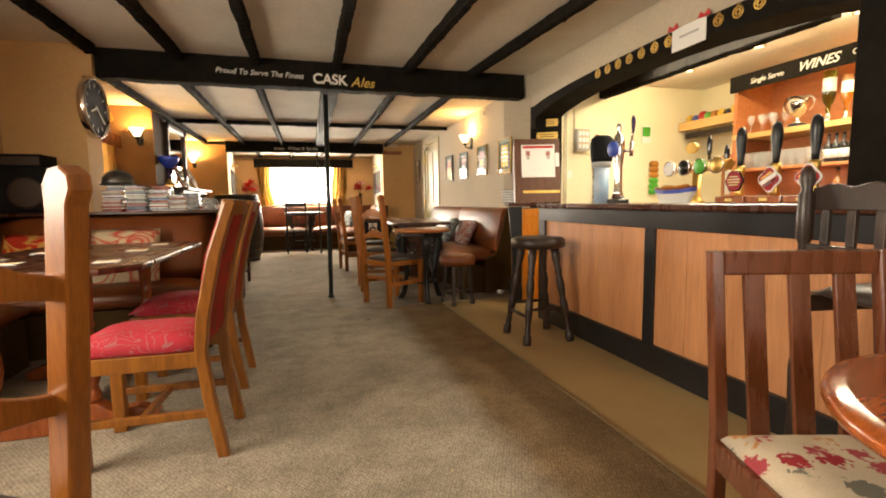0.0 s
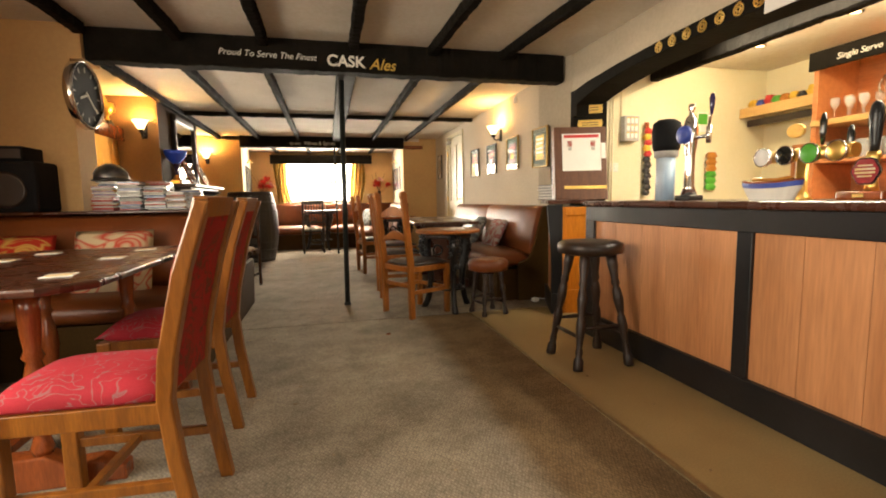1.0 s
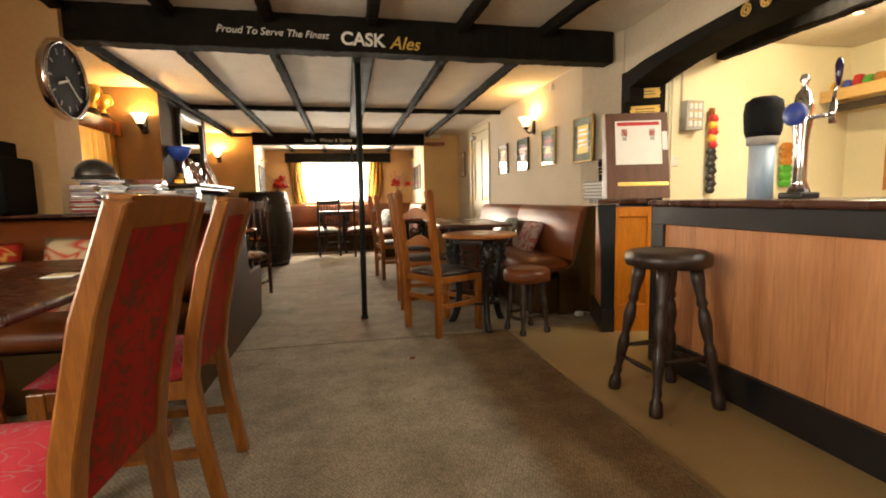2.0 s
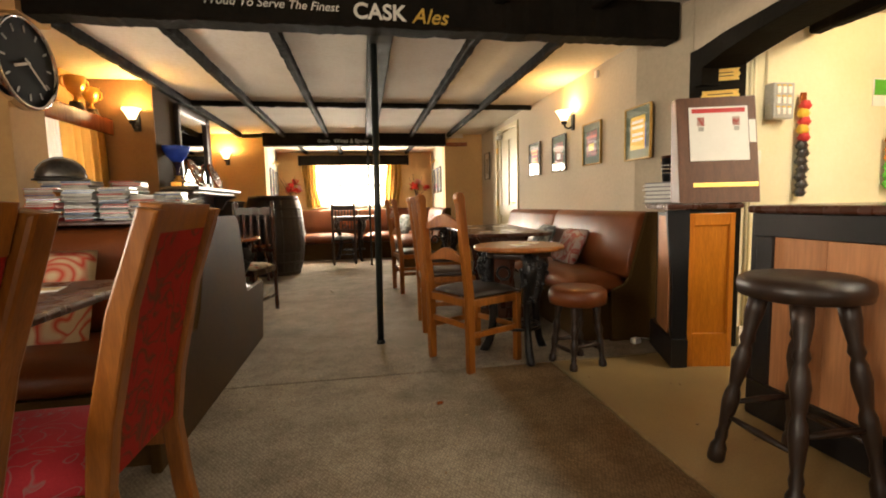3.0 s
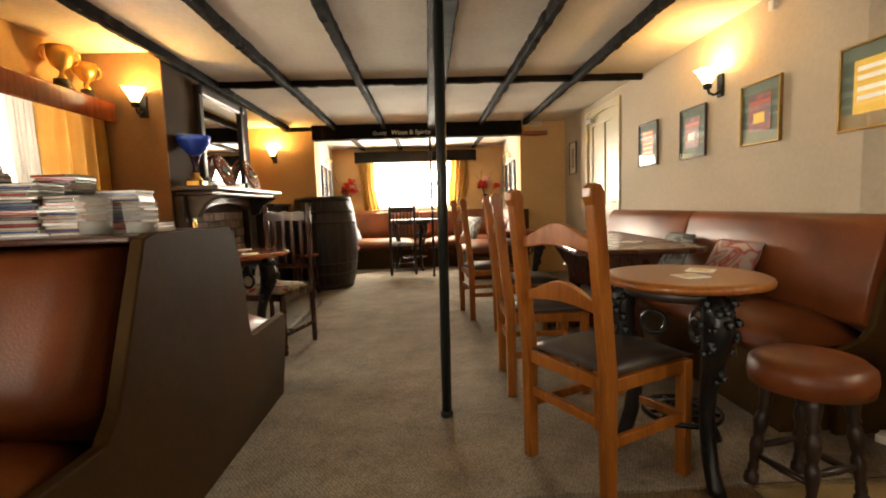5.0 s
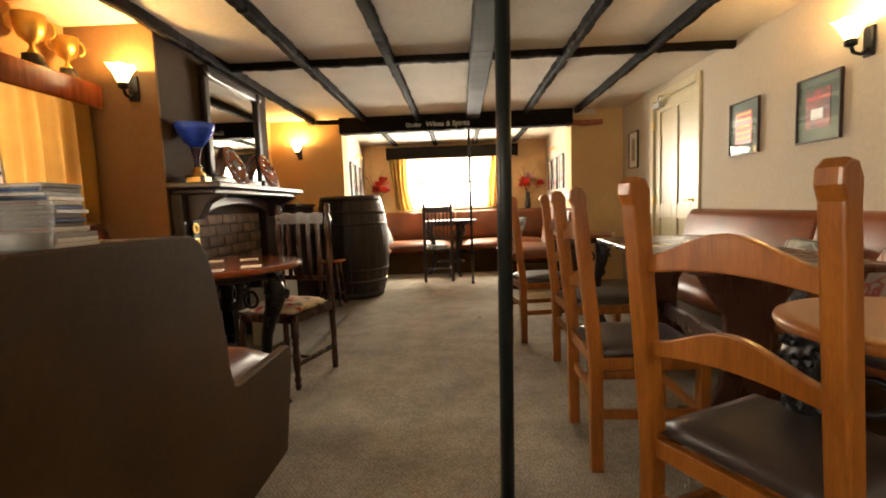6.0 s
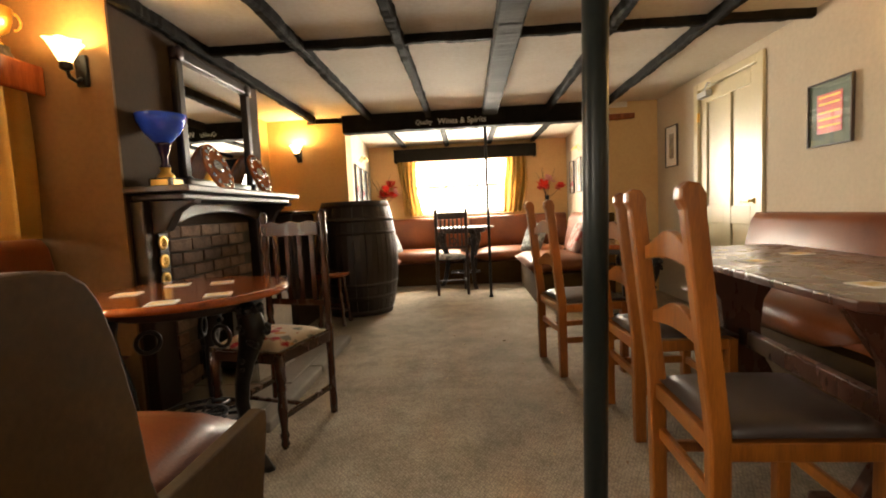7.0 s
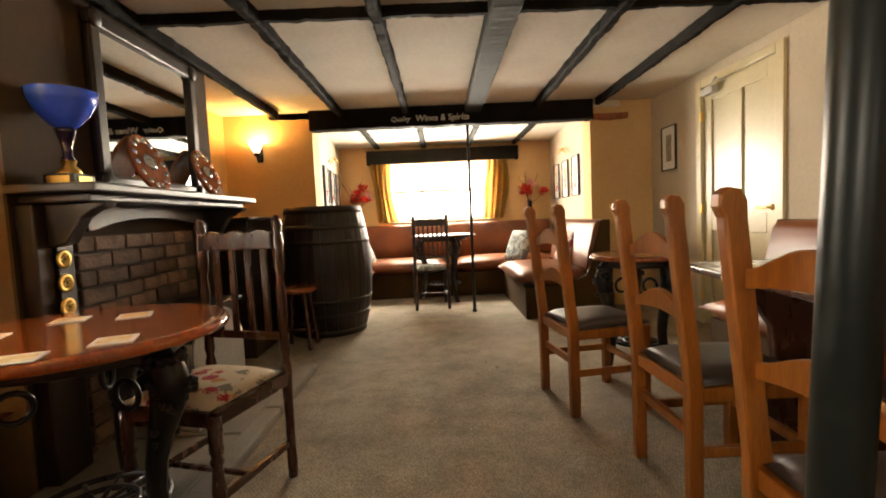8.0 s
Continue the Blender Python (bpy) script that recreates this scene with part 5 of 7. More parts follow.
part("top_board", box(B(), -1.725, 5.72, 1.765, -1.545, 7.2, 1.785, 0.004), M["redwood"], pelmet)

door = thing("door_1", "cream gloss panelled door in a moulded frame", "door", (2.63, 9.0, 0), -90, kind="structure")
for a, b, c, d in ((-0.505, -0.43, 0, 2.05), (0.43, 0.505, 0, 2.05), (-0.43, 0.43, 1.985, 2.05)):
    part("door_frame", box(B(), a, -0.018, c, b, 0.11, d, 0.006), M["doorpaint"], door)
part("door_leaf", box(B(), -0.43, 0.022, 0.005, 0.43, 0.06, 1.985, 0.003), M["doorpaint"], door)
for a, b, c, d in ((-0.43, -0.32, 0.005, 1.985), (0.32, 0.43, 0.005, 1.985), (-0.055, 0.055, 0.2, 1.86), (-0.32, 0.32, 0.005, 0.2), (-0.32, -0.055, 0.8, 0.95), (0.055, 0.32, 0.8, 0.95), (-0.32, 0.32, 1.86, 1.985)):
    part("door_rail", box(B(), a, 0.008, c, b, 0.022, d, 0.004), M["doorpaint"], door)
hd = part("door_handle", lathe(B(), [(0.022, 0), (0.022, 0.006), (0.008, 0.01), (0.008, 0.045)], 14, pose(0.375, 0.008, 0.98, 90, 0, 0)), M["brass"], door, "brass lever handle")
part("lever", box(B(), 0.27, -0.045, 0.97, 0.385, -0.03, 0.99, 0.005), M["brass"], hd)
for z in (0.25, 0.98, 1.75):
    part("hinge", box(B(), -0.44, -0.022, z - 0.04, -0.42, -0.002, z + 0.04, 0.003), M["brass"], door)
part("door_closer", box(B(), -0.38, -0.05, 1.9, -0.22, 0.005, 1.955, 0.008), M["greybox"], door)
bm = B()
rod(bm, (-0.28, -0.035, 1.96), (-0.05, -0.12, 1.97), 0.007)
rod(bm, (-0.05, -0.12, 1.97), (-0.2, -0.02, 2.0), 0.007)
part("closer_arm", bm, M["greybox"], door)

# ---- fireplace ----
fire = thing("fireplace", "dark wooden fireplace with shelf and brick opening", "fireplace", (0, 0, 0))
part("mantel_shelf", box(B(), -1.2, 7.20, 1.165, -0.865, 8.72, 1.20, 0.008), M["darkwood"], fire, "polished dark mantel shelf")
part("bed_mould", box(B(), -1.2, 7.26, 1.13, -0.93, 8.66, 1.165, 0.01), M["darkwood"], fire)
n = 24
lo = [(7.5 + 0.98 * k / n, 1.02 + 0.055 * math.sin(math.pi * min(1, max(0, (k / n - 0.06) / 0.88))) ** 0.6) for k in range(n + 1)]
part("frieze", prism(B(), lo + [(8.48, 1.13), (7.5, 1.13)], 0.03, Matrix.Translation((-1.15, 0, 0)) @ YZ, 0.003), M["darkwood"], fire)
for y in (7.24, 8.5):
    part("pilaster", box(B(), -1.2, y, 0, -1.13, y + 0.18, 1.13, 0.008), M["darkwood"], fire)
    pts = [(-1.13, 0.96), (-1.06, 0.975), (-1.03, 1.02), (-1.0, 1.07), (-0.95, 1.10), (-0.905, 1.112), (-0.895, 1.13), (-1.13, 1.13)]
    part("corbel", prism(B(), pts, 0.07, Matrix.Translation((0, y + 0.125, 0)) @ XZ, 0.006), M["darkwood"], fire)
part("brick_back", box(B(), -1.3, 7.5, 0, -1.2, 8.5, 1.0), M["mortar"], fire)
# darkness of the opening, drawn as a flat black sheet on the brick back
part("dark_opening_sheet", prism(B(), [(7.72, 0), (8.36, 0), (8.36, 0.55), (8.2, 0.64), (8.04, 0.67), (7.88, 0.64), (7.72, 0.55)], 0.01, Matrix.Translation((-1.2, 0, 0)) @ YZ), M["black"], fire, "flat black sheet for the dark of the fire opening")
stove = thing("stove", "black iron stove on the hearth", "stove", (-1.02, 8.02, 0.05), 0)
part("body", box(B(), -0.165, -0.3, 0.06, 0.14, 0.3, 0.52, 0.012), M["iron"], stove)
part("top_plate", box(B(), -0.165, -0.33, 0.52, 0.17, 0.33, 0.545, 0.006), M["iron"], stove)
part("stove_door", box(B(), 0.14, -0.22, 0.14, 0.155, 0.22, 0.46, 0.006), M["iron"], stove)
for y in (-0.26, 0.26):
    for x in (-0.13, 0.11):
        part("foot", box(B(), x - 0.02, y - 0.02, 0, x + 0.02, y + 0.02, 0.06, 0.004), M["iron"], stove)
hearth = thing("hearth", "worn grey stone hearth before the fireplace", "hearth")
for y0, y1, dz in ((7.08, 7.62, 0.0), (7.626, 8.14, 0.003), (8.146, 8.66, -0.002)):
    part("stone_slab", box(B(), -1.195, y0, 0.0, -0.60, y1, 0.046 + dz, 0.008), M["stone"], hearth)
for y0, y1 in ((7.08, 7.9), (7.904, 8.66)):
    part("kerb_stone", box(B(), -0.596, y0, 0.0, -0.50, y1, 0.055, 0.012), M["stone"], hearth)
# brass strap beside the opening
strap = thing("brass_strap", "leather strap of horse brasses hanging on the fireplace", "horse brass", (-1.121, 7.34, 1.03))
part("strap", box(B(), -0.006, -0.022, -0.36, 0.006, 0.022, 0.03, 0.002), M["darkwood"], strap)
for k in range(4):
    bm = B()
    z = -0.02 - k * 0.095
    lathe(bm, [(0.02, 0.0), (0.037, 0.0), (0.037, 0.006), (0.02, 0.006), (0.02, 0.0)], 18, pose(0.008, 0, z, 0, 90, 0))
    for a in range(0, 360, 45):
        rod(bm, (0.011, 0.006 * math.cos(radians(a)), z + 0.006 * math.sin(radians(a))), (0.011, 0.022 * math.cos(radians(a)), z + 0.022 * math.sin(radians(a))), 0.0035, segs=6)
    part("brass", bm, M["brass"], strap)

mirror = thing("mirror", "large mirror in a carved black frame over the mantel", "mirror", (-1.2, 8.13, 1.62), 90)
w, h, fw = 0.92, 0.82, 0.07
part("mirror_glass", box(B(), -w / 2 + fw, -0.02, -h / 2 + fw, w / 2 - fw, -0.012, h / 2 - fw), M["mirror"], mirror)
for a, b, c, d in ((-w / 2, w / 2, h / 2 - fw, h / 2), (-w / 2, w / 2, -h / 2, -h / 2 + fw), (-w / 2, -w / 2 + fw, -h / 2 + fw, h / 2 - fw), (w / 2 - fw, w / 2, -h / 2 + fw, h / 2 - fw)):
    part("frame_rail", box(B(), a, -0.045, c, b, -0.001, d, 0.012), M["darkwood"], mirror)
for sx in (-1, 1):
    for sz in (-1, 1):
        part("corner_rosette", lathe(B(), [(0.045, 0), (0.045, 0.008), (0.03, 0.018), (0.012, 0.02)], 14, pose(sx * (w / 2 - fw / 2), -0.043, sz * (h / 2 - fw / 2), 90, 0, 0)), M["darkwood"], mirror)

cup = thing("trophy_cup", "blue bowled trophy cup on a dark stem and plinth", "trophy", (-1.10, 7.40, 1.20))
part("base", box(B(), -0.06, -0.06, 0, 0.06, 0.06, 0.05, 0.006), M["darkwood"], cup)
part("plaque", box(B(), -0.045, -0.0625, 0.008, 0.045, -0.06, 0.042), M["brass"], cup)
part("plaque", box(B(), 0.06, -0.035, 0.010, 0.0625, 0.035, 0.040), M["brass"], cup)
part("foot", lathe(B(), [(0.045, 0.05), (0.04, 0.065), (0.022, 0.085), (0.028, 0.105)], 24), M["brass"], cup, "gold stepped foot")
part("stem", lathe(B(), [(0.028, 0.105), (0.017, 0.125), (0.018, 0.16), (0.034, 0.215), (0.04, 0.228), (0.03, 0.235)], 24), M["glassblue"], cup, "dark purple glass stem")
part("bowl", lathe(B(), [(0.02, 0.225), (0.05, 0.245), (0.085, 0.285), (0.112, 0.335), (0.122, 0.375), (0.118, 0.376), (0.105, 0.335), (0.08, 0.29), (0.045, 0.255), (0.0, 0.245)], 36), M["blueglass"], cup, "bright blue bowl")


def shield(at, rz, lean, label):
    ob = thing("shield_trophy", label, "trophy", at, rz, "shield trophies")
    m = pose(0, 0, 0, -lean, 0, 0)
    n = 28
    pts = []
    for k in range(n):
        a = 2 * math.pi * k / n
        pts.append((0.12 * math.cos(a), 0.165 + 0.165 * math.sin(a) * (1 if math.sin(a) > 0 else 1.0)))
    part("board", prism(B(), pts, 0.018, m @ XZ, 0.004), M["redwood"], ob)
    bm = lathe(B(), [(0.045, 0), (0.045, 0.006), (0.02, 0.012), (0.0, 0.013)], 20, m @ pose(0, -0.018, 0.17, 90, 0, 0))
    part("boss", bm, M["chrome"], ob, "silver centre boss")
    for k in range(14):
        a = 2 * math.pi * k / 14
        part("badge", lathe(B(), [(0.016, 0), (0.015, 0.004), (0.0, 0.006)], 10, m @ pose(0.09 * math.cos(a), -0.018, 0.165 + 0.13 * math.sin(a), 90, 0, 0)), M["chrome"], ob)
    return ob


shield((-1.06, 7.95, 1.20), 84, 22, "wooden shield trophy with silver badges leaning on the mantel")
shield((-1.04, 8.52, 1.20), 86, 22, "wooden shield trophy with silver badges leaning on the mantel")


def two_handled_cup(at, s, label):
    ob = thing("gold_trophy", label, "trophy", at, 60, "gold trophies")
    part("base", lathe(B(), [(0.06 * s, 0), (0.06 * s, 0.02 * s), (0.045 * s, 0.05 * s), (0.045 * s, 0.07 * s)], 24), M["black"], ob)
    part("bowl", lathe(B(), [(0.03 * s, 0.07 * s), (0.012 * s, 0.1 * s), (0.012 * s, 0.12 * s), (0.05 * s, 0.15 * s), (0.066 * s, 0.2 * s), (0.07 * s, 0.26 * s), (0.066 * s, 0.26 * s), (0.05 * s, 0.17 * s), (0.0, 0.155 * s)], 28), M["brass"], ob)
    for sx in (-1, 1):
        bm = B()
        prev = None
        for j in range(9):
            a = radians(-80 + j * 20)
            q = Vector((sx * (0.066 + 0.035 * math.cos(a)) * s, 0, (0.21 + 0.045 * math.sin(a)) * s))
            if prev:
                rod(bm, prev, q, 0.006 * s, segs=6)
            prev = q
        part("handle", bm, M["brass"], ob)
    return ob


two_handled_cup((-1.62, 6.86, 1.786), 1.05, "gold two handled trophy cup on the pelmet shelf")
two_handled_cup((-1.62, 7.08, 1.786), 0.9, "smaller gold two handled cup on the pelmet shelf")

# ---- barrel ----
barrel = thing("barrel", "large dark oak cask standing on end", "barrel", (-0.69, 9.86, 0))
barrel.scale = (1.12, 1.12, 1.03)
H, N = 1.12, 22
for k in range(N):
    bm = B()
    rings = []
    for j in range(11):
        v = j / 10
        r = 0.30 + 0.075 * math.sin(math.pi * v) ** 0.8
        a0, a1 = 2 * math.pi * k / N + 0.006, 2 * math.pi * (k + 1) / N - 0.006
        rings.append([bm.verts.new(((r - d) * math.cos(a), (r - d) * math.sin(a), v * H)) for a, d in ((a0, 0), ((a0 + a1) / 2, -0.003), (a1, 0), (a1, 0.03), (a0, 0.03))])
    for p, q in zip(rings, rings[1:]):
        for i in range(5):
            bm.faces.new((p[i], p[(i + 1) % 5], q[(i + 1) % 5], q[i]))
    bm.faces.new(list(reversed(rings[0]))), bm.faces.new(rings[-1])
    bmesh.ops.recalc_face_normals(bm, faces=bm.faces[:])
    part("stave", bm, M["barrel"], barrel)
for v0, v1 in ((0.0, 0.05), (0.14, 0.18), (0.26, 0.29), (0.71, 0.74), (0.82, 0.86), (0.95, 1.0)):
    rr = [0.30 + 0.075 * math.sin(math.pi * v) ** 0.8 + 0.0045 for v in (v0, v1)]
    part("hoop", lathe(B(), [(rr[0] - 0.008, v0 * H), (rr[0], v0 * H), (rr[1], v1 * H), (rr[1] - 0.008, v1 * H), (rr[0] - 0.008, v0 * H)], 40), M["barrel"], barrel)
part("head", lathe(B(), [(0.285, H - 0.04), (0.285, H - 0.015)], 40), M["barrel"], barrel)
box_seat = thing("log_box", "dark wooden box seat beside the barrel", "box", (-1.35, 9.3, 0))
part("body", box(B(), -0.3, -0.3, 0, 0.3, 0.3, 1.05, 0.01), M["darkwood"], box_seat)
part("lid", box(B(), -0.32, -0.32, 1.05, 0.32, 0.32, 1.08, 0.01), M["darkwood"], box_seat)
sack = thing("fire_guard", "arched blue grey metal fire guard on the hearth", "fire guard", (-0.78, 7.85, 0.05), 80)
part("panel", prism(B(), [(-0.2, 0)] + arc(0, 0.36, 0.2, 180, 0, 14) + [(0.2, 0)], 0.012, XZ, 0.003), M["greybox"], sack)
for sx in (-0.2, 0.19):
    part("side_wing", box(B(), sx, 0, 0, sx + 0.01, 0.14, 0.42, 0.003), M["greybox"], sack)


# ---- cushions and flowers ----
def scatter(at, rx, rz, s, material, label):
    bm = cushion(B(), -s / 2, -s / 2, -0.05, s / 2, s / 2, 0.05, 0.0, 10)
    ob = whole("cushion", bm, material, label, "cushion", "scatter cushions")
    ob.matrix_basis = pose(*at, rx, 0, rz)
    return ob


scatter((-1.34, 4.83, 0.60), 69, 0, 0.42, M["redcush"], "red cushion with gold floral print on the bench")
scatter((-0.80, 4.83, 0.61), 69, 2, 0.44, M["creamred"], "cream cushion with red floral print on the bench")
scatter((2.33, 6.32, 0.60), 62, -85, 0.33, M["fawncush"], "fawn cushion with red rings on the leather bench")
scatter((2.3, 6.9, 0.60), 60, -95, 0.36, M["greycush"], "dark grey cushion on the leather bench")
scatter((-0.6, 11.5, 0.62), 66, 70, 0.42, M["greycush"], "grey patterned cushion on the alcove bench")
scatter((1.36, 11.2, 0.62), 66, -60, 0.40, M["greycush"], "grey patterned cushion on the alcove bench")
scatter((1.78, 10.6, 0.63), 66, -88, 0.40, M["fawncush"], "fawn patterned cushion on the alcove bench")


def flowers(at, seed, label):
    ob = thing("flower_vase", label, "flower arrangement", at, 0, "flower arrangements")
    part("vase", lathe(B(), [(0.04, 0), (0.05, 0.02), (0.045, 0.1), (0.035, 0.18), (0.03, 0.24), (0.045, 0.27), (0.04, 0.27), (0.025, 0.24)], 20), M["darkbottle"], ob)
    rl = random.Random(seed)
    for k in range(7):
        a, b = rl.uniform(0, 6.28), rl.uniform(0.08, 0.2)
        tip = Vector((b * math.cos(a), 0.5 * b * math.sin(a), rl.uniform(0.36, 0.58)))
        stem = B()
        rod(stem, (0, 0, 0.2), tip, 0.003, segs=5)
        part("stem", stem, M["twig"], ob)
        bm = B()
        for j in range(16):
            al, el = rl.uniform(0, 6.28), rl.uniform(-0.3, 1.3)
            d = Vector((math.cos(al) * math.cos(el), math.sin(al) * math.cos(el), math.sin(el)))
            sd = d.cross(Vector((0.3, 0.2, 1))).normalized()
            up = d.cross(sd)
            L, W = rl.uniform(0.07, 0.115), rl.uniform(0.03, 0.05)
            vs = [bm.verts.new(tip + d * f * L + sd * g * W + up * hgt) for f, g, hgt in ((0.1, 0, 0), (0.6, -1, 0.008), (1, -0.4, 0.0), (1, 0.4, 0.0), (0.6, 1, 0.008))]
            bm.faces.new(vs)
        part("bloom", bm, M["pinkflower"] if k == 5 else M["flower"], ob)
    for k in range(5):
        bm = B()
        a = rl.uniform(0, 6.28)
        p0 = Vector((0, 0, 0.24))
        for j in range(4):
            p1 = p0 + Vector((0.05 * math.cos(a), 0.03 * math.sin(a), rl.uniform(0.08, 0.13)))
            rod(bm, p0, p1, 0.003, 0.002, segs=5)
            p0 = p1
            a += rl.uniform(-0.6, 0.6)
        part("twig", bm, M["twig"], ob)
    return ob


flowers((-0.80, 12.33, 0.92), 1, "red silk flowers and twigs in a dark vase")
flowers((1.74, 12.33, 0.92), 2, "red and pink silk flowers and twigs in a dark vase")

# ---- clock ----
clock = thing("wall_clock", "large round steel wall clock on the pier", "clock", (-1.19, 5.52, 1.785), 90)
part("case", lathe(B(), [(0.235, 0), (0.245, 0.01), (0.245, 0.05), (0.238, 0.06), (0.226, 0.06), (0.226, 0.0), (0.235, 0)], 48, pose(0, 0, 0, 90, 0, 0)), M["chrome"], clock, "brushed steel case")
part("dial", lathe(B(), [(0.226, 0.03), (0.226, 0.045)], 48, pose(0, 0, 0, 90, 0, 0)), M["speaker"], clock, "dark clock dial")
for k in range(12):
    a = radians(90 - 30 * k)
    part("hour_mark", box(B(), -0.005, -0.048, 0.16, 0.005, -0.0455, 0.195, m=pose(0, 0, 0, 0, 30 * k, 0)), M["greybox"], clock)
part("hour_hand", box(B(), -0.007, -0.052, -0.02, 0.007, -0.049, 0.11, m=pose(0, 0, 0, 0, 250, 0)), M["letter"], clock)
part("minute_hand", box(B(), -0.005, -0.055, -0.03, 0.005, -0.052, 0.17, m=pose(0, 0, 0, 0, 130, 0)), M["letter"], clock)

# ---- ledge of the double bench: loudspeaker, discs, jars ----
speaker = thing("loudspeaker", "black loudspeaker on the bench ledge", "loudspeaker", (-1.50, 5.30, 0.94), 0)
part("cabinet", box(B(), -0.2, -0.16, 0, 0.17, 0.15, 0.34, 0.02), M["speaker"], speaker)
part("grille", lathe(B(), [(0.11, 0), (0.12, 0.006), (0.1, 0.008), (0.05, 0.002), (0.0, 0.004)], 28, pose(0, -0.16, 0.15, 90, 0, 0)), M["seatblack"], speaker)
amp = thing("amplifier", "black amplifier box lying on the loudspeaker", "amplifier", (-1.54, 5.31, 1.28), 0)
part("case", box(B(), -0.16, -0.13, 0.0, 0.13, 0.12, 0.10, 0.01), M["speaker"], amp)
part("fascia", box(B(), -0.15, -0.134, 0.02, 0.12, -0.13, 0.08, 0.001), M["seatblack"], amp)
CDC = [mat("disc_case_%s" % n, c, rough=0.25, scale=5, bump=0, coat=0.4) for n, c in (("white", (0.7, 0.68, 0.62)), ("grey", (0.3, 0.3, 0.3)), ("black", (0.03, 0.03, 0.035)), ("red", (0.45, 0.05, 0.04)), ("orange", (0.55, 0.22, 0.04)), ("blue", (0.08, 0.13, 0.3)))]
rl = random.Random(9)
for x, y, count, pick in ((-1.0, 5.42, 10, (3, 4, 1, 0)), (-0.84, 5.44, 12, (2, 1, 0)), (-1.03, 5.60, 13, (0, 1, 3)), (-0.68, 5.45, 10, (1, 0, 2)), (-0.72, 5.66, 13, (0, 1, 2)), (-0.56, 5.47, 8, (0, 4, 1)), (-0.5, 5.66, 9, (0, 1, 5)), (-0.36, 5.52, 2, (0, 1))):
    z, y = 0.94, y - 0.09
    for k in range(int(count * 1.6)):
        hgt = 0.0104
        c = thing("disc_case", "plastic disc case in a stack on the ledge", "disc case", (x + rl.uniform(-0.008, 0.008), y + rl.uniform(-0.008, 0.008), z), rl.uniform(-9, 9), "stacked disc cases")
        part("case", box(B(), -0.071, -0.062, 0, 0.071, 0.062, hgt, 0.0015), CDC[rl.choice(pick)], c)
        part("spine_label", box(B(), -0.066, -0.0632, 0.002, 0.066, -0.0622, hgt - 0.002), CDC[rl.choice((0, 0, 1, 3, 5))], c)
        z += hgt + 0.0004
for x, y, h in ((-0.43, 5.38, 0.12), (-0.31, 5.42, 0.1)):
    jar = thing("glass_jar", "clear plastic tub on the bench ledge", "jar", (x, y - 0.09, 0.94), 0, "clear tubs")
    part("tub", lathe(B(), [(0.045, 0), (0.052, h), (0.049, h), (0.043, 0.004)], 24), M["thinglass"], jar)
    part("contents", lathe(B(), [(0.041, 0.005), (0.043, h * 0.35)], 20), M["greybox"], jar)
helm = thing("domed_ornament", "dark pewter domed ornament lying on stacked discs", "ornament", (-1.03, 5.51, 1.157), 25)
part("dome", lathe(B(), [(0.098, 0.012), (0.1, 0.03), (0.09, 0.065), (0.066, 0.1), (0.034, 0.12), (0.0, 0.126)], 28, Matrix.Diagonal((1.15, 0.8, 1, 1))), M["pewter"], helm)
part("brim", lathe(B(), [(0.1, 0.0), (0.112, 0.004), (0.112, 0.012), (0.1, 0.016), (0.1, 0.0)], 28, Matrix.Diagonal((1.15, 0.8, 1, 1))), M["pewter"], helm)
part("crest", prism(B(), arc(0, 0.012, 0.122, 20, 160, 12) + arc(0, 0.012, 0.108, 160, 20, 12), 0.014, Matrix.Translation((0, 0.007, 0)) @ XZ, 0.003), M["pewter"], helm)

# ---- notice cabinet by the arch ----
cab = thing("bar_end_cabinet", "orange panelled cabinet with black flared corner", "cabinet", (-0.03, -0.07, 0))
body = [(2.40, 5.09), (2.72, 5.02), (2.735, 5.335), (2.66, 5.5), (2.57, 5.5)]
part("carcass", prism(B(), body, 0.90, Matrix.Translation((0, 0, 0.0))), M["black"], cab, "black painted carcass")
part("plinth", prism(B(), [(2.365, 5.05), (2.455, 5.03), (2.47, 5.2), (2.62, 5.52), (2.54, 5.52)], 0.17, None, 0.006), M["black"], cab)
ang2 = math.degrees(math.atan2(-0.07, 0.32))
m = pose(2.40, 5.09, 0, 0, 0, ang2)
part("side_panel", box(B(), 0.07, -0.012, 0.0, 0.325, 0.0, 0.90, 0.003, m=m), M["orange"], cab, "orange pine panel")
for a, b, c, d in ((0.07, 0.10, 0.0, 0.90), (0.295, 0.325, 0.0, 0.90), (0.10, 0.295, 0.83, 0.90), (0.10, 0.295, 0.0, 0.2)):
    part("panel_rail", box(B(), a, -0.026, c, b, -0.012, d, 0.004, m=m), M["orange"], cab)
part("corner_post", prism(B(), [(-0.02, 0.17), (0.07, 0.17), (0.07, 0.92), (-0.06, 0.92), (-0.05, 0.8), (-0.03, 0.6), (-0.02, 0.4)], 0.03, m @ Matrix.Translation((0, 0.0, 0)) @ XZ, 0.004), M["black"], cab)
m2 = pose(2.40, 5.09, 0, 0, 0, math.degrees(math.atan2(0.41, 0.17)))
part("front_panel", box(B(), 0.09, 0.0, 0.17, 0.36, 0.012, 0.88, 0.003, m=m2), M["panel"], cab, "tan pine panel")
part("worktop", prism(B(), [(2.33, 5.06), (2.74, 4.97), (2.745, 5.33), (2.655, 5.54), (2.50, 5.54)], 0.03, Matrix.Translation((0, 0, 0.925)), 0.008), M["mahog"], cab)
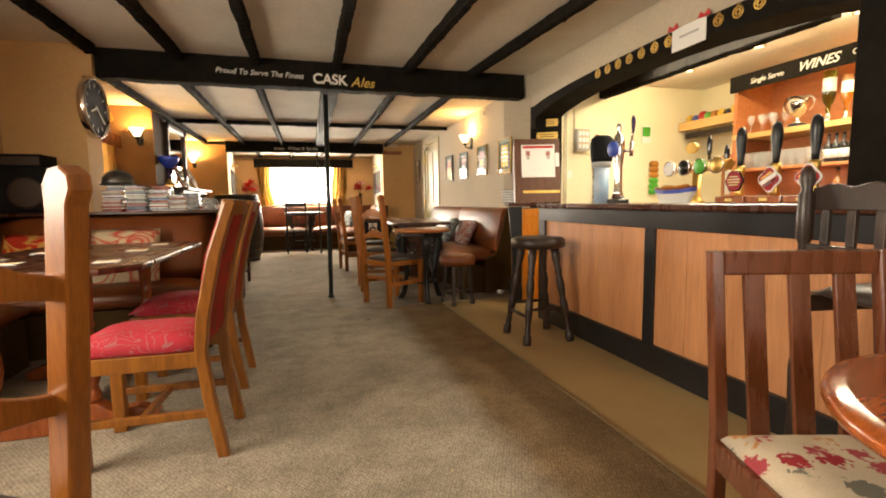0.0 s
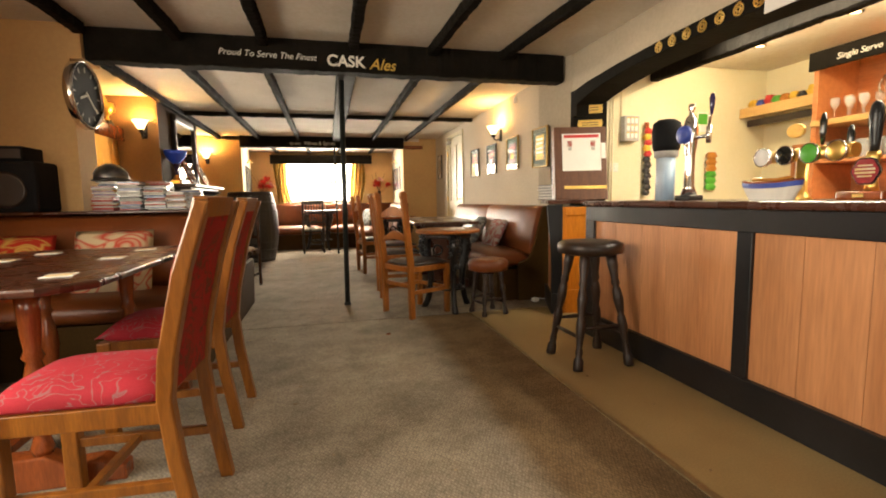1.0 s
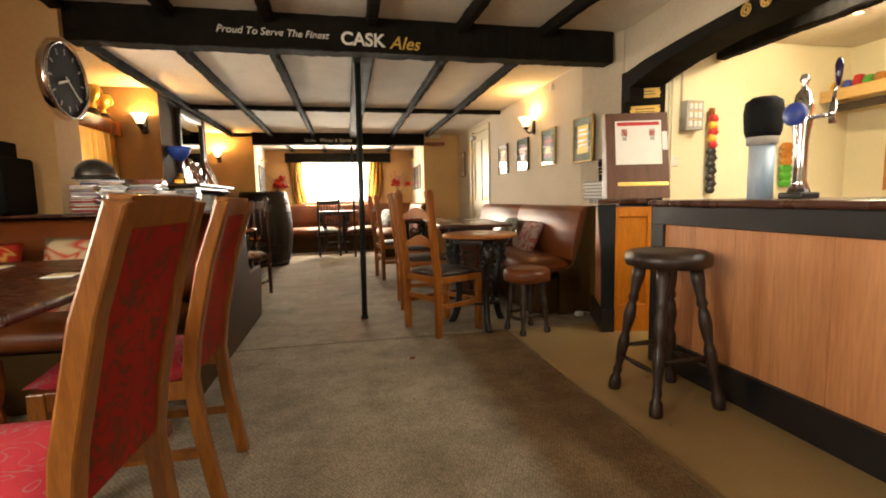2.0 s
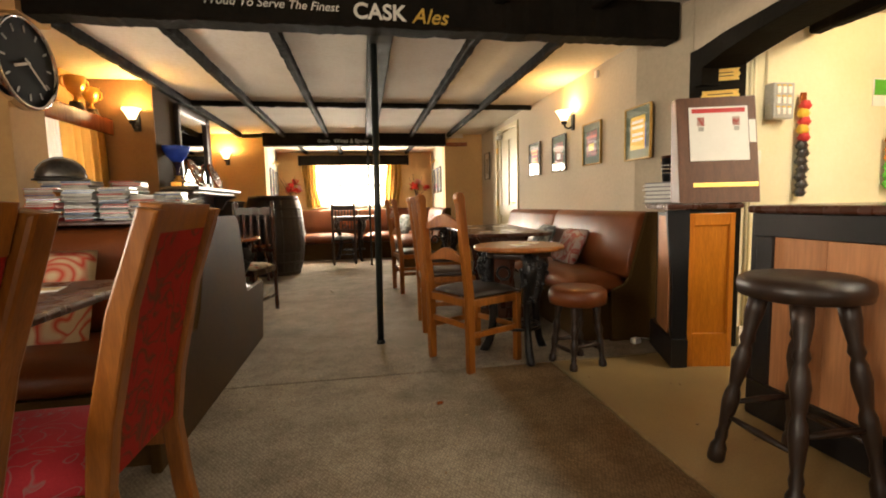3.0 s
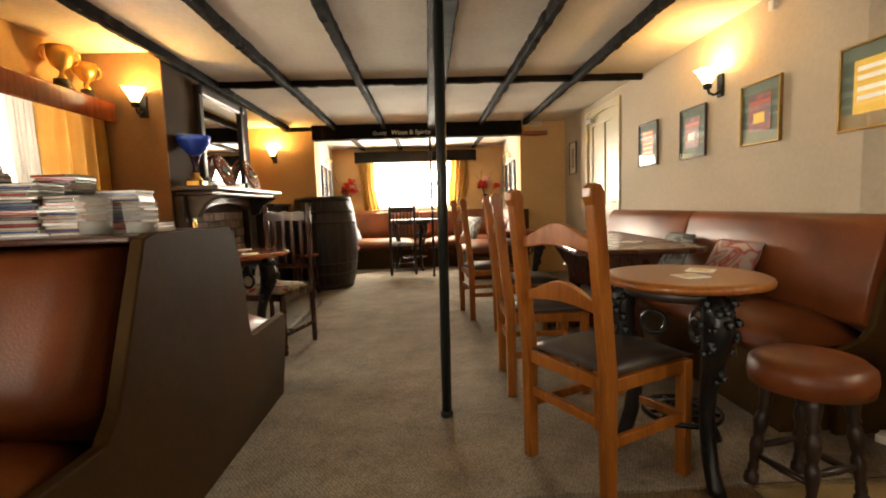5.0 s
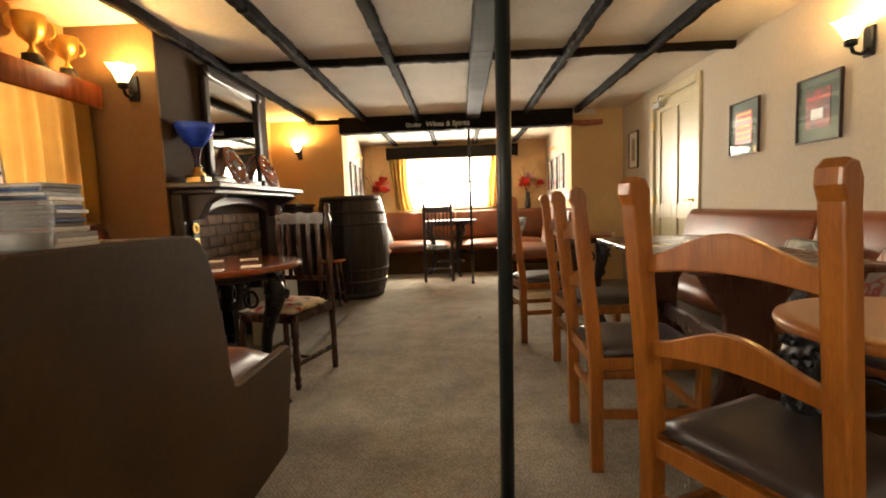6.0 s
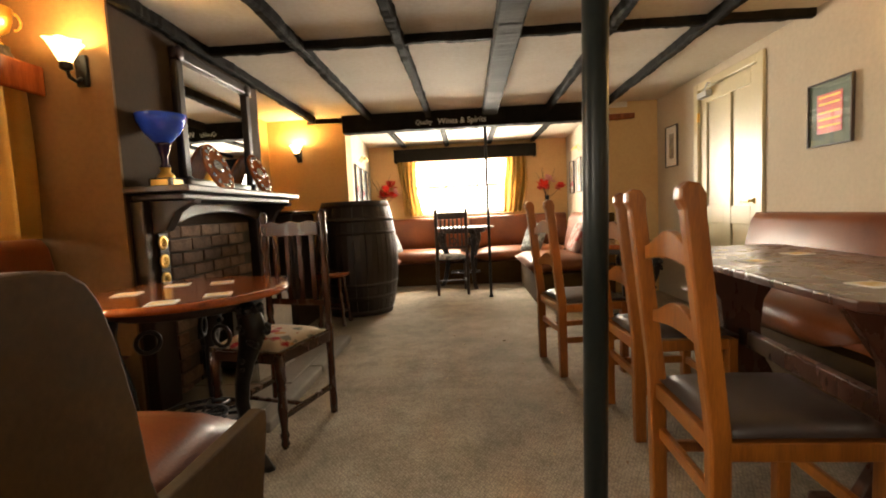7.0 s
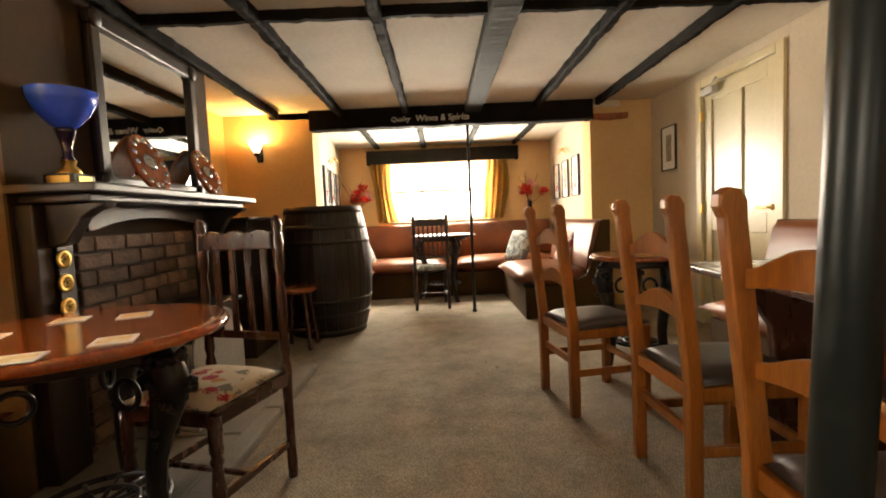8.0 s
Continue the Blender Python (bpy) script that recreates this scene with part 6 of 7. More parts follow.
nb = thing("notice_box", "dark wooden notice box with white sheet and brass strip", "notice board", (2.625, 5.03, 0.957), -16)
pts = [(-0.12, 0.0), (0.03, 0.0), (0.06, 0.6), (-0.02, 0.6)]
part("body", prism(B(), pts, 0.43, Matrix.Translation((-0.235, 0, 0)) @ YZ, 0.008), M["noticewood"], nb)
tilt = pose(0, -0.12, 0, -9.5, 0, 0)
part("brass_strip", box(B(), -0.16, -0.004, 0.09, 0.185, -0.001, 0.115, 0.001, m=tilt), M["brass"], nb)
sheet = part("sheet", box(B(), -0.17, -0.006, 0.24, 0.145, -0.0015, 0.55, m=tilt), M["paper"], nb, "white printed sheet with red heading")
part("heading_bar", box(B(), -0.155, -0.0085, 0.515, 0.13, -0.0065, 0.54, m=tilt), M["red"], sheet)
for x in (-0.11, 0.08):
    part("print_patch", box(B(), x - 0.018, -0.0085, 0.44, x + 0.02, -0.0065, 0.49, m=tilt), M["fawncush"], sheet)
    part("print_patch", box(B(), x - 0.012, -0.0085, 0.41, x + 0.016, -0.0065, 0.435, m=tilt), M["greybox"], sheet)
part("loose_sheet", box(B(), 0.15, -0.005, 0.34, 0.185, -0.002, 0.47, m=tilt), M["paper"], nb)
rl = random.Random(21)
for k in range(16):
    mg = thing("magazine", "thin paper magazine in a pile on the cabinet", "magazine", (2.515 + rl.uniform(-0.01, 0.01), 5.33 + rl.uniform(-0.012, 0.012), 0.957 + k * 0.0085), -60 + rl.uniform(-10, 10), "pile of magazines")
    part("page_block", box(B(), -0.1, -0.07, 0, 0.1, 0.07, 0.0075, 0.001), M["paper"] if k % 3 else CDC[1], mg)
tumb = thing("dice_cup", "black cup with silver bands on the magazines", "cup", (2.54, 5.33, 1.095))
part("cup", lathe(B(), [(0.032, 0), (0.042, 0.15), (0.039, 0.15), (0.03, 0.006), (0, 0.005)], 24), M["speaker"], tumb)
for z in (0.05, 0.075, 0.1):
    part("band", lathe(B(), [(0.0335 + z * 0.066, z), (0.0345 + z * 0.066, z), (0.0352 + z * 0.066, z + 0.009), (0.0335 + z * 0.066, z + 0.009), (0.0335 + z * 0.066, z)], 24), M["chrome"], tumb)
tumb2 = thing("tall_cup", "dark brown cup standing behind the magazines", "cup", (2.57, 5.38, 1.095))
part("cup", lathe(B(), [(0.034, 0), (0.044, 0.17), (0.041, 0.17), (0.032, 0.006), (0, 0.005)], 24), M["mahog"], tumb2)

# sockets and leads by the bench end
sk = thing("wall_socket", "white double wall socket with plugs above the skirting", "socket", (2.69, 5.615, 0.34), -75.5)
part("plate", box(B(), -0.075, -0.014, -0.045, 0.075, 0.0, 0.045, 0.004), M["white"], sk)
for x in (-0.036, 0.036):
    part("plug", box(B(), x - 0.024, -0.05, -0.025, x + 0.024, -0.014, 0.025, 0.006), M["white"], sk)
plug = thing("loose_plug", "white plug lying on the floor by the wall", "plug", (2.42, 5.47, 0.0), 20)
part("body", box(B(), -0.03, -0.025, 0, 0.03, 0.025, 0.035, 0.008), M["white"], plug)
bm = B()
for k in range(8):
    a, b = k / 8, (k + 1) / 8
    rod(bm, (0.03 + 0.16 * a, 0.05 * math.sin(6 * a), 0.012), (0.03 + 0.16 * b, 0.05 * math.sin(6 * b), 0.012), 0.004, segs=6)
part("lead", bm, M["white"], plug)
skirt = B()
prism(skirt, [(2.628, 5.84), (2.74, 5.40), (2.727, 5.397), (2.615, 5.837)], 0.2)
setting("baseboard_2", skirt, M["white"], "cream skirting board by the bench end", "baseboard")
det = thing("alarm_sensor", "small white alarm sensor high on the wall", "sensor", (2.63, 6.42, 2.06), -90)
part("body", box(B(), -0.02, -0.03, -0.03, 0.02, 0, 0.03, 0.006), M["white"], det)

# ---- servery ----
unit = thing("back_bar_shelves", "orange wooden back bar shelving with black sign board", "shelving", (0, 0, 0))
for y in (4.42, 3.22, 2.0):
    part("upright", box(B(), 4.32, y - 0.02, 0.0, 4.745, y + 0.02, 2.06, 0.004), M["backbar"], unit)
part("back_panel", box(B(), 4.73, 0.8, 0.0, 4.748, 4.44, 2.06), M["backbar"], unit)
# light on the front edge is put into this shelf's paler colour
part("shelf", box(B(), 4.31, 0.8, 1.50, 4.73, 4.44, 1.545, 0.004), M["paleshelf"], unit, "shelf in a paler colour for its lit front edge")
part("shelf", box(B(), 4.33, 0.8, 1.21, 4.73, 4.44, 1.235, 0.004), M["backbar"], unit)
part("worktop", box(B(), 4.2, 0.8, 0.88, 4.73, 4.44, 0.92, 0.006), M["backbar"], unit)
sb = part("sign_board", box(B(), 4.285, 0.8, 1.93, 4.31, 4.46, 2.07, 0.003), M["beam"], unit, "black sign board with white lettering")
for text, size, y, z, bold, sh in (("Single Serve", 0.062, 4.25, 1.97, 0.0, 0.2), ("WINES", 0.10, 3.84, 1.965, 0.001, 0.35), ("CHARD", 0.062, 3.45, 1.985, 0.0, 0.2)):
    lettering(text, size, pose(4.283, y, z, 90, 0, -90), M["letter"], sb, "lettering", bold, sh)


def stem_glass(at):
    ob = thing("wine_glass", "clear stemmed wine glass on the back bar", "glass", at, 0, "stemmed glasses")
    part("glass", lathe(B(), [(0.03, 0), (0.028, 0.004), (0.005, 0.01), (0.004, 0.075), (0.02, 0.095), (0.032, 0.13), (0.03, 0.165), (0.028, 0.165), (0.029, 0.13), (0.017, 0.1), (0, 0.09)], 16), M["thinglass"], ob)


def tumbler(at):
    ob = thing("beer_glass", "clear straight beer glass on the back bar", "glass", at, 0, "straight glasses")
    part("glass", lathe(B(), [(0.028, 0), (0.038, 0.14), (0.036, 0.14), (0.026, 0.01), (0, 0.01)], 16), M["thinglass"], ob)


def bottle(at, s, material, label, flip=False, cap=None, lab_mat=None):
    ob = thing("bottle", label, "bottle", at, -90, "bottles on the back bar")
    prof = [(0.036, 0), (0.038, 0.01), (0.038, 0.17), (0.03, 0.205), (0.014, 0.235), (0.013, 0.29), (0.015, 0.295), (0.015, 0.305)]
    m = Matrix.Diagonal((s, s, s, 1))
    if flip:
        m = Matrix.Translation((0, 0, 0.305 * s)) @ pose(0, 0, 0, 180, 0, 0) @ m
    part("body", lathe(B(), prof, 20, m), material, ob)
    part("label", lathe(B(), [(0.0385, 0.05), (0.0388, 0.05), (0.0388, 0.14), (0.0385, 0.14), (0.0385, 0.05)], 20, m), lab_mat or M["paper"], ob)
    part("cap", lathe(B(), [(0.016, 0.285), (0.016, 0.31)], 14, m), cap or M["black"], ob)
    return ob


for k in range(6):
    stem_glass((4.42 + 0.09 * (k % 2), 4.34 - 0.05 * k, 1.546))
for k in range(16):
    tumbler((4.42 + 0.085 * (k % 2), 4.35 - 0.04 * k, 1.236))
for k in range(7):
    bottle((4.42, 3.66 - 0.055 * k, 1.236), 0.72, M["darkbottle"], "small dark wine bottle with white label")
for y, mt_, s, lm in ((3.71, M["greenbottle"], 1.15, M["paper"]), (3.58, M["amber"], 0.95, M["paper"]), (3.46, M["limebottle"], 1.3, M["paper"]), (3.12, M["amber"], 1.1, None), (2.96, M["glass"], 1.1, M["blue"])):
    ob = bottle((4.46, y, 1.60), s, mt_, "inverted spirit bottle on an optic", True, M["chrome"], lm)
    part("optic", lathe(B(), [(0.006, -0.05), (0.02, -0.045), (0.022, -0.01), (0.012, 0.0)], 14), M["chrome"], ob)
bottle((4.42, 3.58, 0.92), 0.9, M["amber"], "squat amber spirit bottle on the back bar")
bottle((4.40, 3.30, 0.92), 1.0, M["yellow"], "yellow juice bottle on the back bar")
silver = thing("silver_trophy", "tarnished silver two handled trophy on the back bar", "trophy", (4.44, 3.93, 1.546), -90)
part("base", lathe(B(), [(0.07, 0), (0.07, 0.03), (0.055, 0.035)], 24), M["black"], silver)
part("bowl", lathe(B(), [(0.05, 0.035), (0.016, 0.06), (0.016, 0.085), (0.06, 0.12), (0.085, 0.18), (0.09, 0.25), (0.086, 0.25), (0.06, 0.14), (0, 0.12)], 28), M["chrome"], silver)
for sx in (-1, 1):
    bm = B()
    prev = None
    for j in range(9):
        a = radians(-80 + j * 20)
        q = Vector((sx * (0.085 + 0.04 * math.cos(a)), 0, 0.19 + 0.055 * math.sin(a)))
        if prev:
            rod(bm, prev, q, 0.007, segs=6)
        prev = q
    part("handle", bm, M["chrome"], silver)
snack = thing("wall_shelf", "pale pine wall shelf over the servery corner", "shelf", (0, 0, 0))
part("board", box(B(), 4.45, 4.47, 1.75, 4.748, 5.235, 1.79, 0.004), M["paleshelf"], snack)
part("front_rail", box(B(), 4.44, 4.47, 1.70, 4.455, 5.235, 1.79, 0.003), M["paleshelf"], snack)
part("sign_rail", box(B(), 4.50, 4.47, 1.62, 4.53, 5.2, 1.68, 0.003), M["darkwood"], snack, "dark rail with faded lettering")
PK = [M["yellow"], M["blue"], M["red"], M["green"], CDC[4], M["yellow"], CDC[2]]
for k in range(9):
    b = thing("snack_pack", "bright crumpled snack packet on the wall shelf", "snack packet", (4.56, 5.18 - 0.08 * k, 1.791), rl.uniform(-15, 15), "snack packets")
    part("bag", cushion(B(), -0.05, -0.035, 0.0, 0.05, 0.035, rl.uniform(0.06, 0.1), 0.0, 6), PK[k % 7], b)
hung = thing("snack_card", "hanging strip of orange and green snack packets", "snack packets", (4.1, 5.2, 1.02), 0)
for k in range(6):
    part("packet", cushion(B(), -0.055, -0.02, 0.058 * k, 0.055, 0.015, 0.058 * k + 0.07, 0.0, 6), M["green"] if k < 3 else CDC[4], hung)
nuts = thing("nut_card", "hanging strip of dark and orange nut packets", "snack packets", (3.39, 5.2, 0.98), 0)
for k in range(12):
    part("packet", cushion(B(), -0.035 + 0.012 * (k % 2), -0.025, 0.05 * k, 0.03 + 0.012 * (k % 2), 0.02, 0.05 * k + 0.06, 0.0, 5), CDC[2] if k < 7 else (M["red"] if k % 2 else M["yellow"]), nuts)
part("hook_card", box(B(), -0.02, 0.0, 0.6, 0.02, 0.01, 0.66), M["redwood"], nuts)
eb = thing("fuse_box", "grey consumer unit with rows of switches", "fuse box", (3.21, 5.238, 1.58), 0)
part("case", box(B(), -0.075, -0.07, -0.11, 0.075, 0.0, 0.11, 0.005), M["greybox"], eb)
for i in range(3):
    for j in range(3):
        part("switch", box(B(), -0.055 + 0.04 * i, -0.078, -0.085 + 0.065 * j, -0.03 + 0.04 * i, -0.07, -0.045 + 0.065 * j, 0.002), M["paper"], eb)
        part("switch_label", box(B(), -0.055 + 0.04 * i, -0.073, -0.042 + 0.065 * j, -0.03 + 0.04 * i, -0.07, -0.034 + 0.065 * j), M["yellow"], eb)
for x in (3.03, 3.055, 3.14):
    bm = B()
    rod(bm, (x, 5.232, 0.14 if x < 3.1 else 1.69), (x, 5.232, 2.16), 0.009, segs=8)
    whole("pipe", bm, M["barwall"], "cream painted surface pipe on the servery wall", "pipe", "surface pipes")
sw = thing("light_switch", "white light switch on the servery wall", "switch", (3.08, 5.238, 1.24), 0)
part("plate", box(B(), -0.04, -0.01, -0.04, 0.04, 0, 0.04, 0.003), M["white"], sw)
part("rocker", box(B(), -0.01, -0.015, -0.015, 0.01, -0.01, 0.015, 0.002), M["white"], sw)
note = thing("wall_notice", "green and white notice pinned on the servery wall", "notice", (4.02, 5.238, 1.66), 0)
part("sheet", box(B(), -0.06, -0.004, -0.09, 0.06, 0, 0.09), M["paper"], note)
part("print", box(B(), -0.05, -0.006, -0.02, 0.05, -0.0045, 0.08), M["green"], note)
hatch = thing("framed_notice", "orange framed white notice on the back wall", "notice", (4.748, 4.72, 1.2), -90)
for a, b, c, d in ((-0.2, 0.2, 0.19, 0.22), (-0.2, 0.2, -0.22, -0.19), (-0.2, -0.17, -0.19, 0.19), (0.17, 0.2, -0.19, 0.19)):
    part("frame_rail", box(B(), a, -0.025, c, b, 0, d, 0.003), M["backbar"], hatch)
part("sheet", box(B(), -0.17, -0.008, -0.19, 0.17, -0.002, 0.19), M["paper"], hatch)
part("print", box(B(), -0.12, -0.010, -0.06, 0.02, -0.0085, -0.02), M["green"], hatch)
tube = thing("strip_light", "lit white fluorescent batten over the servery", "light fitting", (3.32, 2.9, 2.12))
part("batten", box(B(), -0.05, -1.5, 0.0, 0.05, 1.5, 0.04, 0.004), M["white"], tube)
part("diffuser", box(B(), -0.09, -1.48, -0.014, 0.09, 1.48, 0.0, 0.004), glow("lit_diffuser", (1.0, 0.93, 0.78), 2.5), tube, "glowing white diffuser")
for y in (4.6, 3.9, 3.2, 2.5):
    dl = thing("downlight", "small lit round ceiling downlight", "light fitting", (3.95, y, 2.15), 0, "servery downlights")
    part("rim", lathe(B(), [(0.03, 0), (0.045, 0), (0.045, 0.01), (0.03, 0.01), (0.03, 0)], 20), M["chrome"], dl)
    part("lens", lathe(B(), [(0.03, 0.004), (0.03, 0.008)], 20), M["lampglass"], dl)

# things on the bar counter
tap = thing("chrome_tap", "tall chrome lager tap with dark lever", "beer tap", (2.56, 3.74, 0.95), -90)
part("foot", box(B(), -0.06, -0.05, 0, 0.06, 0.05, 0.03, 0.008), M["black"], tap)
part("column", lathe(B(), [(0.045, 0.03), (0.028, 0.08), (0.026, 0.25), (0.036, 0.32), (0.04, 0.40), (0.03, 0.46), (0.012, 0.48), (0.012, 0.5), (0.02, 0.52), (0.012, 0.54), (0, 0.545)], 24), M["chrome"], tap)
part("badge", lathe(B(), [(0.05, 0), (0.05, 0.02), (0.03, 0.03), (0, 0.031)], 24, pose(0, -0.035, 0.37, 90, 0, 0)), M["blue"], tap, "round blue badge")
bm = B()
rod(bm, (0.03, 0, 0.35), (0.13, 0.0, 0.35), 0.01)
rod(bm, (0.13, 0, 0.31), (0.13, 0, 0.40), 0.014)
rod(bm, (0.13, 0, 0.40), (0.145, 0, 0.50), 0.008)
part("spout", bm, M["chrome"], tap)
part("lever", lathe(B(), [(0.008, 0), (0.018, 0.05), (0.022, 0.1), (0.012, 0.13)], 14, pose(0.145, 0, 0.46) @ Matrix.Diagonal((0.7, 0.7, 0.85, 1))), M["glassblue"], tap)
cool = thing("covered_tap", "blue cylindrical tap under a black cloth cover", "beer tap", (2.58, 3.96, 0.95))
part("cylinder", lathe(B(), [(0.055, 0), (0.055, 0.26)], 28), mat("pale_blue_print", (0.25, 0.42, 0.62), (0.55, 0.6, 0.65), rough=0.3, scale=6, bump=0, stretch=(1, 1, 0.2)), cool)
part("collar", lathe(B(), [(0.055, 0.26), (0.068, 0.265), (0.07, 0.31), (0.06, 0.32)], 28), M["greybox"], cool)
part("cover", lathe(B(), [(0.07, 0.30), (0.08, 0.33), (0.085, 0.42), (0.078, 0.47), (0.05, 0.49), (0, 0.492)], 28), M["speaker"], cool, "black cloth cover")
M["deepred"] = mat("deep_red_print", (0.33, 0.012, 0.018), (0.24, 0.008, 0.012), rough=0.4, scale=30, bump=0.02)
font = thing("brass_tap_bar", "brass tap bar with four round lenses", "beer tap", (2.66, 3.16, 0.95), -90)
part("column", lathe(B(), [(0.06, 0), (0.04, 0.02), (0.028, 0.05), (0.028, 0.22)], 24), M["brass"], font)
bm = B()
rod(bm, (-0.27, 0, 0.24), (0.27, 0, 0.24), 0.035, segs=20)
part("cross_bar", bm, M["brass"], font)
for k, mt_ in enumerate((M["paper"], M["darkbottle"], M["green"], M["brass"])):
    x = -0.21 + 0.14 * k
    ln = part("lens", lathe(B(), [(0.05, 0), (0.05, 0.02), (0.04, 0.026), (0, 0.028)], 24, pose(x, -0.03, 0.24, 90, 0, 0)), mt_, font)
    part("rim", lathe(B(), [(0.048, 0.018), (0.054, 0.018), (0.054, 0.026), (0.048, 0.026), (0.048, 0.018)], 24, pose(x, -0.03, 0.24, 90, 0, 0)), M["chrome"], ln)
for x, top in ((0.1, 0.44), (0.24, 0.36)):
    part("tap_lever", lathe(B(), [(0.008, 0), (0.016, 0.06), (0.018, 0.12), (0.008, 0.16)], 12, pose(x, 0.0, top - 0.16)), M["darkbottle"], font)
part("top_badge", lathe(B(), [(0.05, -0.01), (0.05, 0.01)], 24, pose(-0.05, 0, 0.37, 90, 0, 0) @ Matrix.Diagonal((1, 0.75, 1, 1))), M["brass"], font)
font.scale = (0.82, 0.82, 0.86)
boat = thing("lifeboat_collection_box", "model lifeboat collection box in white and blue", "collection box", (2.60, 3.26, 0.95), -90)


def hull(zlo, zhi, grow0, grow1, hollow=False):
    bm = B()
    rings = []
    for z, g in ((zlo, grow0), (zhi, grow1)):
        ring = []
        for k in range(28):
            a = 2 * math.pi * k / 28
            ring.append(bm.verts.new((0.155 * g * math.copysign(abs(math.cos(a)) ** 0.8, math.cos(a)), 0.055 * g * math.sin(a), z + 0.012 * math.cos(a) ** 2 * (z > 0.02))))
        rings.append(ring)
    for i in range(28):
        bm.faces.new((rings[0][i], rings[0][(i + 1) % 28], rings[1][(i + 1) % 28], rings[1][i]))
    bm.faces.new(list(reversed(rings[0]))), bm.faces.new(rings[1])
    return bm


part("hull", hull(0.0, 0.055, 0.72, 0.96), M["white"], boat)
part("blue_band", hull(0.055, 0.078, 0.965, 1.0), M["blue"], boat)
part("gunwale", hull(0.079, 0.088, 1.0, 0.98), M["redwood"], boat)
part("deck", hull(0.089, 0.1, 0.7, 0.6), CDC[4], boat)
for k, (y, clip) in enumerate(((2.86, "red"), (2.67, "red"), (2.49, "red"))):
    hp = thing("hand_pump", "black handled beer hand pump with printed clip", "beer pump", (2.64, y, 0.95), -90, "hand pumps")
    part("base", box(B(), -0.085, -0.07, 0, 0.085, 0.05, 0.035, 0.006), M["redwood"], hp)
    part("plate", box(B(), -0.02, -0.072, 0.01, 0.02, -0.07, 0.025), M["brass"], hp)
    part("pillar", lathe(B(), [(0.026, 0.035), (0.02, 0.06), (0.018, 0.15), (0.024, 0.17), (0.02, 0.19)], 18), M["brass"], hp)
    part("handle", lathe(B(), [(0.014, 0.19), (0.016, 0.22), (0.022, 0.28), (0.026, 0.33), (0.02, 0.37), (0.01, 0.385), (0, 0.387)], 18), M["black"], hp, "black turned handle")
    n = 28
    lobe = lambda a, s: ((0.052 + (0.007 * math.cos(4 * a) if k else 0.003 * math.cos(6 * a))) * s * math.cos(a), 0.113 + (0.056 + (0.007 * math.cos(4 * a) if k else 0.003 * math.cos(6 * a))) * s * math.sin(a))
    rim = [lobe(2 * math.pi * j / n, 1.0) for j in range(n)]
    face = [lobe(2 * math.pi * j / n, 0.88) for j in range(n)]
    cl = part("pump_clip", prism(B(), rim, 0.008, Matrix.Translation((0, -0.03, 0)) @ XZ, 0.002), M["paper"] if k else M["darkbottle"], hp, "pump clip with printed edge")
    part("clip_face", prism(B(), face, 0.003, Matrix.Translation((0, -0.0385, 0)) @ XZ), M["deepred"], cl, "deep red printed face")
    if k:  # slanting cream sash with a dark mark beside it
        for z, h, mt_, w in ((0.003, 0.010, M["paper"], 0.043), (-0.018, 0.004, M["darkbottle"], 0.03), (0.022, 0.004, M["brass"], 0.03)):
            part("clip_sash", box(B(), -w, -0.0432, z - h, w, -0.0418, z + h, m=Matrix.Translation((0, 0, 0.113)) @ pose(0, 0, 0, 0, -32, 0)), mt_, cl)
    else:
        for z, h, w in ((0.022, 0.003, 0.026), (0.008, 0.004, 0.036), (-0.006, 0.004, 0.036), (-0.02, 0.003, 0.026)):
            part("clip_bar", box(B(), -w, -0.0432, 0.113 + z - h, w, -0.0418, 0.113 + z + h), M["matcard"], cl)

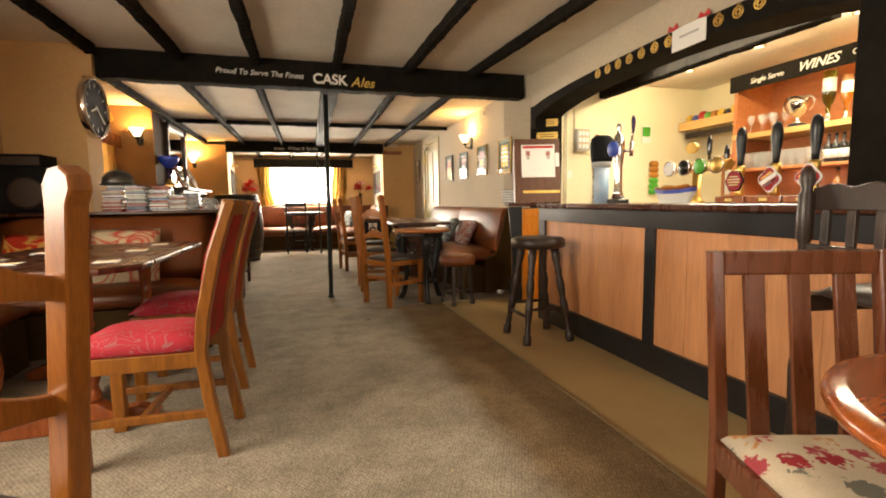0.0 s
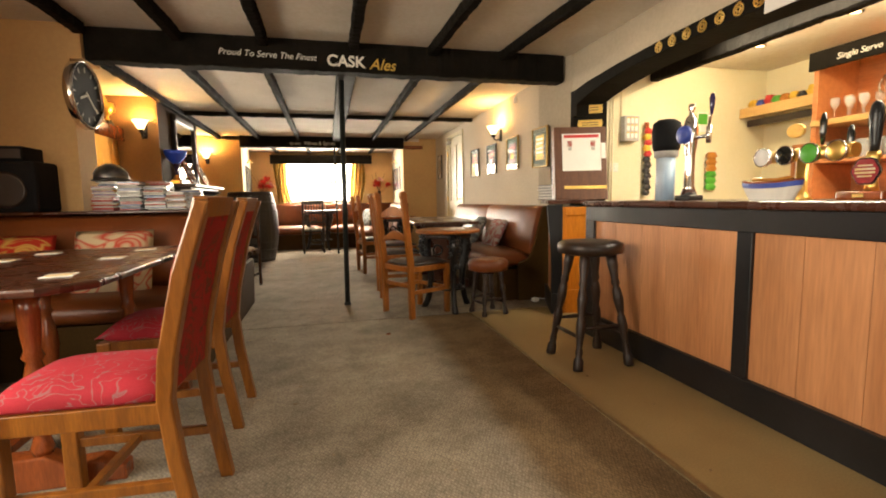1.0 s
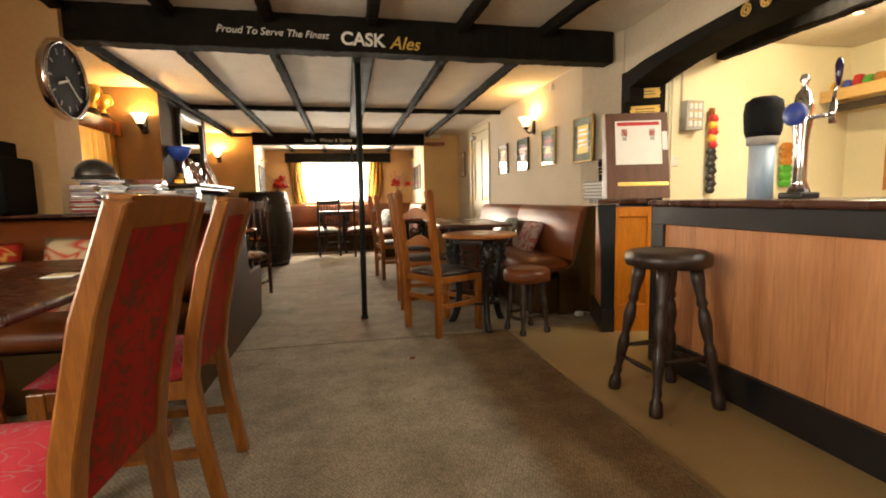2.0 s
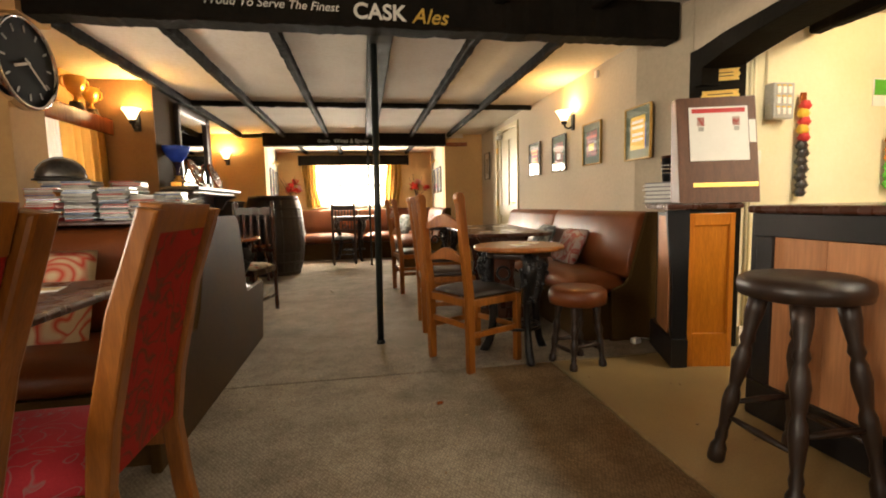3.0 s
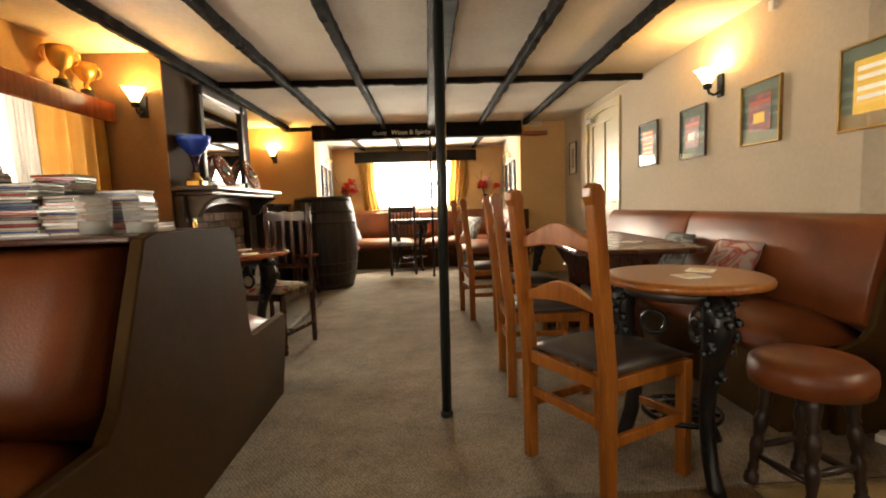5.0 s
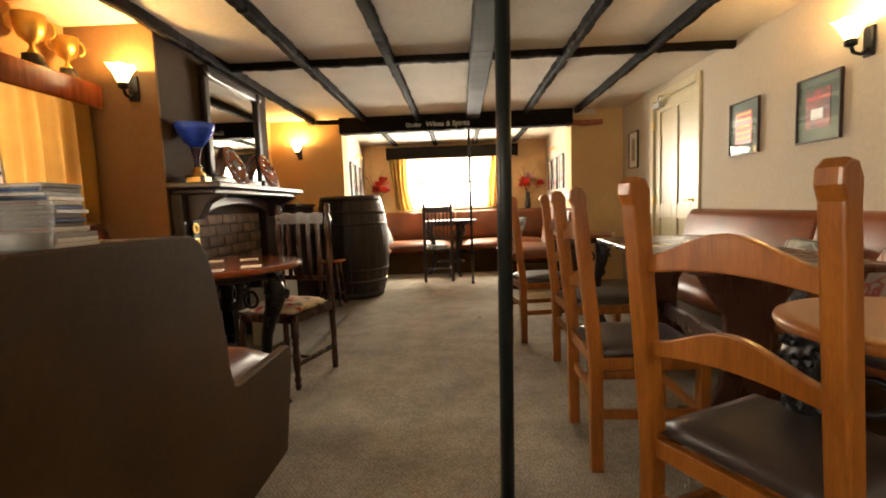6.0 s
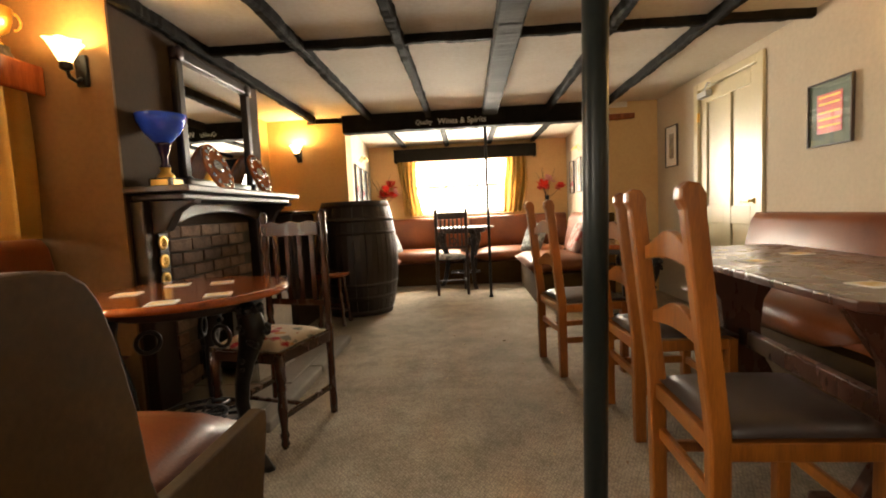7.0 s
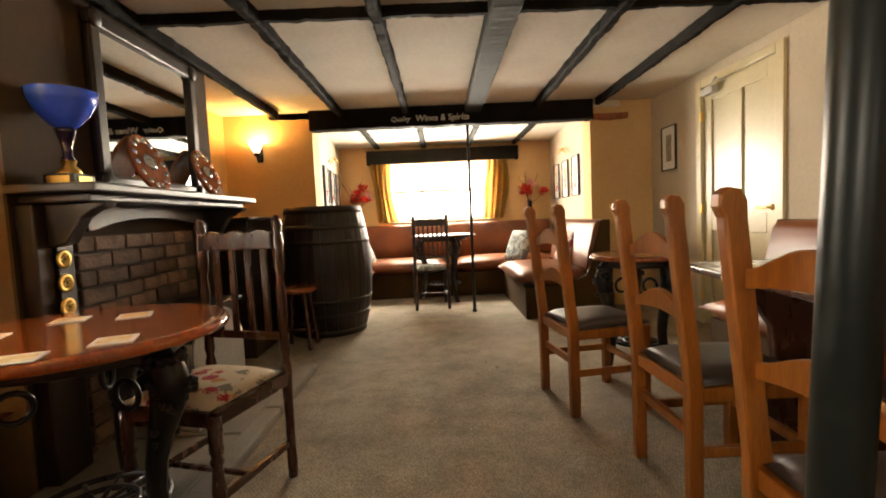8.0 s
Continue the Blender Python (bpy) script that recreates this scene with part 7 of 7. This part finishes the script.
# ---- bricks of the fireplace ----
def brick_mesh(w, h, seed):
    bm = B()
    box(bm, 0, -w / 2, -h / 2, 0.022, w / 2, h / 2, 0.006)
    r2 = random.Random(seed)
    for v in bm.verts:
        v.co += Vector((r2.uniform(-0.003, 0.003), r2.uniform(-0.003, 0.003), r2.uniform(-0.002, 0.002)))
    me = bpy.data.meshes.new("brick")
    bm.to_mesh(me)
    bm.free()
    me.materials.append(M["brick"])
    return me


FULL = [brick_mesh(0.205, 0.066, k) for k in range(5)]
HALF = [brick_mesh(0.095, 0.066, k + 9) for k in range(3)]
rb = random.Random(3)
for row in range(13):
    z = 0.04 + row * 0.077
    y = 7.5 if row % 2 else 7.39
    while y < 8.5:
        w = 0.215
        c = y + w / 2
        half = c - w / 2 < 7.44
        y += w
        if c + 0.1 > 8.52 or (z < 0.64 and 7.62 < c < 8.46 and not (z > 0.55 and (c < 7.8 or c > 8.3))):
            continue
        ob = new("brick", rb.choice(HALF) if half else rb.choice(FULL))
        ob.matrix_basis = pose(-1.2 + rb.uniform(-0.004, 0.003), c + (0.055 if half else 0), z, 0, rb.uniform(-1.5, 1.5), 0)
        ob.parent = fire


# ---- crumbs and flecks trodden into the carpet ----
rc = random.Random(31)
bm = B()
for _ in range(120):
    x, y, s = rc.uniform(-0.1, 1.15), rc.uniform(2.2, 9.8), rc.uniform(0.003, 0.008)
    if rc.random() < 0.35:
        x = rc.uniform(1.8, 2.25) if y < 5 else x
    bmesh.ops.create_icosphere(bm, subdivisions=1, radius=s, matrix=pose(x, y, s * 0.3, 0, 0, rc.uniform(0, 180)) @ Matrix.Diagonal((rc.uniform(0.7, 2.2), 1, 0.5, 1)))
whole("crumbs", bm, mat("pale_crumb", (0.50, 0.40, 0.26), (0.16, 0.09, 0.05), rough=0.9, scale=2.5, bump=0.1), "pale crumbs and flecks trodden into the carpet", "debris", kind="stuff")
bm = B()
prism(bm, [(-0.022, -0.006), (-0.008, -0.013), (0.012, -0.009), (0.026, 0.004), (0.006, 0.012), (-0.014, 0.010)], 0.007, pose(0.935, 4.8, 0.001, 4, 6, 25), 0.002)
whole("dropped_scrap", bm, M["redwood"], "small red brown scrap dropped on the carpet", "scrap")
